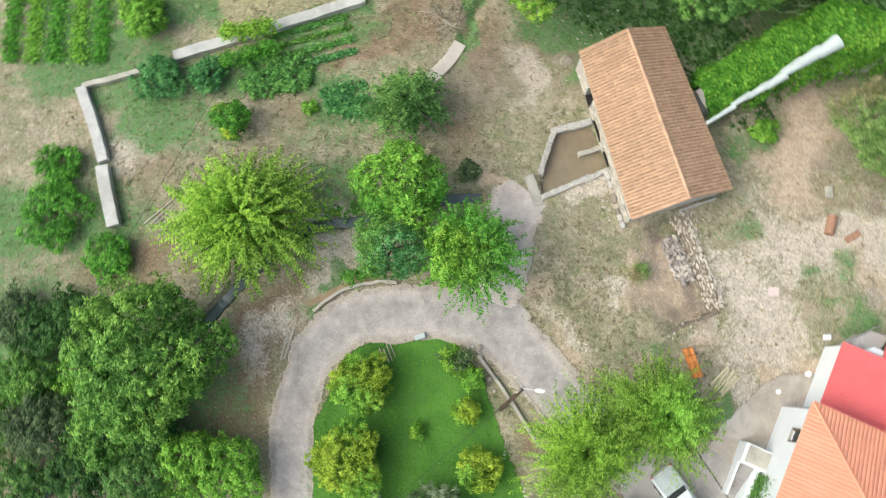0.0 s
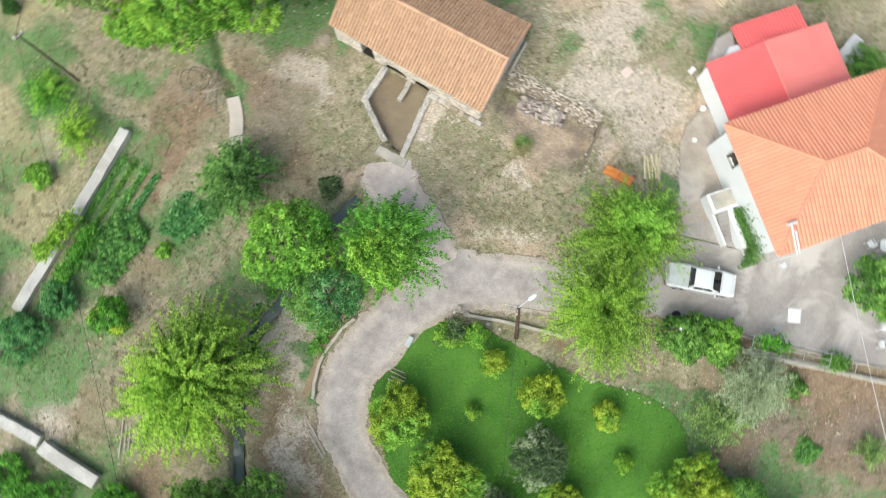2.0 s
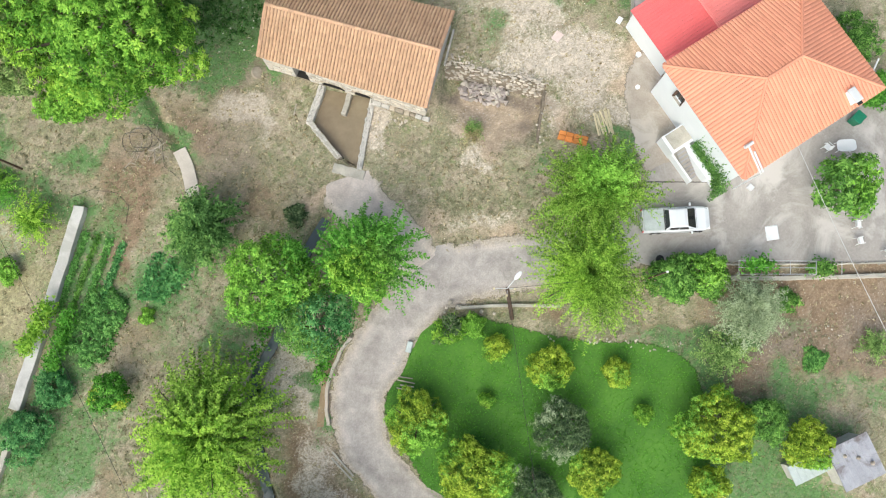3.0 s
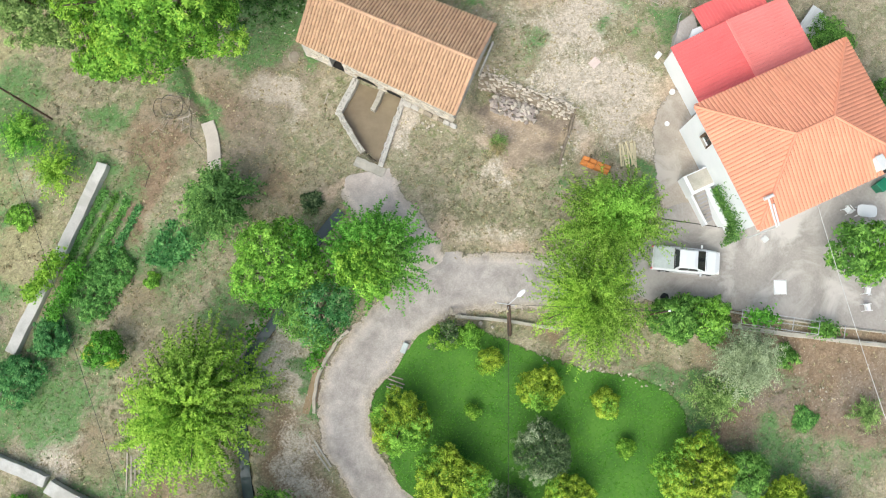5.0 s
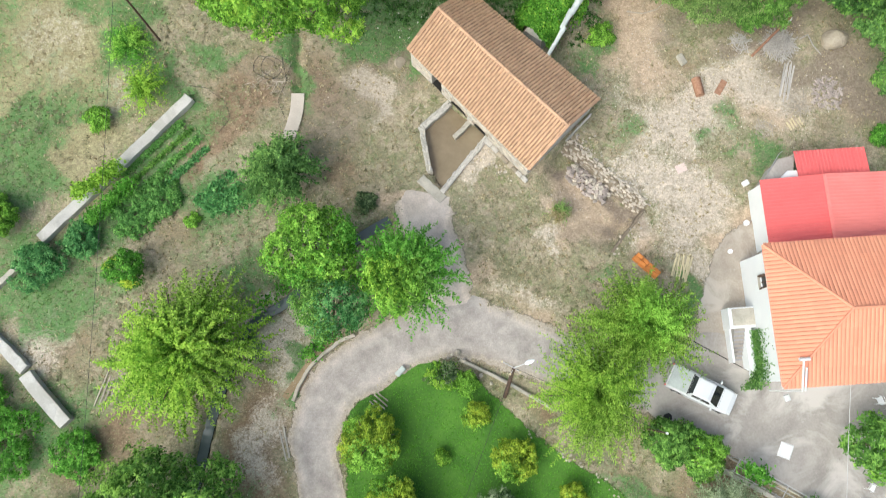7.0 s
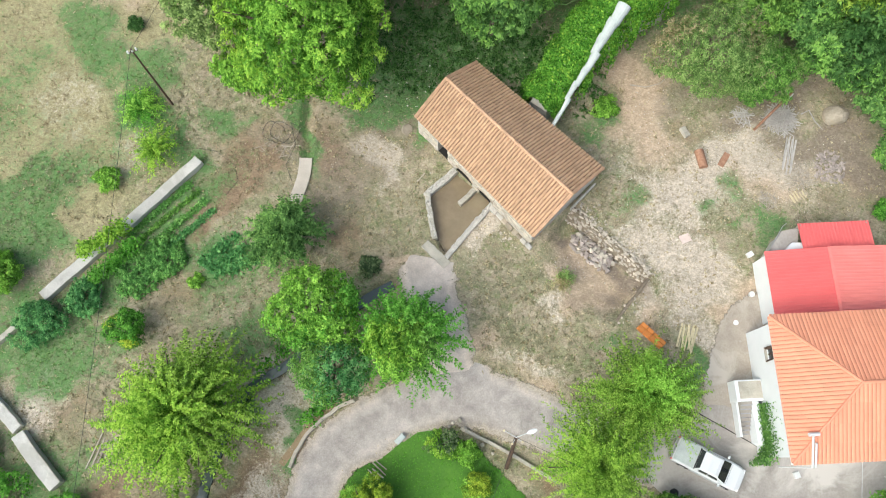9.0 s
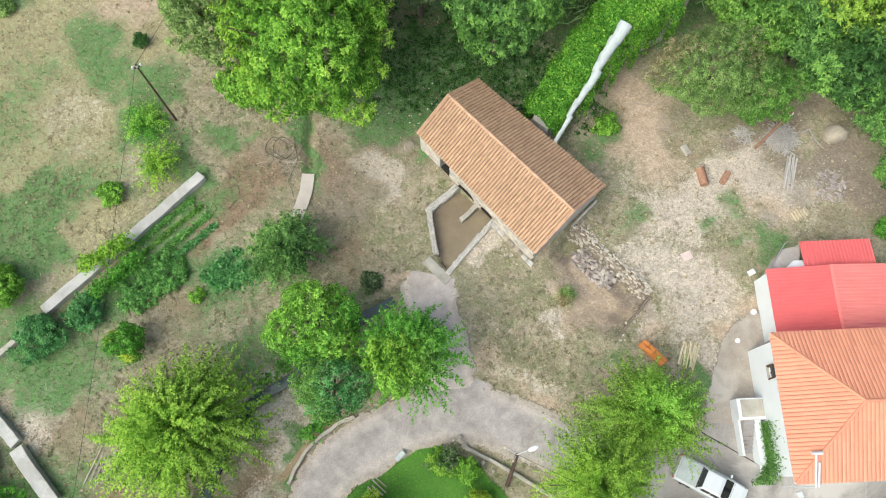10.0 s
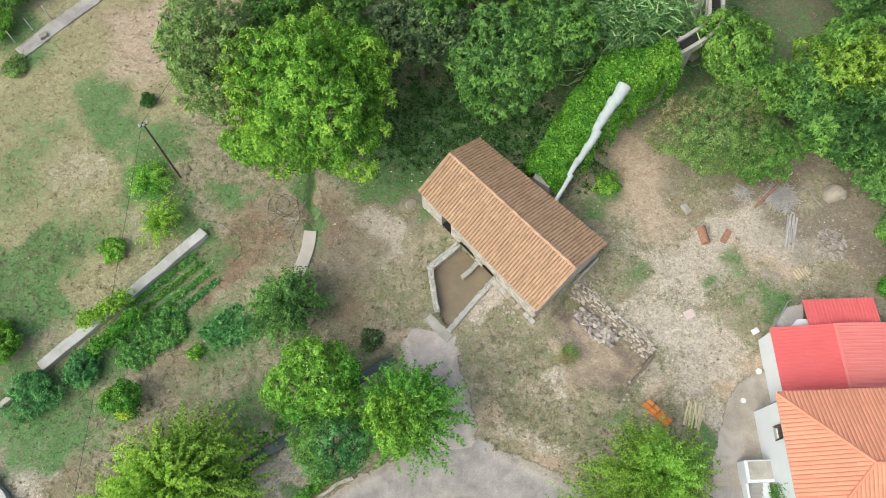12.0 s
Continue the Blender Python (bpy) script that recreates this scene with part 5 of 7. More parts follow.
    part("porch_floor", box(1.6, 1.2, .04, (px - .1, .25, 1.4)), CONCRETE, h)
    for i in range(8):
        part("step", box(.78, .28, 1.4 - i * .175 - .02, (px - .5, -.69 - i * .28, 0)), YARD, h)
        part("nosing", box(.78, .07, .02, (px - .5, -.8 - i * .28, 1.4 - i * .175 - .02)), SHEET, h)
    part("stair_wall", box(.16, 2.4, .9, (px - 1.0, -1.75, 0)), PLASTER, h)
    bm = prism([(-.05, -3.4), (.4, -3.7), (.42, -.56), (-.1, -.56)], 0, 1.2)
    bm.transform(pose(px, 0, 0))
    part("parapet", bm, PLASTER, h, "white parapet beside the stair")
    part("planter", box(.42, 3.6, .5, (-a - .26, -2.4, 0), bevel=.03), PLASTER, h)
    rng = np.random.default_rng(77)
    n = 3000
    pos = np.stack([rng.normal(-a - .22, .16, n), rng.uniform(-4.9, -.75, n), .5 + np.abs(rng.normal(0, 1.0, n))], 1)
    pos[:, 0] -= np.clip(-3.9 - pos[:, 1], 0, 1) * rng.uniform(0, 1.3, n)
    V = leaf_cards(pos, rng.normal(size=(n, 3)) * .5 + np.array([0, 0, .8]), .17, rng)
    part("planting", mesh_np("planting", V, np.arange(len(V)).reshape(-1, 3)), L_OAK, h, "green climbing plants in the planter")
    return h


build_house()


def sheet_roof(half, run, m, pitch=.25):
    """Corrugated sheet: x across the ribs, y up the slope."""
    n = int(2 * half / pitch)
    V, F = [], []
    for i in range(n + 1):
        x = -half + 2 * half * i / n
        for dx, z in ((-.05, 0), (-.03, .04), (.03, .04), (.05, 0)):
            for y in (0, run):
                V.append((min(max(x + dx, -half), half), y, z))
    k = 4 * (n + 1)
    F = [(2 * i, 2 * i + 2, 2 * i + 3, 2 * i + 1) for i in range(k - 1)]
    j = len(V)
    V += [(-half, 0, -.05), (half, 0, -.05), (half, run, -.05), (-half, run, -.05)]
    F += [(j, j + 3, j + 2, j + 1), (j, j + 1, 2 * k - 2, 0), (j + 2, j + 3, 1, 2 * k - 1), (j + 3, j, 0, 1), (j + 1, j + 2, 2 * k - 1, 2 * k - 2)]
    bm = bmesh.new()
    vs = [bm.verts.new(v) for v in V]
    for f in F:
        bm.faces.new([vs[i] for i in f])
    bm.transform(m)
    return bm


def build_annex():
    h = thing("annex", "low white outbuilding with a red metal gable roof", "outbuilding", pose(27.5, 13.1, 0, 0, 0, 5.2))
    X0, X1, Y = -4.4, 4.6, 2.35
    part("wall_west", box(.25, 2 * Y, 3.0, (X0 + .125, 0, -.3)), PLASTER, h)
    part("wall_east", box(.25, 2 * Y, 3.0, (X1 - .125, 0, -.3)), PLASTER, h)
    for s in (-1, 1):
        part("wall_side", box(X1 - X0 - .5, .25, 3.0, ((X0 + X1) / 2, s * (Y - .125), -.3)), PLASTER, h)
    for nm, x0, x1, z0, z1, mat in (("roof_west", X0 - .2, -.1, 2.72, 3.25, RED_SHEET), ("roof_east", -.1, X1 + .2, 3.4, 2.9, RED_OLD)):
        d, r = x1 - x0, z1 - z0
        if r > 0:
            f = pose(x0, 0, z0, 0, 0, -90) @ pose(0, 0, 0, math.degrees(math.atan2(r, d)))
        else:
            f = pose(x1, 0, z1, 0, 0, 90) @ pose(0, 0, 0, math.degrees(math.atan2(-r, d)))
        part(nm, sheet_roof(Y + .2, math.hypot(d, r), f), mat, h, "bright red sheet" if mat is RED_SHEET else "faded red sheet")
    part("ridge_flashing", box(.25, 2 * Y + .4, .12, (-.15, 0, 3.26), bevel=.02), RED_OLD, h)
    s = thing("lean_to", "small lean-to with a bright red ribbed metal roof", "shed", pose(28.0, 16.9, 0, 0, 0, 5.2))
    part("roof", sheet_roof(2.6, 2.35, pose(0, -1.5, 2.82, 0) @ pose(0, 0, 0, -6)), RED_SHEET, s)
    for x in (-2.4, 2.4):
        part("post", box(.12, .12, 2.75, (x, .7, -.15)), GREY_WOOD, s)
    part("wall_back", box(4.8, .15, 2.55, (0, -.6, -.1)), PLASTER, s)
    # low concrete store against the lean-to's end, with a bent wire frame
    c = thing("concrete_store", "low grey concrete store beside the red lean-to", "store")
    part("wall", prism([(23.3, 15.1), (24.3, 15.2), (25.2, 15.9), (25.4, 17.1), (24.4, 16.8)], -.2, 2.0), MASONRY, c)
    part("slab", prism([(23.0, 14.95), (24.3, 15.05), (25.4, 15.85), (25.6, 17.35), (24.3, 17.0)], 2.0, 2.14), YARD, c, "stained grey concrete slab")
    part("lintel", prism([(24.1, 15.2), (25.8, 15.7), (25.85, 16.1), (24.85, 16.05)], 2.15, 2.5), PLASTER, c, "white rendered upstand")
    part("wire_frame", tube([(23.0, 15.0, 2.15), (24.3, 17.3, 2.5), (24.7, 17.6, 2.2)], .03, 6), STEEL, c)


build_annex()

# ---- walls, pond and ruin ----
def wall_run(name, pts, width, z0, z1, material, label, steps=6, seed=1, category="wall", ragged=.04):
    """A low wall with a slightly uneven top, along a smoothed line."""
    line = smooth_line(pts, steps) if len(pts) > 2 else np.array([np.array(pts[0]) + (np.array(pts[1]) - np.array(pts[0])) * s for s in np.linspace(0, 1, 8)])
    rng = np.random.default_rng(seed)
    bm = strip(line + rng.uniform(-ragged, ragged, line.shape), width, z0, z1)
    for v in bm.verts:
        if v.co.z > z0 + .01:
            v.co.z += rng.uniform(-.03, .03)
    bmesh.ops.bevel(bm, geom=[e for e in bm.edges if all(v.co.z > z0 + .05 for v in e.verts) and len(e.link_faces) == 2 and e.calc_face_angle(0) > 1], offset=.03, segments=1, affect="EDGES")
    return solid(name, bm, material, label, category, kind="structure")


wall_run("wall_garden_north", [(-19.9, 21.5), (-23.3, 17.6), (-26.8, 13.7), (-30.1, 10.1)], .82, -.3, .55, PALE_CONCRETE, "broad weathered concrete wall along the garden", seed=2)
wall_run("wall_garden_west", [(-30.6, 9.4), (-32.2, 7.3), (-34.9, 4.6)], .42, -.3, .45, CONCRETE, "narrow mossy concrete wall", seed=3)
wall_run("wall_field", [(-34.9, 4.5), (-32.4, 2.5), (-30.1, .5)], .8, -.3, .55, PALE_CONCRETE, "pale concrete wall at the field's edge", seed=4)
wall_run("wall_field_end", [(-30.0, .15), (-26.7, -3.25)], .95, -.3, .65, PALE_CONCRETE, "thicker pale concrete end of the wall", seed=5)
wall_run("wall_path", [(-39.0, 37.6), (-36.7, 40.4), (-33.2, 44.6)], 1.35, -.3, .06, YARD, "grey concrete path far in the field", seed=6)
wall_run("kerb_lane", [(-10.7, -1.3), (-9.6, 1.1), (-7.7, 2.9), (-6.4, 3.6)], .24, -.3, .32, STONE_PALE, "low pale stone kerb along the bend of the lane", seed=7)
solid("gutter", strip(smooth_line([(-11.3, -1.1), (-10.25, .55), (-9.2, 1.95), (-7.7, 3.3)], 6), .5, -.3, -.012), MUD, "shallow muddy gutter along the stone kerb", "gutter", kind="structure")
wall_run("pond_wall_west", [(0.15, 21.6), (-2.0, 19.55)], .5, -1.2, .12, MASONRY, "mortared stone rim of the pond", seed=8)
wall_run("pond_wall_south", [(-2.0, 19.6), (-1.75, 18.3), (-1.25, 15.9)], .42, -1.2, .22, CONCRETE, "pale stone rim of the pond", seed=9)
wall_run("pond_wall_east", [(-.35, 14.5), (3.3, 19.2)], .4, -1.2, .15, MASONRY, "mortared stone rim of the pond", seed=10)
wall_run("pond_sill", [(-1.95, 15.55), (-.15, 13.85)], .75, -1.2, .08, CONCRETE, "worn concrete sill at the pond's foot", seed=11)
wall_run("pond_pier", [(.55, 18.85), (1.9, 20.3)], .38, -1.2, .1, CONCRETE, "short concrete pier standing in the pond", seed=12)
wall_run("wall_lawn", [(1.25, 1.95), (4.7, .4), (8.2, -1.5)], .24, -.3, .25, CONCRETE, "low concrete edging above the lawn", seed=13, ragged=.012)
wall_run("wall_yard", [(19.6, -5.15), (25.2, -8.0), (38, -14.2)], .32, -.6, .35, CONCRETE, "low pale concrete wall below the yard", seed=14)
wall_run("kerb_yard", [(20.3, -4.3), (25.6, -7.1), (31, -9.8)], .14, -.3, .16, CONCRETE, "thin concrete kerb of the yard", seed=15)
wall_run("wall_ruin_return", [(15.0, 13.5), (12.5, 10.1)], .2, -1.2, .03, BANK_EARTH, "thin stone edge of the ruin", seed=16)
solid("concrete_slab", strip(smooth_line([(-11.65, 22.1), (-11.7, 20.5), (-12.2, 18.4)], 5), 1.0, -.3, .1), SLAB, "worn concrete slab bridging the ditch", "slab")


def stone_meshes(seed, count=8, rough=.2, material=STONE):
    rng = random.Random(seed)
    out = []
    for _ in range(count):
        bm = stone_bm(rng, 1, 1, 1, rough)
        me = bpy.data.meshes.new("stone")
        bm.to_mesh(me)
        bm.free()
        me.materials.append(material)
        out.append(me)
    return out


STONES = stone_meshes(2)
PALE_STONES = stone_meshes(3, 8, .2, STONE_PALE)


def chunk_meshes(seed, count, material):
    rng = random.Random(seed)
    out = []
    for _ in range(count):
        me = bpy.data.meshes.new("stone")
        bm = chunk_bm(rng)
        bm.to_mesh(me)
        bm.free()
        me.materials.append(material)
        out.append(me)
    return out


CHUNKS = chunk_meshes(5, 14, STONE_PALE)
PINK_CHUNKS = chunk_meshes(6, 14, PINK_STONE)


def put_stone(parent, x, y, z, sx, sy, sz, turn, rng, name="stone", kinds=STONES):
    return part(name, rng.choice(kinds), None, parent, m=pose(x, y, z, rng.uniform(-8, 8), rng.uniform(-8, 8), turn) @ Matrix.Diagonal((sx, sy, sz, 1)))


def build_ruin():
    rng = random.Random(21)
    a, b = Vector((9.3, 18.85)), Vector((15.3, 13.75))
    d = (b - a).normalized()
    nrm = Vector((d.y, -d.x))             # towards the pit
    turn = math.degrees(math.atan2(d.y, d.x))
    size = (b - a).length
    w = thing("ruined_wall", "ruined pale stone wall with a crumbling sloped face", "wall")
    # a battered face of earth and stone, its foot in the pit
    bm = bmesh.new()
    rows = []
    for s in np.linspace(0, size, 26):
        q = a + d * s
        rows.append([bm.verts.new((q.x + nrm.x * v + rng.uniform(-.05, .05), q.y + nrm.y * v + rng.uniform(-.05, .05), z + rng.uniform(-.04, .04))) for v, z in ((-.3, -.4), (-.25, -.03), (.12, .0), (.3, -.3), (.5, -.62), (.72, -.95), (.85, -1.35))])
    for r, q in zip(rows, rows[1:]):
        for k in range(6):
            bm.faces.new((r[k], q[k], q[k + 1], r[k + 1]))
    bmesh.ops.recalc_face_normals(bm, faces=bm.faces)
    part("bank", bm, BANK_EARTH, w)
    for row in range(9):
        v = -.25 + row * .125
        s = rng.uniform(0, .3)
        while s < size:
            L = rng.uniform(.24, .62)
            if rng.random() < .93:
                p = a + d * s + nrm * (v + rng.uniform(-.03, .03))
                put_stone(w, p.x, p.y, .0 - max(0, v - .1) * 1.5 + rng.uniform(-.04, .04), L, rng.uniform(.16, .26), rng.uniform(.14, .26), turn + rng.uniform(-10, 10), rng, kinds=CHUNKS)
            s += L * rng.uniform(.92, 1.25)
    r = thing("rubble_pile", "sloping heap of pale fallen stones", "stones")
    for i in range(11):
        for j in range(5):
            if (i in (0, 10)) and j in (0, 4):
                continue
            u, v = 1.5 + i * .34 + rng.uniform(-.07, .07) + .15 * (j % 2), .85 + j * .30 + rng.uniform(-.06, .06)
            p = a + d * u + nrm * v
            k = rng.uniform(.48, .66)
            lift = .3 * math.sin(math.pi * (j + .8) / 5.6)
            put_stone(r, p.x, p.y, -1.0 + lift + rng.uniform(-.04, .04), k, k * rng.uniform(.7, .95), k * .6, rng.uniform(0, 180), rng, kinds=PINK_CHUNKS if rng.random() < .6 else CHUNKS)
            put_stone(r, p.x + .1, p.y + .1, -1.15, .4, .4, .35, rng.uniform(0, 180), rng, kinds=PALE_STONES)
    # stones left lying along the terrace edge and by the pond
    for n, (x0, y0, x1, y1, spread, count) in enumerate(((9.6, 19.4, 15.6, 13.7, 1.1, 120), (2.6, 17.6, 4.6, 15.8, .9, 30), (14.5, 12.6, 12.6, 9.6, .5, 24), (6.0, -2.9, 14.5, -8.4, .45, 40), (20, -10, 27, -13.5, 1.2, 12))):
        t = thing("scattered_stones", ("pale loose stones along the terrace edge", "pale loose stones beside the pond", "loose stones along the ruin's edge", "small stones along the lawn's bank", "pale stones on the brown field")[n], "stones")
        for i in range(count):
            s = rng.random()
            size = rng.uniform(.1, .3)
            put_stone(t, x0 + (x1 - x0) * s + rng.gauss(0, spread * .5), y0 + (y1 - y0) * s + rng.gauss(0, spread * .5), -.06, size, size * .8, size * .55, rng.uniform(0, 180), rng, kinds=CHUNKS)


build_ruin()
RIM = chunk_meshes(8, 10, MASONRY)


def rim_stones(wall, x0, y0, x1, y1, width, z, seed):
    """Rough stones set along the top of a low wall."""
    rng = random.Random(seed)
    L = math.hypot(x1 - x0, y1 - y0)
    turn = math.degrees(math.atan2(y1 - y0, x1 - x0))
    s = 0.1
    while s < L:
        w = rng.uniform(.25, .5)
        for side in (-.25, .25):
            u, v = s / L, (side + rng.uniform(-.12, .12)) * width
            put_stone(wall, x0 + (x1 - x0) * u - v * (y1 - y0) / L, y0 + (y1 - y0) * u + v * (x1 - x0) / L, z - .06, w, width * rng.uniform(.45, .65), rng.uniform(.13, .22), turn + rng.uniform(-12, 12), rng, kinds=RIM)
        s += w * rng.uniform(.85, 1.15)


for name, x0, y0, x1, y1, width, z in (("pond_wall_west", .1, 21.5, -1.9, 19.6, .5, .12), ("pond_wall_south", -2.0, 19.5, -1.3, 16.1, .42, .2), ("pond_wall_east", -.2, 14.7, 3.2, 19.1, .42, .14)):
    rim_stones(bpy.data.objects[name], x0, y0, x1, y1, width, z, len(name))


# ---- aqueduct, vine and pipe ----
def build_aqueduct():
    path = np.array([(6.4, 26.6, 2.0), (8.2, 29.3, 3.6), (10.2, 32.0, 5.0), (12.0, 34.0, 5.9), (14.2, 35.2, 6.0), (16.4, 36.2, 6.0)])
    half = [1.5, 1.8, 2.0, 2.0, 1.6, 1.1]
    line = smooth_line([(x, y, z, h) for (x, y, z), h in zip(path, half)], 6)
    t = thing("aqueduct", "old mill aqueduct mound smothered in bright green vine", "aqueduct")
    # the masonry ramp below
    d = np.gradient(line[:, :2], axis=0)
    nrm = np.stack([-d[:, 1], d[:, 0]], 1) / np.linalg.norm(d, axis=1)[:, None]
    bm = bmesh.new()
    rows = []
    for p, n in zip(line, nrm):
        w = p[3] * .5
        rows.append([bm.verts.new((p[0] + n[0] * s * k, p[1] + n[1] * s * k, z)) for s, k, z in ((-1, w * 1.25, -.3), (1, w * 1.25, -.3), (1, w, p[2] - .5), (-1, w, p[2] - .5))])
    for r, q in zip(rows, rows[1:]):
        for k in range(4):
            bm.faces.new((r[k], r[(k + 1) % 4], q[(k + 1) % 4], q[k]))
    bm.faces.new(rows[0])
    bm.faces.new(rows[-1][::-1])
    bmesh.ops.recalc_face_normals(bm, faces=bm.faces)
    part("ramp", bm, MASONRY, t)
    # vine over its top and sides
    rng = np.random.default_rng(31)
    n = 40000
    i = rng.integers(0, len(line) - 1, n)
    f = rng.random(n)
    p = line[i] * (1 - f)[:, None] + line[i + 1] * f[:, None]
    nn = nrm[i]
    a = rng.uniform(-1.25, 1.25, n)
    lump = .22 * np.sin(p[:, 0] * 3.1 + a * 4) + .2 * np.sin(p[:, 1] * 2.7 - a * 3) + .12 * np.sin(p[:, 0] * 7 + p[:, 1] * 5)
    r = p[:, 3] + lump
    side = np.sin(np.clip(a, -np.pi / 2, np.pi / 2)) * r * 1.1
    up = p[:, 2] - .4 + np.cos(a) * (.75 + lump * .6) - np.clip(np.abs(a) - .8, 0, 1) * p[:, 2] * rng.uniform(.2, 2.0, n)
    pos = np.stack([p[:, 0] + nn[:, 0] * side, p[:, 1] + nn[:, 1] * side, np.maximum(up, .1)], 1) + rng.normal(scale=.07, size=(n, 3))
    # the pipe's bed stays clear
    q = np.array([7.3, 24.4]), np.array([12.0, 32.7])
    u = np.clip(((pos[:, :2] - q[0]) @ (q[1] - q[0])) / ((q[1] - q[0]) ** 2).sum(), 0, 1)
    gap = np.linalg.norm(pos[:, :2] - (q[0] + u[:, None] * (q[1] - q[0])), axis=1)
    keep = gap > .06 + .34 * u ** 1.6 * (1 + .5 * np.sin(u * 25))
    pos = pos[keep]
    out = np.stack([nn[:, 0] * np.sin(a), nn[:, 1] * np.sin(a), np.cos(a) * .8 + .3], 1)[keep] + rng.normal(scale=.35, size=pos.shape)
    V = leaf_cards(pos, out, .2, rng, .8)
    part("vine", mesh_np("vine", V, np.arange(len(V)).reshape(-1, 3)), L_IVY, t, "dense bright green vine leaves")
    k = rng.random(len(pos)) < np.where(pos[:, 0] * .8 - pos[:, 1] * .5 > -6.6, .22, .04)
    V = leaf_cards(pos[k] + np.array([0, 0, .08]), out[k], .2, rng, .8)
    part("yellowing_vine", mesh_np("yellowing_vine", V, np.arange(len(V)).reshape(-1, 3)), L_YELLOW, t, "yellowing vine leaves")
    # the penstock: short sockets of cement pipe, wider to the top
    pipe = thing("penstock_pipe", "pale cement pipe running down into the mill", "pipe")
    lo, hi = Vector((7.15, 24.2, 2.3)), Vector((12.0, 32.6, 6.3))
    for j in range(8):
        s0, s1 = j / 8, (j + 1) / 8
        r0, r1 = .13 + .35 * s0 ** 1.5, .13 + .35 * s1 ** 1.5
        sway = Vector((math.sin(j * 2.1) * .07, -math.cos(j * 1.7) * .07, 0))
        part("pipe_section", tube([lo.lerp(hi, s0) + sway, lo.lerp(hi, s1 - .03) + sway, lo.lerp(hi, s1 - .03) + sway, lo.lerp(hi, s1 + .02) + sway], [r0, r1, r1 * 1.1, r1 * 1.1], 14), PIPE, pipe)
    part("mouth", tube([hi + Vector((.02, .04, .02)), hi + Vector((.1, .19, .095))], [.38, .38], 14), DARK, pipe)
    # the open flume that feeds it
    fl = thing("flume", "raised concrete water channel with a dark bed", "channel")
    pts = smooth_line([(15.4, 35.9), (17.8, 37.6), (19.3, 39.0), (19.9, 41.0), (20.2, 48.0)], 6)
    part("bed", strip(pts, .8, 5.3, 5.75), DARK, fl)
    for s in (-1, 1):
        dd = np.gradient(pts, axis=0)
        nn = np.stack([-dd[:, 1], dd[:, 0]], 1) / np.linalg.norm(dd, axis=1)[:, None]
        part("side_wall", strip(pts + nn * s * .52, .26, 5.2, 6.05), CONCRETE, fl)
    for x, y in ((17.4, 37.3), (19.7, 40.4), (20.1, 44.5)):
        part("pier", box(.9, .9, 5.6, (x, y, -.3), 40), MASONRY, fl)


build_aqueduct()

# ---- street lamp, poles and wires ----
def build_lamp():
    t = thing("street_lamp", "leaning dark wooden pole with a white street lamp", "street lamp")
    base, top = Vector((4.6, -.65, -.2)), Vector((4.72, 1.3, 5.6))
    part("pole", tube([base, top], [.16, .12], 10), DARK_WOOD, t)
    head = Vector((5.5, 1.62, 5.72))
    part("arm", tube([top, head], [.035, .03], 8), WHITE_PAINT, t)
    d = (head - top).normalized()
    bm = bmesh.new()
    bmesh.ops.create_uvsphere(bm, u_segments=12, v_segments=8, radius=1)
    bm.transform(Matrix.Translation(head + d * .25) @ d.to_track_quat("X", "Z").to_matrix().to_4x4() @ Matrix.Diagonal((.36, .16, .12, 1)))
    part("lamp_head", bm, WHITE_PLASTIC, t, "white oval lamp head")
    for e, r in (((3.95, 1.7, 5.5), .035), ((5.15, 1.05, 5.45), .03), ((4.5, .9, 5.4), .025)):
        br = part("bracket", tube([top, e], r, 6), STEEL, t)
        part("insulator", tube([Vector(e) - Vector((0, 0, .08)), Vector(e) + Vector((0, 0, .12))], [.085, .06], 8), STRAW_CANE, br)
    return top


LAMP_TOP = build_lamp()


def build_pole():
    t = thing("utility_pole", "dark wooden utility pole with white insulators", "utility pole")
    top = Vector((-22.8, 26.3, 8.5))
    part("pole", tube([(-22.8, 26.3, -.3), top], [.09, .06], 10), DARK_WOOD, t)
    part("cross_arm", box(.7, .08, .09, (-22.8, 26.3, 8.1), 30), DARK_WOOD, t)
    for s in (-.3, 0, .3):
        part("insulator", tube([(-22.8 + s * .87, 26.3 + s * .5, 8.2), (-22.8 + s * .87, 26.3 + s * .5, 8.42)], [.09, .06], 8), WHITE_PLASTIC, t)
    return top


POLE_TOP = build_pole()


def wire(a, b, sag, label, r=.014, material=CABLE):
    a, b = Vector(a), Vector(b)
    pts = [a.lerp(b, s) - Vector((0, 0, sag * 4 * s * (1 - s))) for s in np.linspace(0, 1, 15)]
    solid("overhead_wire", tube(pts, r, 5), material, label, "wire")


wire(LAMP_TOP, (-4.5, -24, 6.5), .6, "thin dark overhead wire over the lawn")
wire(LAMP_TOP, (14.4, -2.6, 6.2), .4, "thin dark overhead wire along the lane")
wire(POLE_TOP, (-21.6, -30, 8.0), .9, "thin dark overhead wire over the field")
wire(POLE_TOP, (-17, 46, 8.5), .7, "thin dark overhead wire over the field")
wire((27.0, .85, 5.1), (24.5, -26, 6.0), .6, "thin pale overhead wire over the brown field", .02, STEEL)
pp = thing("wire_post", "thin dark post with an insulator among the bushes", "post")
part("post", tube([(14.4, -2.6, -.3), (14.4, -2.6, 6.3)], [.07, .045], 8), DARK_WOOD, pp)
part("insulator", tube([(14.4, -2.6, 6.3), (14.4, -2.6, 6.45)], .08, 8), WHITE_PLASTIC, pp)


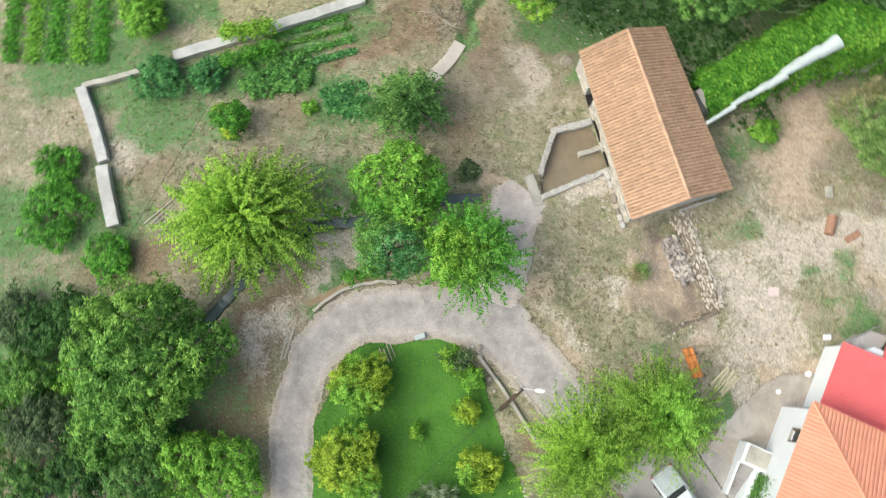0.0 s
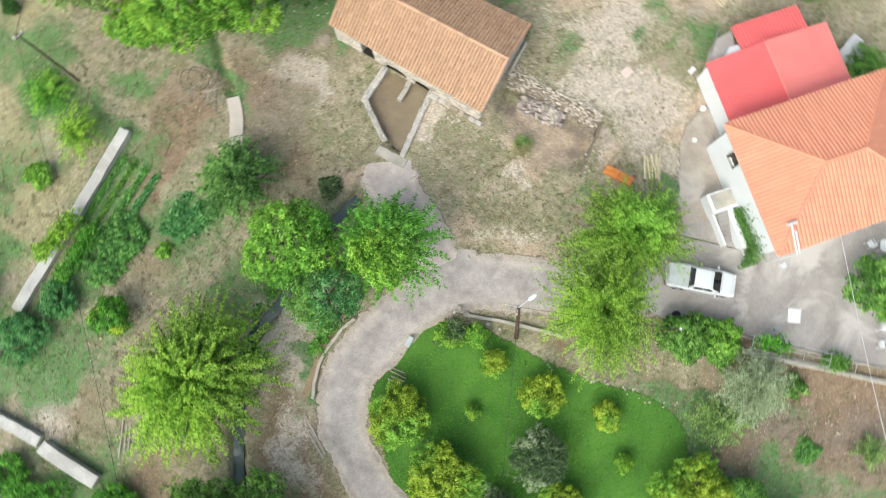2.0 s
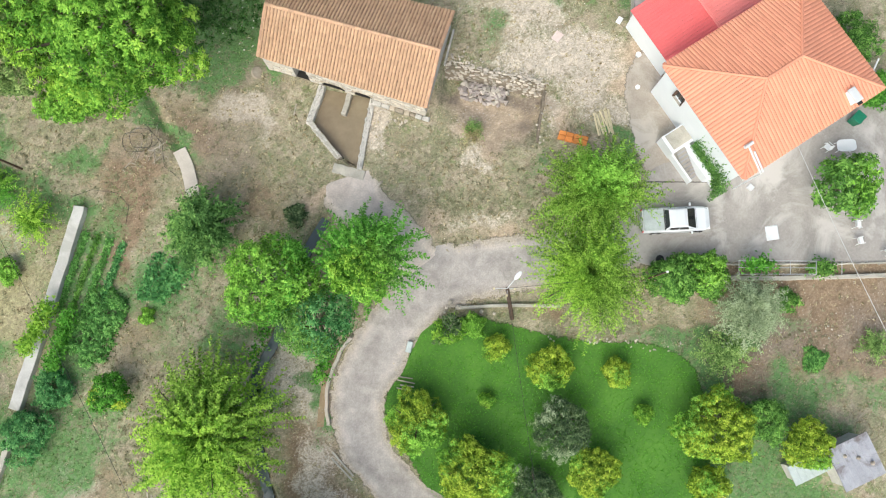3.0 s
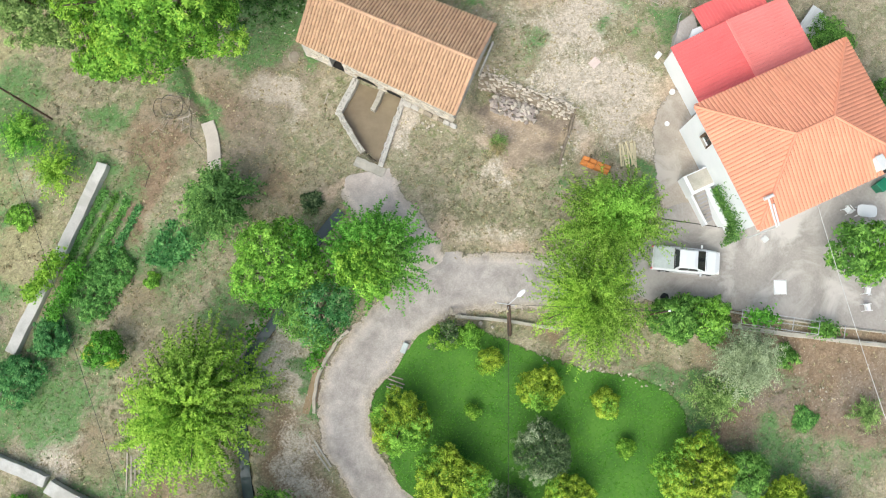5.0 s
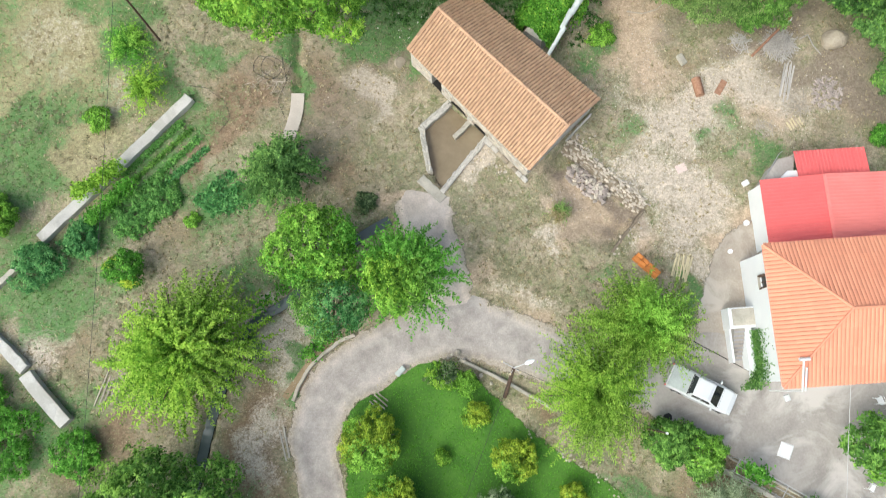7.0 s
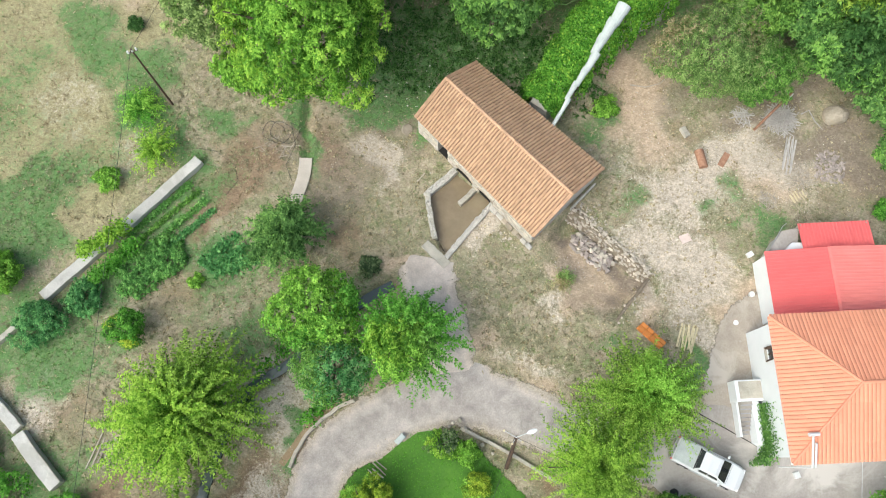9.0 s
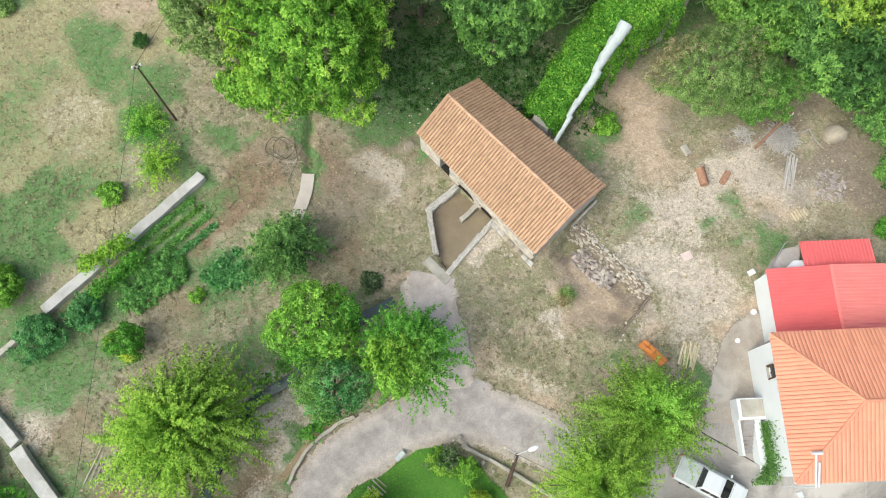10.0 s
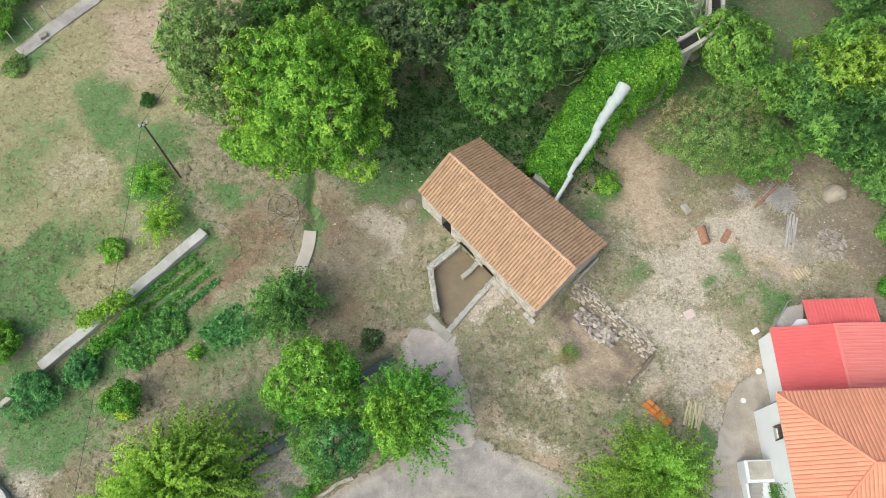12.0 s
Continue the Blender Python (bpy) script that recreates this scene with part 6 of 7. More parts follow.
# ---- pickup ----
def loft(sections, bm=None):
    """Skin over rings of equal length."""
    bm = bm or bmesh.new()
    rings = [[bm.verts.new(p) for p in s] for s in sections]
    for r, q in zip(rings, rings[1:]):
        for k in range(len(r)):
            bm.faces.new((r[k], r[(k + 1) % len(r)], q[(k + 1) % len(r)], q[k]))
    bm.faces.new(rings[0][::-1])
    bm.faces.new(rings[-1])
    bmesh.ops.recalc_face_normals(bm, faces=bm.faces)
    return bm


def build_pickup():
    # x forward, length 5.0
    c = thing("pickup_truck", "white double-cab pickup truck parked in the yard", "car", pose(18.55, .2, .05, 0, 0, -25))
    def ring(x, w, z0, z1, r=.12):
        return [(x, -w, z0), (x, -w, z1 - r), (x, -w + r, z1), (x, w - r, z1), (x, w, z1 - r), (x, w, z0)]
    part("body", loft([ring(-2.48, .84, .45, .92), ring(-2.3, .9, .36, 1.0), ring(-.75, .92, .32, 1.02), ring(.75, .92, .32, 1.04), ring(1.4, .91, .32, 1.06), ring(2.1, .87, .36, 1.0), ring(2.42, .74, .42, .86), ring(2.5, .6, .48, .74)]), CAR_PAINT, c)
    part("cab", loft([ring(-.85, .83, 1.0, 1.05, .04), ring(-.68, .72, 1.0, 1.62), ring(-.2, .7, 1.0, 1.72), ring(.4, .7, 1.0, 1.70), ring(.62, .72, 1.0, 1.6), ring(1.35, .8, 1.0, 1.07, .04)]), CAR_PAINT, c)
    def pane(name, pts, label=""):
        bm = bmesh.new()
        vs = [bm.verts.new(p) for p in pts]
        f = bm.faces.new(vs)
        bm.normal_update()
        g = bmesh.ops.extrude_face_region(bm, geom=[f])
        n = f.normal.copy()
        for v in g["geom"]:
            if isinstance(v, bmesh.types.BMVert):
                v.co += n * .015
        bmesh.ops.recalc_face_normals(bm, faces=bm.faces)
        part(name, bm, DARK_GLASS, c, label)
    pane("windscreen", [(.64, -.64, 1.62), (1.33, -.74, 1.11), (1.33, .74, 1.11), (.64, .64, 1.62)])
    pane("rear_window", [(-.70, .6, 1.58), (-.86, .7, 1.1), (-.86, -.7, 1.1), (-.70, -.6, 1.58)])
    for s in (-1, 1):
        for x0, x1 in ((-.6, .0), (.08, .62)):
            q = [(x0, s * .805, 1.1), (x1 + (.2 if x1 > .5 else 0), s * .805, 1.1), (x1, s * .725, 1.55), (x0, s * .725, 1.55)]
            pane("side_window", q if s < 0 else q[::-1])
        part("side_mirror", box(.14, .26, .2, (.98, s * 1.03, 1.08), bevel=.04), CAR_PAINT, c)
        part("headlight", box(.22, .3, .16, (2.32, s * .66, .72), bevel=.03), WHITE_PLASTIC, c)
        part("tail_light", box(.08, .12, .3, (-2.48, s * .8, .62), bevel=.02), RED_SHEET, c)
        part("sill_trim", box(1.9, .06, .1, (.1, s * .93, .34), bevel=.02), STEEL, c)
        for x in (-1.5, 1.55):
            wh = part("wheel", tube([(x, s * .72, .36), (x, s * .94, .36)], .36, 18), RUBBER, c)
            part("rim", tube([(x, s * .93, .36), (x, s * .955, .36)], .21, 14), STEEL, wh)
            part("wheel_arch", tube([(x, s * .915, .42), (x, s * .93, .42)], .43, 18), DARK, c)
    part("bed_cover", box(1.5, 1.56, .05, (-1.66, 0, 1.0), bevel=.03), PIPE, c, "pale ribbed bed cover")
    for i in range(5):
        part("cover_rib", box(1.44, .05, .02, (-1.66, -.56 + i * .28, 1.045)), PIPE, c)
    part("cab_gap", box(.2, 1.55, .03, (-.88, 0, 1.0)), DARK, c)
    part("bumper_front", box(.2, 1.5, .2, (2.42, 0, .4), bevel=.06), CAR_PAINT, c)
    part("bumper_rear", box(.16, 1.6, .16, (-2.5, 0, .4), bevel=.04), STEEL, c)
    for s in (-.25, .25):
        part("wiper", box(.04, .5, .015, (1.28, s, 1.13)), RUBBER, c)
    part("bonnet_seam", box(.015, 1.4, .012, (1.42, 0, 1.055)), DARK, c)


build_pickup()

# ---- yard ----
def chair_proto():
    t = thing("garden_chair", "white moulded plastic garden chair", "chair", pose(31.45, -.25, .05, 0, 0, 200), "garden chairs in the yard")
    part("seat", box(.46, .44, .04, (0, 0, .42), bevel=.015), WHITE_PLASTIC, t)
    bm = box(.46, .04, .42, bm=None, m=pose(0, .24, .66, -12), bevel=.012)
    part("backrest", bm, WHITE_PLASTIC, t)
    for sx in (-1, 1):
        part("armrest", box(.05, .46, .03, (sx * .25, .02, .64), bevel=.01), WHITE_PLASTIC, t)
        for sy in (-1, 1):
            part("leg", tube([(sx * .22, sy * .2, .43), (sx * .26, sy * .25, 0)], [.03, .02], 6), WHITE_PLASTIC, t)
    return t


_chair = chair_proto()
for x, y, turn in ((30.4, -6.3, 60), (29.9, -7.4, 75), (31.3, -9.0, 100)):
    copy_thing(_chair, pose(x, y, .05, 0, 0, turn))
tb = thing("garden_table", "white plastic garden table on the concrete yard", "table", pose(32.6, -.8, .05, 0, 0, -24))
bm = prism([(math.copysign(abs(math.cos(a)) ** .5, math.cos(a)) * .72, math.copysign(abs(math.sin(a)) ** .5, math.sin(a)) * .46) for a in np.linspace(0, 2 * math.pi, 28, endpoint=False)], .69, .73)
part("tabletop", bm, WHITE_PLASTIC, tb)
for sx in (-1, 1):
    for sy in (-1, 1):
        part("leg", tube([(sx * .5, sy * .3, .69), (sx * .55, sy * .34, 0)], [.035, .025], 6), WHITE_PLASTIC, tb)
bn = thing("green_bin", "dark green plastic bin in the shade of the eave", "bin", pose(34.4, .6, .05, 0, 0, 20))
part("body", loft([[(-.32, -.3, 0), (.32, -.3, 0), (.32, .3, 0), (-.32, .3, 0)], [(-.4, -.37, .95), (.4, -.37, .95), (.4, .37, .95), (-.4, .37, .95)]]), GREEN_PLASTIC, bn)
part("lid", box(.86, .8, .08, (0, 0, .95), bevel=.03), GREEN_PLASTIC, bn)
solid("teal_tarpaulin", box(2.2, 3.2, .35, (33.6, -8.4, .05), -25, bevel=.12), TEAL_CLOTH, "teal tarpaulin over a low stack in the yard", "tarpaulin")
solid("white_sheet", loft([[(24.0, -4.3, .05), (24.9, -4.6, .05), (25.3, -3.6, .05), (24.4, -3.3, .05)], [(24.1, -4.25, .14), (24.85, -4.5, .1), (25.15, -3.65, .16), (24.45, -3.4, .09)]]), WHITE_PLASTIC, "crumpled white plastic sheet on the concrete", "sheet")
solid("white_block", box(.4, .45, .3, (24.9, -.25, .05), 20, bevel=.03), WHITE_PAINT, "white painted block below the eave", "block")
solid("bucket", tube([(22.6, 12.6, -.1), (22.6, 12.6, .28)], [.17, .22], 12), WHITE_PLASTIC, "small white bucket by the outbuilding", "bucket")
solid("bucket", tube([(21.3, 10.4, -.05), (21.3, 10.4, .22)], [.15, .19], 12), WHITE_PLASTIC, "white bucket standing on bare ground", "bucket")
solid("plastic_crate", box(.5, .4, .35, (22.7, 15.7, -.1), 30, bevel=.03), WHITE_PLASTIC, "white crate beside the red-roofed outbuilding", "crate")
solid("black_pot", tube([(16.2, -1.8, .0), (16.2, -1.8, .5)], [.2, .3], 14), RUBBER, "round black pot at the yard's edge", "pot")
solid("tub", tube([(29.6, -3.6, .0), (29.6, -3.6, .3)], [.32, .27], 14), DARK_WOOD, "dark brown tub under the yard tree", "tub")
rail = solid("yard_groove", strip([(18.3, 3.7), (22.3, 1.6)], .06, .05, .075), DARK, "dark drain slot across the concrete", "drain")
# frame over the planting strip
pg = thing("pergola_frame", "pale metal pergola frame over a planting strip", "pergola")
for s in np.linspace(0, 1, 7):
    a, b = Vector((20.7, -4.45, 0)).lerp(Vector((30.4, -9.6, 0)), s), Vector((20.2, -5.3, 0)).lerp(Vector((29.9, -10.4, 0)), s)
    if int(s * 6 + .5) in (0, 2, 3, 4, 6):
        part("cross_bar", tube([a + Vector((0, 0, 1.9)), b + Vector((0, 0, 1.9))], .03, 6), STEEL, pg)
    for p in (a, b):
        part("post", tube([p + Vector((0, 0, -.2)), p + Vector((0, 0, 1.9))], .03, 6), STEEL, pg)
for a, b in (((20.7, -4.45), (25.6, -7.05)), ((20.2, -5.3), (25.1, -7.85)), ((20.45, -4.9), (25.3, -7.45))):
    part("rail", tube([(*a, 1.9), (*b, 1.9)], .03, 6), STEEL, pg)

for x, y in ((-39.7, 38.7), (-38.5, 40.1), (-37.3, 41.5)):
    solid("fence_post", tube([(x, y, -.3), (x, y, 1.6)], .05, 6), WHITE_PAINT, "thin white fence post beside the concrete path", "post", group="posts by the path")
solid("wood_crate", box(.7, .5, .3, (-37.3, 39.4, .03), 40, bevel=.02), GREY_WOOD, "small wooden crate on the concrete path", "crate")

# shed by the field
sh = thing("field_shed", "small block shed with a stained grey sheet roof", "shed", pose(20.7, -20.15, 0, 0, 0, -3))
part("wall", box(2.7, 2.6, 2.1, (0, 0, -.2)), MASONRY, sh)
part("roof", sheet_roof(1.55, 3.1, pose(0, -1.55, 2.0) @ pose(0, 0, 0, 4), .42), SHEET, sh)
part("side_roof", sheet_roof(1.45, 1.4, pose(-2.95, .15, 1.75) @ pose(0, 0, 0, 3), .42), PIPE, sh, "paler grey sheet")
part("side_wall", box(2.6, 1.1, 1.85, (-2.8, .85, -.2)), MASONRY, sh)
for i, (x, y) in enumerate(((.2, .2), (.9, -.5), (-.6, .7))):
    part("weight_stone", STONES[i % 8], None, sh, m=pose(x, y, 2.15, 0, 0, i * 40) @ Matrix.Diagonal((.34, .3, .24, 1)))

# ---- debris ground beside the mill ----
def boulder_bm():
    """A boulder with broad worn faces: the inside of many planes, rounded a little."""
    rng = random.Random(12)
    cuts = []
    for i in range(13):
        a, z = rng.uniform(0, 2 * math.pi), rng.uniform(-.2, 1)
        r = math.sqrt(1 - z * z)
        cuts.append((Vector((r * math.cos(a), r * math.sin(a), z)), rng.uniform(.78, 1.0)))
    bm = bmesh.new()
    bmesh.ops.create_icosphere(bm, subdivisions=4, radius=1)
    for v in bm.verts:
        d = v.co.normalized()
        q = sum(max(n.dot(d), 0) ** 14 / h ** 14 for n, h in cuts) ** (1 / 14)
        p = d / max(q, .95) * (1 + .04 * noise.noise(d * 3) + .02 * noise.noise(d * 8))
        v.co = Vector((p.x * .9, p.y * .85, max(p.z, -.35) * 1.1 + .35))
    return bm


def plank_pile(name, label, x, y, turn, count, length, spread, seed, material=GREY_WOOD, tilt=4, base=-.08):
    rng = random.Random(seed)
    t = thing(name, label, "planks", pose(x, y, base, 0, 0, turn))
    for i in range(count):
        part("plank", box(length * rng.uniform(.8, 1.1), rng.uniform(.07, .14), .05, (rng.uniform(-.15, .15), (i / max(count - 1, 1) - .5) * spread, .03 + .04 * (i % 2)), rng.uniform(-tilt, tilt)), material, t)
    return t


plank_pile("plank_pile", "weathered grey planks lying in a row", 26.35, 24.0, 78, 6, 3.3, .7, 1, BLEACHED)
plank_pile("cane_pile", "pale straw-coloured canes lying by the willow", 17.7, 9.2, 80, 9, 1.9, 1.1, 2, STRAW_CANE, tilt=9)
plank_pile("pallet_boards", "broken pale pallet boards on the ground", 26.8, 20.6, 118, 5, .75, 1.0, 3, STRAW_CANE, tilt=6)
plank_pile("pallet_boards", "small wooden pallet beside the lawn", -4.45, -1.2, -38, 4, 1.25, .85, 4, tilt=3, base=.02)
plank_pile("metal_bars", "pair of grey metal bars lying on bare soil", -11.1, -4.35, -75, 2, 2.2, .3, 5, CONCRETE, 2)
plank_pile("garden_canes", "thin canes lying by the garden", -24.2, -.9, 70, 4, 2.6, .9, 6, tilt=6)
plank_pile("wood_plank", "short pale plank by the pond", -2.6, 20.9, 55, 1, 1.0, .1, 7)
plank_pile("wood_plank", "loose plank behind the outbuilding", 31.6, 18.4, 110, 1, 1.6, .1, 8)


def twig_heap(name, label, x, y, r, count, material, seed, length=.8, height=.5):
    rng = random.Random(seed)
    t = thing(name, label, "wood heap", pose(x, y, -.08))
    bm = bmesh.new()
    for i in range(count):
        a, d = rng.uniform(0, 6.28), r * rng.random() ** .6
        p = Vector((math.cos(a) * d, math.sin(a) * d, height * (1 - d / r) * rng.random() + .03))
        b = rng.uniform(0, 6.28)
        e = Vector((math.cos(b), math.sin(b), rng.uniform(-.1, .25))) * length * rng.uniform(.3, .6)
        e.z = max(e.z, -p.z + .02)
        tube([p - Vector((e.x, e.y, min(e.z, p.z - .02))), p + e], [rng.uniform(.02, .05), .012], 4, bm)
    tagged(part("brushwood", bm, material, t), kind="stuff")


twig_heap("firewood_heap", "heap of bleached grey branches", 25.9, 27.0, 1.15, 330, BLEACHED, 1, 1.2, .8)
twig_heap("firewood_heap", "small heap of bleached sticks and stones", 22.9, 27.2, .8, 70, BLEACHED, 7, .9, .3)
solid("fallen_branch", tube([(27.6, 27.6, .0), (28.2, 27.9, .12), (28.6, 27.0, .08), (29.2, 26.3, .02)], [.06, .06, .05, .03], 6), BLEACHED, "bleached forked branch beside the boulder", "branch")
twig_heap("brushwood_heap", "low scatter of grey brushwood", 27.2, 22.0, 1.0, 80, GREY_WOOD, 2, 1.0, .15)
twig_heap("brushwood_heap", "thin scatter of brushwood on bare ground", 24.3, 20.2, .8, 36, GREY_WOOD, 3, .9, .1)
twig_heap("brushwood_heap", "thin scatter of twigs under the walnut", -14.0, 23.5, 1.6, 34, GREY_WOOD, 4, 1.0, .08)
st = thing("stone_heap", "round heap of pinkish grey field stones", "stones")
_rng = random.Random(9)
for i in range(190):
    a, d = _rng.uniform(0, 6.28), 1.4 * _rng.random() ** .6
    size = _rng.uniform(.22, .42)
    put_stone(st, 29.5 + math.cos(a) * d, 23.1 + math.sin(a) * d, -.1 + .35 * (1 - d / 1.4), size, size * .7, size * .4, _rng.uniform(0, 180), _rng, kinds=PINK_CHUNKS)
solid("boulder", boulder_bm(), BOULDER, "large brown angular boulder at the wood's edge", "boulder", pose(30.2, 27.5, -.15, 0, 0, 30) @ Matrix.Diagonal((1.02, 1.02, 1.0, 1)))
sp = thing("roofing_sheets", "stack of white corrugated sheets leaning behind the outbuilding", "sheets", pose(34.6, 13.8, .6, 0, 0, -55))
for i in range(3):
    part("sheet", sheet_roof(.45, 2.6 - .3 * i, pose(-.5 + i * .5, -1.3, .1 + .06 * i) @ pose(0, 0, 0, 3), .15), WHITE_PAINT, sp)
part("trestle", box(1.6, 1.8, .75, (0, 0, -.65)), GREY_WOOD, sp)
solid("rusty_post", tube([(23.7, 26.0, .1), (26.6, 29.0, .9)], [.11, .1], 8), RUST, "long rusty iron beam propped on the branches", "beam")
solid("rusty_drum", tube([(19.2, 24.0, -.1), (19.5, 22.6, -.05)], [.36, .34], 14), RUST, "rusty half-buried drum on the gravel", "drum", m=pose(0, 0, .3))
solid("rusty_sheet", box(.5, 1.3, .06, (21.2, 23.4, -.02), -30, bevel=.02), RUST, "rusty bent metal sheet on the gravel", "sheet")
solid("board", box(.8, .65, .06, (17.9, 16.8, -.03), 25, bevel=.01), CARDBOARD, "pinkish square board lying on gravel", "board")
solid("grey_block", box(.9, .5, .35, (18.2, 25.6, -.1), -60, bevel=.05), CONCRETE, "grey concrete block by the tamarisk", "block")
solid("white_canister", tube([(26.7, 29.1, -.1), (26.7, 29.1, .5)], [.2, .2], 12), WHITE_PLASTIC, "white plastic canister by the bushes", "canister")
solid("millstone", tube([(-3.9, 24.9, -.1), (-3.75, 24.8, .15)], [.45, .45], 20), STONE, "old round millstone leaning at the mill's corner", "millstone")
solid("fallen_branch", tube([(14.0, 29.6, .0), (15.2, 29.4, .1), (16.4, 29.8, .05), (17.2, 30.6, .1)], [.06, .05, .04, .02], 6), GREY_WOOD, "bleached fallen branch on bare soil", "branch")
bk = thing("brick_stack", "stack of orange hollow bricks beside the willow", "bricks", pose(14.9, 9.05, -.05, 0, 0, -42))
for i in range(4):
    for j in range(2):
        for k in range(2):
            part("brick", box(.52, .3, .24, (i * .56 - .85 + .03 * j, j * .33, k * .25), _rng.uniform(-3, 3), bevel=.02), ORANGE_BRICK, bk)
hs = thing("water_hose", "black water hose lying in loops", "hose")
line = [(-14.6 + 1.0 * math.cos(a) + .1 * a, 24.2 + .9 * math.sin(a) + .12 * math.cos(3 * a), .0 + .01 * a) for a in np.linspace(0, 14, 60)] + [(-12.6, 23.2, .0), (-13.2, 21.5, -.02), (-12.6, 20.2, -.02)]
part("hose", tube(line, .018, 5), BLACK_HOSE, hs)
solid("water_hose", tube([(-20.3, 22.6, .0), (-18.8, 22.4, -.02), (-17.2, 21.3, -.02), (-16.8, 20.0, -.02), (-17.6, 18.8, -.02)], .016, 5), BLACK_HOSE, "black hose across the garden soil", "hose")
solid("meter_box", box(.8, .4, .5, (-3.0, 1.0, -.05), 48, bevel=.03), PIPE, "grey metal box at the lawn's corner", "box")
for x, y, r in ((1.16, 2.5, .22), (1.5, 1.9, .24), (2.85, .85, .18), (.7, 2.3, .14), (.45, 2.05, .12), (3.6, .3, .14)):
    solid("lane_stone", stone_bm(random.Random(int(x * 10)), 2 * r, 2 * r, 2 * r), STONE_PALE, "pale round stone at the lane's edge", "stone", pose(x, y, -.05))

# ---- garden rows ----
def plant_row(name, label, a, b, width, high, count, material, seed, leaf=.18, group=""):
    """A row of low plants, as one bed."""
    rng = np.random.default_rng(seed)
    a, b = np.array(a), np.array(b)
    s = rng.random(count)
    # plants stand in clumps along the row
    n = max(int(np.linalg.norm(b - a) / .45), 2)
    k = (np.floor(s * n) + .5) / n
    d = (b - a) / np.linalg.norm(b - a)
    p = a + (b - a) * k[:, None] + d * (rng.normal(scale=.16, size=count))[:, None] + np.array([-d[1], d[0]]) * (rng.normal(scale=width / 3, size=count))[:, None]
    size = .6 + .4 * np.sin(k * 91)
    pos = np.stack([p[:, 0], p[:, 1], -.02 + high * size * rng.uniform(.15, 1, count)], 1)
    V = leaf_cards(pos, rng.normal(size=(count, 3)) * .5 + np.array([0, 0, 1]), leaf, rng, .65)
    t = thing(name, label, "plants", group=group)
    tagged(part("foliage", mesh_np("foliage", V, np.arange(len(V)).reshape(-1, 3)), material, t), kind="stuff")


for i, (dx, mat, w, hh) in enumerate(((0, L_GARDEN, .4, .35), (.9, L_MID, .3, .3), (1.9, L_GARDEN, .45, .4), (2.9, L_BLUE, .4, .35))):
    # rows run along the garden wall
    ox, oy = dx * .72, -dx * .69
    plant_row("vegetable_row", "row of green vegetables along the garden wall", (-20.4 + ox, 19.6 + oy), (-24.6 + ox, 15.2 + oy), w, hh, 1100, mat, 300 + i, group="vegetable rows")
for i in range(3):
    plant_row("cabbage_row", "row of broad blue-green leaf vegetables", (-16.2 + i * .8, 15.6 - i * .9), (-18.9 + i * .6, 13.2 - i * .3), .7, .3, 420, L_BLUE, 320 + i, .3, group="cabbage rows")
for i in range(5):
    # vines of the far plot, in parallel rows
    ox, oy = i * 1.72 * .87 - .4, i * 1.72 * .5 - .2
    plant_row("vine_row", "row of low green plants in brown soil", (-40.5 + ox, 3.6 + oy), (-46.0 + ox, 13.2 + oy), 1.1, .5, 2600, L_BRIGHT if i % 2 else L_VINE, 340 + i, .2, group="rows of the far plot")


def climber(name, label, a, b, high, count, material, seed):
    rng = np.random.default_rng(seed)
    s = rng.random(count)
    a, b = np.array(a), np.array(b)
    p = a + (b - a) * s[:, None]
    pos = np.concatenate([p + rng.normal(scale=.3, size=(count, 2)), (high + .3 * np.sin(s * 17) + rng.normal(scale=.25, size=count))[:, None]], 1)
    V = leaf_cards(pos, rng.normal(size=(count, 3)) * .5 + np.array([0, 0, 1]), .22, rng, .7)
    t = thing(name, label, "climbing plant")
    tagged(part("foliage", mesh_np("foliage", V, np.arange(len(V)).reshape(-1, 3)), material, t), kind="stuff")
    for q in np.linspace(0, 1, 5):
        c = a + (b - a) * q
        part("stake", tube([(c[0], c[1], -.2), (c[0], c[1], high + .1)], .03, 5), GREY_WOOD, t)


climber("grape_vine", "yellow-green grape vine trained over the garden wall", (-24.4, 15.6), (-27.3, 13.4), 1.4, 1300, L_YELLOW, 401)
climber("bean_row", "beans on stakes beside the garden wall", (-23.6, 14.6), (-26.6, 11.4), .7, 1200, L_VINE, 402)
climber("yard_vine", "young green vine on the pergola frame", (21.0, -5.0), (22.6, -5.8), 1.9, 500, L_VINE, 403)
climber("yard_vine", "green bush growing in the planting strip", (25.6, -7.5), (26.8, -8.1), .6, 600, L_MID, 404)
climber("reed_bed", "green weeds along the stream bank", (-10.2, 8.4), (-13.9, 5.1), .15, 420, L_VINE, 405)
climber("bank_weeds", "green weeds along the lane's stone kerb", (-9.9, 1.9), (-7.9, 3.9), .15, 500, L_VINE, 406)


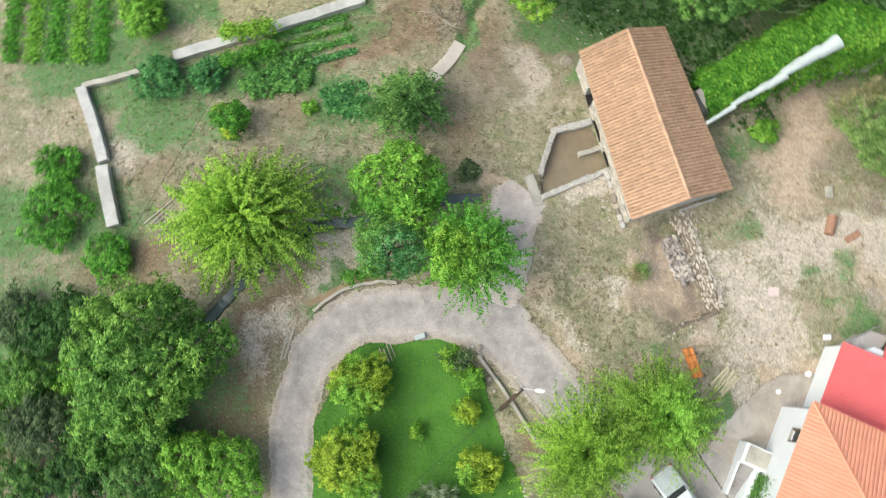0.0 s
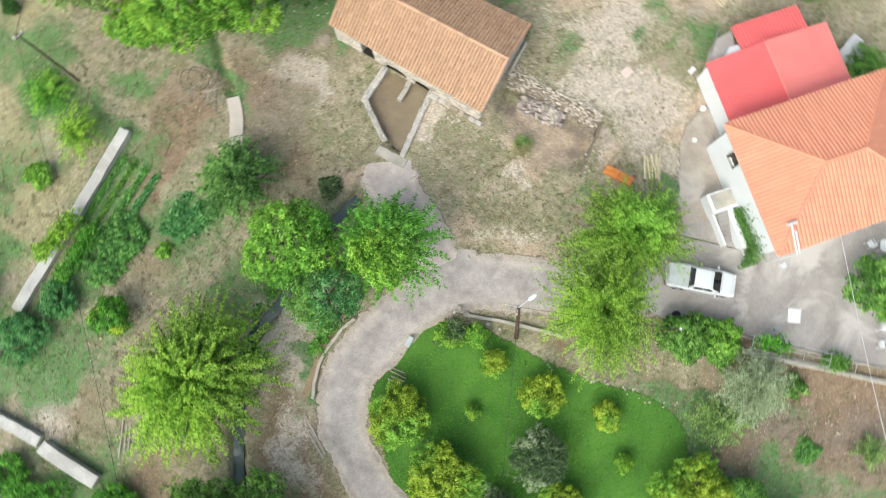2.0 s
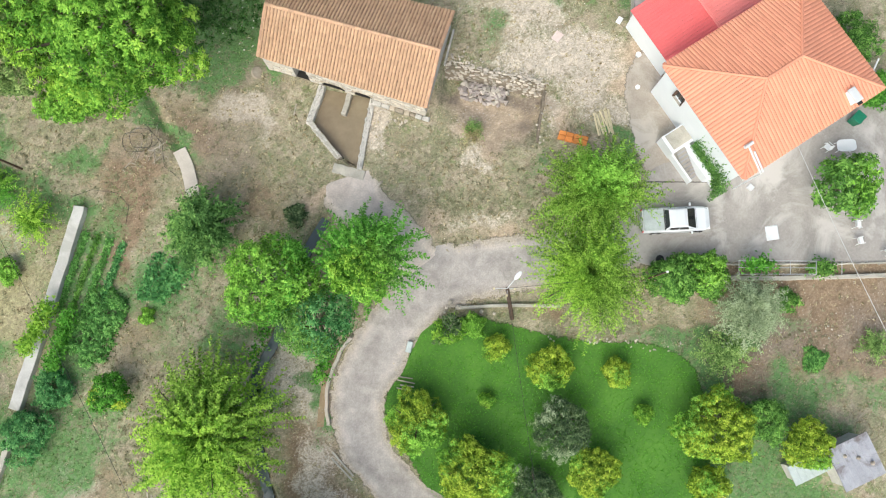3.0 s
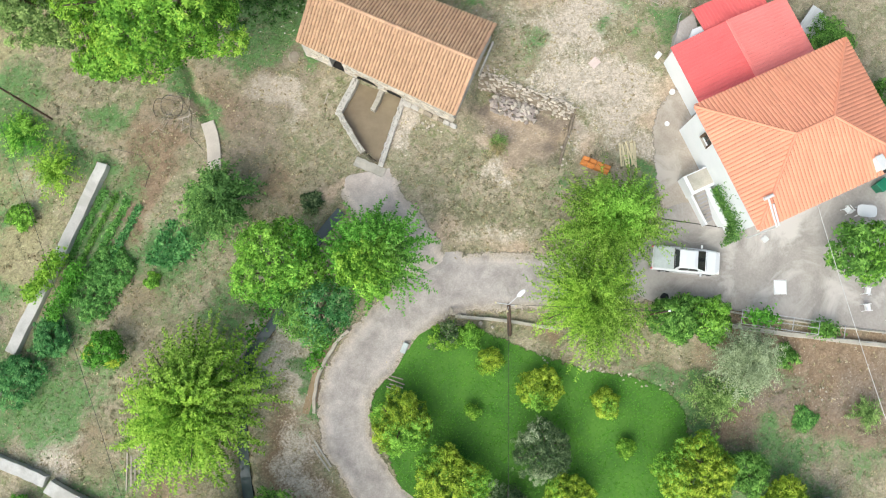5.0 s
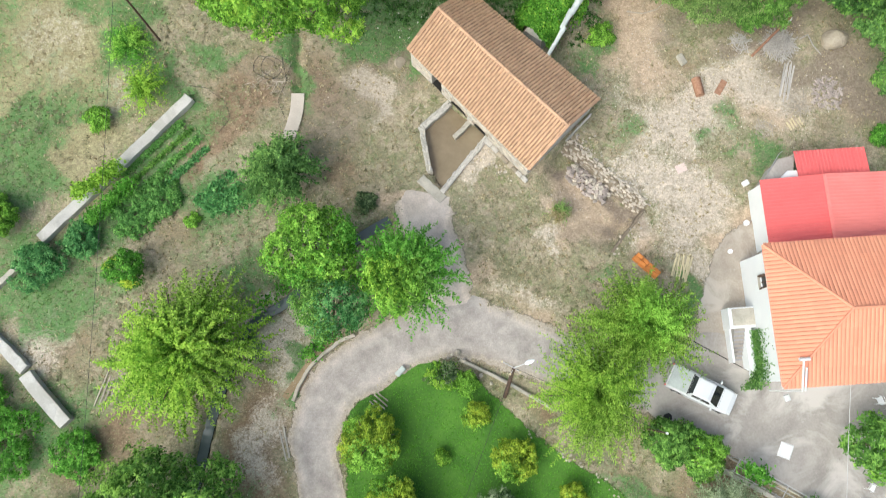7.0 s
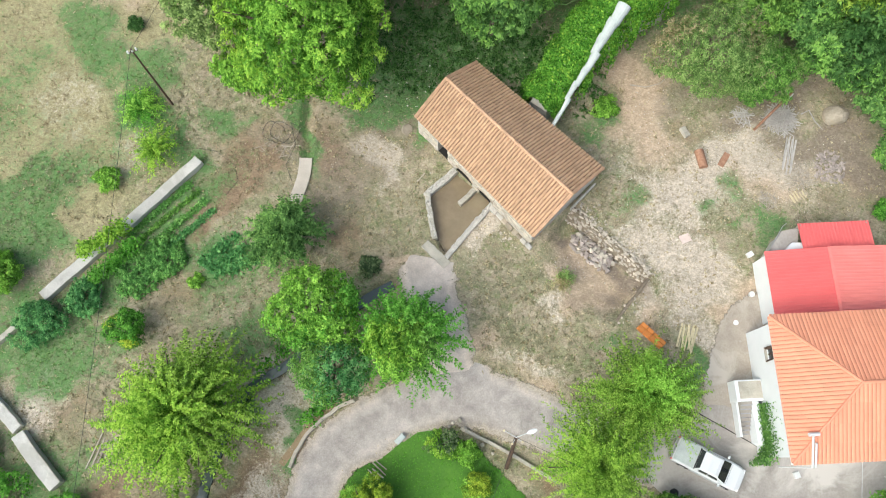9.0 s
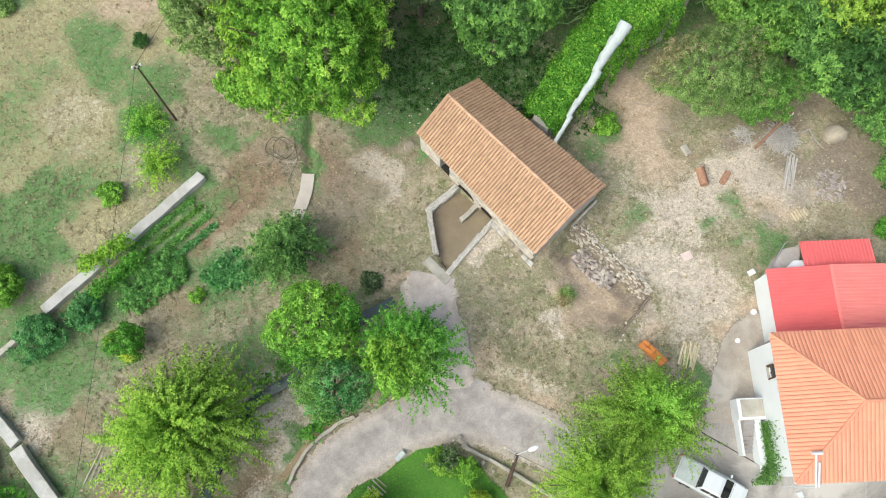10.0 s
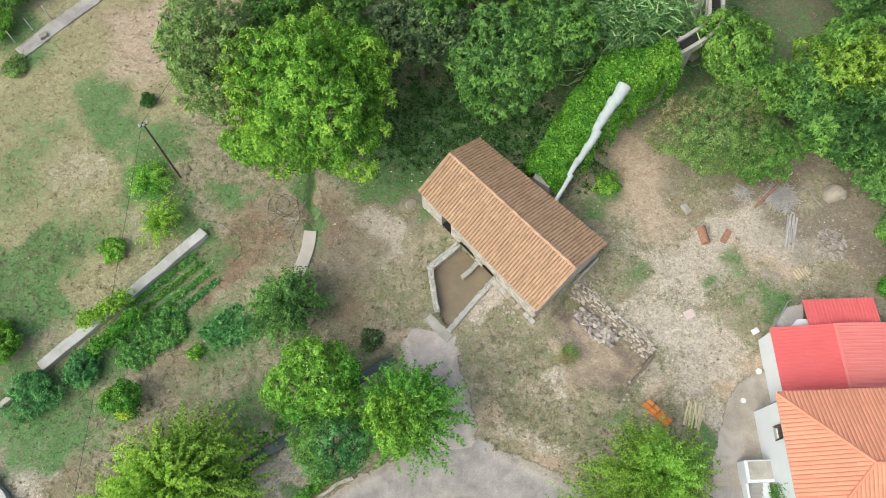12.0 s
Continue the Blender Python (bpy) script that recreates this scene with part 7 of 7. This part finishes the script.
def build_reeds():
    t = thing("giant_reed_clump", "clump of tall pale blue-green giant reeds", "reeds")
    rng = np.random.default_rng(50)
    n = 6500
    base = np.array([12.5, 40.5]) + rng.normal(size=(n, 2)) * np.array([2.6, 1.6])
    z = rng.uniform(1.5, 6.2, n)
    a = rng.uniform(0, 6.28, n)
    pos = np.stack([base[:, 0] + np.cos(a) * .5, base[:, 1] + np.sin(a) * .5, z], 1)
    d = np.stack([np.cos(a), np.sin(a), rng.uniform(-.5, .3, n)], 1)
    side = np.stack([-np.sin(a), np.cos(a), np.zeros(n)], 1)
    L, W = rng.uniform(.6, 1.5, n)[:, None], .05
    V = np.stack([pos - side * W, pos + d * L * .6 - side * W * .8 + np.array([0, 0, .1]), pos + d * L, pos + side * W], 1).reshape(-1, 3)
    tagged(part("foliage", mesh_np("foliage", V, np.arange(len(V)).reshape(-1, 4)), L_REED, t), kind="stuff")
    bm = bmesh.new()
    for i in range(60):
        x, y = base[i]
        tube([(x, y, -.2), (x + rng.normal() * .3, y + rng.normal() * .3, 6)], [.03, .015], 4, bm)
    tagged(part("canes", bm, L_REED, t), kind="stuff")


build_reeds()


# ---- grass and pebbles ----
LAWN_POLY = [tuple(p) for p in smooth_line(LAWN_EDGE, 6, closed=True)]
YARD_POLY = [tuple(p) for p in smooth_line(YARD_EDGE, 6, closed=True)]
ROAD_LINE = [(-2.5, -18), (-5.2, -13.2), (-7.9, -8.6), (-9.1, -4.2), (-8.5, -0.6), (-6.2, 1.7), (-2.6, 3.5), (1.2, 4.3), (4.8, 3.5), (9.2, 1.9), (13.5, 0.6), (16.5, 0.2)]
BRANCH_LINE = [(1.2, 4.2), (1.1, 8.6), (0.2, 10.8), (-2.0, 14.0)]
MILL_POLY = [local(*MILL, x, y) for x, y in ((-6.4, -3.4), (6.4, -3.4), (6.4, 3.4), (-6.4, 3.4))]
HOUSE_POLY = [(21.9, .5), (34.3, 1.6), (33.2, 18.0), (22.9, 16.5), (19.3, 9), (19, 3)]


def open_ground(x, y):
    """True where wild ground lies bare to the sky."""
    ok = ~(inside(x, y, LAWN_POLY) | inside(x, y, YARD_POLY) | inside(x, y, POOL) | inside(x, y, MILL_POLY) | inside(x, y, HOUSE_POLY))
    return ok & (line_distance(x, y, ROAD_LINE) > 1.55) & (line_distance(x, y, BRANCH_LINE) > 1.5) & (line_distance(x, y, CANAL) > .5)


def blades(x, y, z, high, per, rng, wide=.022, lean=.7):
    """Tufts of thin blades."""
    n = len(x) * per
    bx, by = np.repeat(x, per) + rng.normal(scale=.05, size=n), np.repeat(y, per) + rng.normal(scale=.05, size=n)
    h = np.repeat(high, per) * rng.uniform(.5, 1.2, n)
    a = rng.uniform(0, 6.28, n)
    r = rng.uniform(.2, 1, n) * lean * h
    base = np.stack([bx, by, np.repeat(z, per)], 1)
    side = np.stack([-np.sin(a), np.cos(a), np.zeros(n)], 1) * wide
    tip = base + np.stack([np.cos(a) * r, np.sin(a) * r, h], 1)
    return np.stack([base - side, base + side, tip], 1).reshape(-1, 3)


def scatter(name, label, count, weight, high, per, material, seed, wide=.022, box_=(-44, 40, -25, 50), z=None, lean=1.5):
    rng = np.random.default_rng(seed)
    x, y = rng.uniform(box_[0], box_[1], count), rng.uniform(box_[2], box_[3], count)
    keep = rng.random(count) < weight(x, y)
    x, y = x[keep], y[keep]
    zz = height(x, y) - .02 if z is None else np.full(len(x), z)
    V = blades(x, y, zz, high * rng.uniform(.6, 1.3, len(x)), per, rng, wide, lean)
    solid(name, mesh_np(name, V, np.arange(len(V)).reshape(-1, 3)), material, label, "grass", kind="stuff")


def patchy(x, y, s, k):
    return .5 + .5 * np.sin(x * s + k + 1.7 * np.sin(y * s * .8 + k)) * np.sin(y * s * 1.1 - k + 1.3 * np.sin(x * s * .7))


def green_of(x, y):
    return np.maximum(blobs(x, y, GREENS), blobs(x, y, GREENS_2))


scatter("dry_grass", "dry straw-coloured grass tufts on the open ground", 110000, lambda x, y: open_ground(x, y) * (.25 + .75 * patchy(x, y, 1.1, .4)) * (1 - .85 * np.clip(np.maximum.reduce([blobs(x, y, SOILS), blobs(x, y, PALES), green_of(x, y), blobs(x, y, EARTHS), blobs(x, y, DARK_SOILS_AND_SHADE)]), 0, 1)), .13, 3, L_STRAW, 500, .03)
scatter("wild_grass", "green wild grass and weeds in patches", 120000, lambda x, y: open_ground(x, y) * np.clip(green_of(x, y) * 1.3 - .35 + .5 * (patchy(x, y, 1.7, 2) - .5), 0.0, 1), .14, 3, L_WEED, 501, .035)
scatter("lawn_grass", "short dense blades of the green lawn", 22000, lambda x, y: inside(x, y, LAWN_POLY) * (.35 + .65 * patchy(x, y, .9, 1)), .1, 3, L_GRASS, 502, .03, (-7, 15.5, -23, 2), .0)


def ground_tufts(name, label, count, weight, seed, size, per, material, leaf, high=.5, area=(-42, 36, -20, 46)):
    """Low rosettes of leaves or dry blades strewn over the ground, in one mesh."""
    rng = np.random.default_rng(seed)
    x, y = rng.uniform(area[0], area[1], count), rng.uniform(area[2], area[3], count)
    keep = rng.random(count) < weight(x, y)
    x, y = x[keep], y[keep]
    k = np.repeat(np.arange(len(x)), per)
    n = len(k)
    a = rng.uniform(0, 2 * math.pi, n)
    r = size * rng.uniform(.5, 1.3, len(x))[k] * rng.random(n) ** .7
    e = np.stack([np.cos(a), np.sin(a), rng.uniform(.1, .7, n)], 1)
    pos = np.stack([x[k] + np.cos(a) * r, y[k] + np.sin(a) * r, height(x, y)[k] + .03 + high * size * rng.random(n)], 1)
    V = leaf_cards(pos, np.array([0, 0, 1.0]) + e * .4 + rng.normal(scale=.3, size=(n, 3)), leaf, rng, .5, e)
    solid(name, leaf_mesh(name, V, rng.normal(scale=.6, size=len(x))[k]), material, label, "weeds", kind="stuff")


WEEDY = [(5.6, 9.5, 5.0, 5.0, 0, 1.0), (6, 13.5, 4, 3, 0, .7), (-6, 18, 5, 6, 0, .5), (-16, 10, 6, 5, 0, .55), (-22, 5, 6, 5, 0, .8), (-28, 1, 4, 4, 0, .7), (12.5, 19.5, 3, 3, 0, .9), (21, 20.4, 2, 2, 0, .8), (10.5, 26.5, 3, 2.5, 0, .8),
         (17, 12, 3, 4, 0, .5), (-15, 5, 4, 3, 0, .8), (-12, 12, 4, 3, 0, .6), (-22, 25, 4, 5, 0, .9), (-16, 23, 4, 4, 0, .6), (-7, 23, 4, 3, 0, .6), (-31, 19, 6, 3, 40, .8), (18, -10, 7, 3, -28, .8), (25, -15, 6, 2, -25, .6)]
ground_tufts("low_weeds", "low grey-green weeds dotted over the dry ground", 38000, lambda x, y: open_ground(x, y) * np.clip(.02 + blobs(x, y, WEEDY) * (.25 + .75 * patchy(x, y, 2.6, 1.0)) - .7 * blobs(x, y, PALES), 0, 1) * (1 - .9 * inside(x, y, PIT)), 510, .27, 24, L_SCRUB, .085, .3)
# real ground cover, but its dark leaves also paint in the wood's shade
ground_tufts("ground_ivy", "dark green ivy whose deep colour also stands for the wood's shade", 5200, lambda x, y: open_ground(x, y) * blobs(x, y, [(1.5, 32.5, 8, 3.6, -15, 1.0), (-4.5, 30.5, 4, 2.2, 0, .8)]), 512, .3, 12, L_DARK, .2, .5, (-12, 12, 26, 42))
ground_tufts("straw_tufts", "bleached straw tufts dotted over the dry ground", 30000, lambda x, y: open_ground(x, y) * np.clip(.22 + .5 * blobs(x, y, WEEDY) + .4 * blobs(x, y, GOLDS) - .5 * green_of(x, y), 0, 1) * patchy(x, y, 1.9, 3.0) * (1 - .9 * inside(x, y, PIT)), 511, .16, 7, L_STRAW, .16, .3)


def pebbles(name, label, count, weight, seed, lo, hi, material, area=(-42, 36, -20, 46)):
    """Small loose stones, too many to count, in one mesh."""
    rng = np.random.default_rng(seed)
    x, y = rng.uniform(area[0], area[1], count), rng.uniform(area[2], area[3], count)
    keep = rng.random(count) < weight(x, y)
    x, y = x[keep], y[keep]
    n = len(x)
    r = rng.uniform(lo, hi, n) * rng.uniform(.5, 1, n)
    c = np.stack([x, y, height(x, y) + r * .2], 1)
    octa = np.array([(1, 0, -.4), (0, 1, -.4), (-1, 0, -.4), (0, -1, -.4), (0, 0, .6)])
    V = c[:, None] + octa[None] * r[:, None, None] * rng.uniform(.6, 1.3, (n, 5, 1))
    f = np.array([(0, 1, 4), (1, 2, 4), (2, 3, 4), (3, 0, 4)])
    F = (np.arange(n)[:, None, None] * 5 + f[None]).reshape(-1, 3)
    solid(name, mesh_np(name, V.reshape(-1, 3), F), material, label, "stones", kind="stuff")


pebbles("pebbles", "pale pebbles strewn over the bare ground", 60000, lambda x, y: open_ground(x, y) * np.clip(.045 + .8 * blobs(x, y, PALES) * (x > -12) + .25 * blobs(x, y, SOILS) - .5 * green_of(x, y), 0.01, 1), 600, .03, .10, STONE_PALE)
pebbles("stone_flecks", "small white stones in the shaded grass", 260, lambda x, y: np.exp(-((x + 2.2) ** 2 / 6 + (y - 28.2) ** 2 / 3)), 601, .05, .14, WHITE_STONE, (-6, 2, 25.5, 31))
pebbles("white_flecks", "chalk-white stone chips on the debris ground", 8500, lambda x, y: open_ground(x, y) * blobs(x, y, PALES) * .5 * (1 - blobs(x, y, EARTHS)) * patchy(x, y, 1.3, .7), 602, .03, .09, WHITE_STONE, (1, 30, 10, 30))
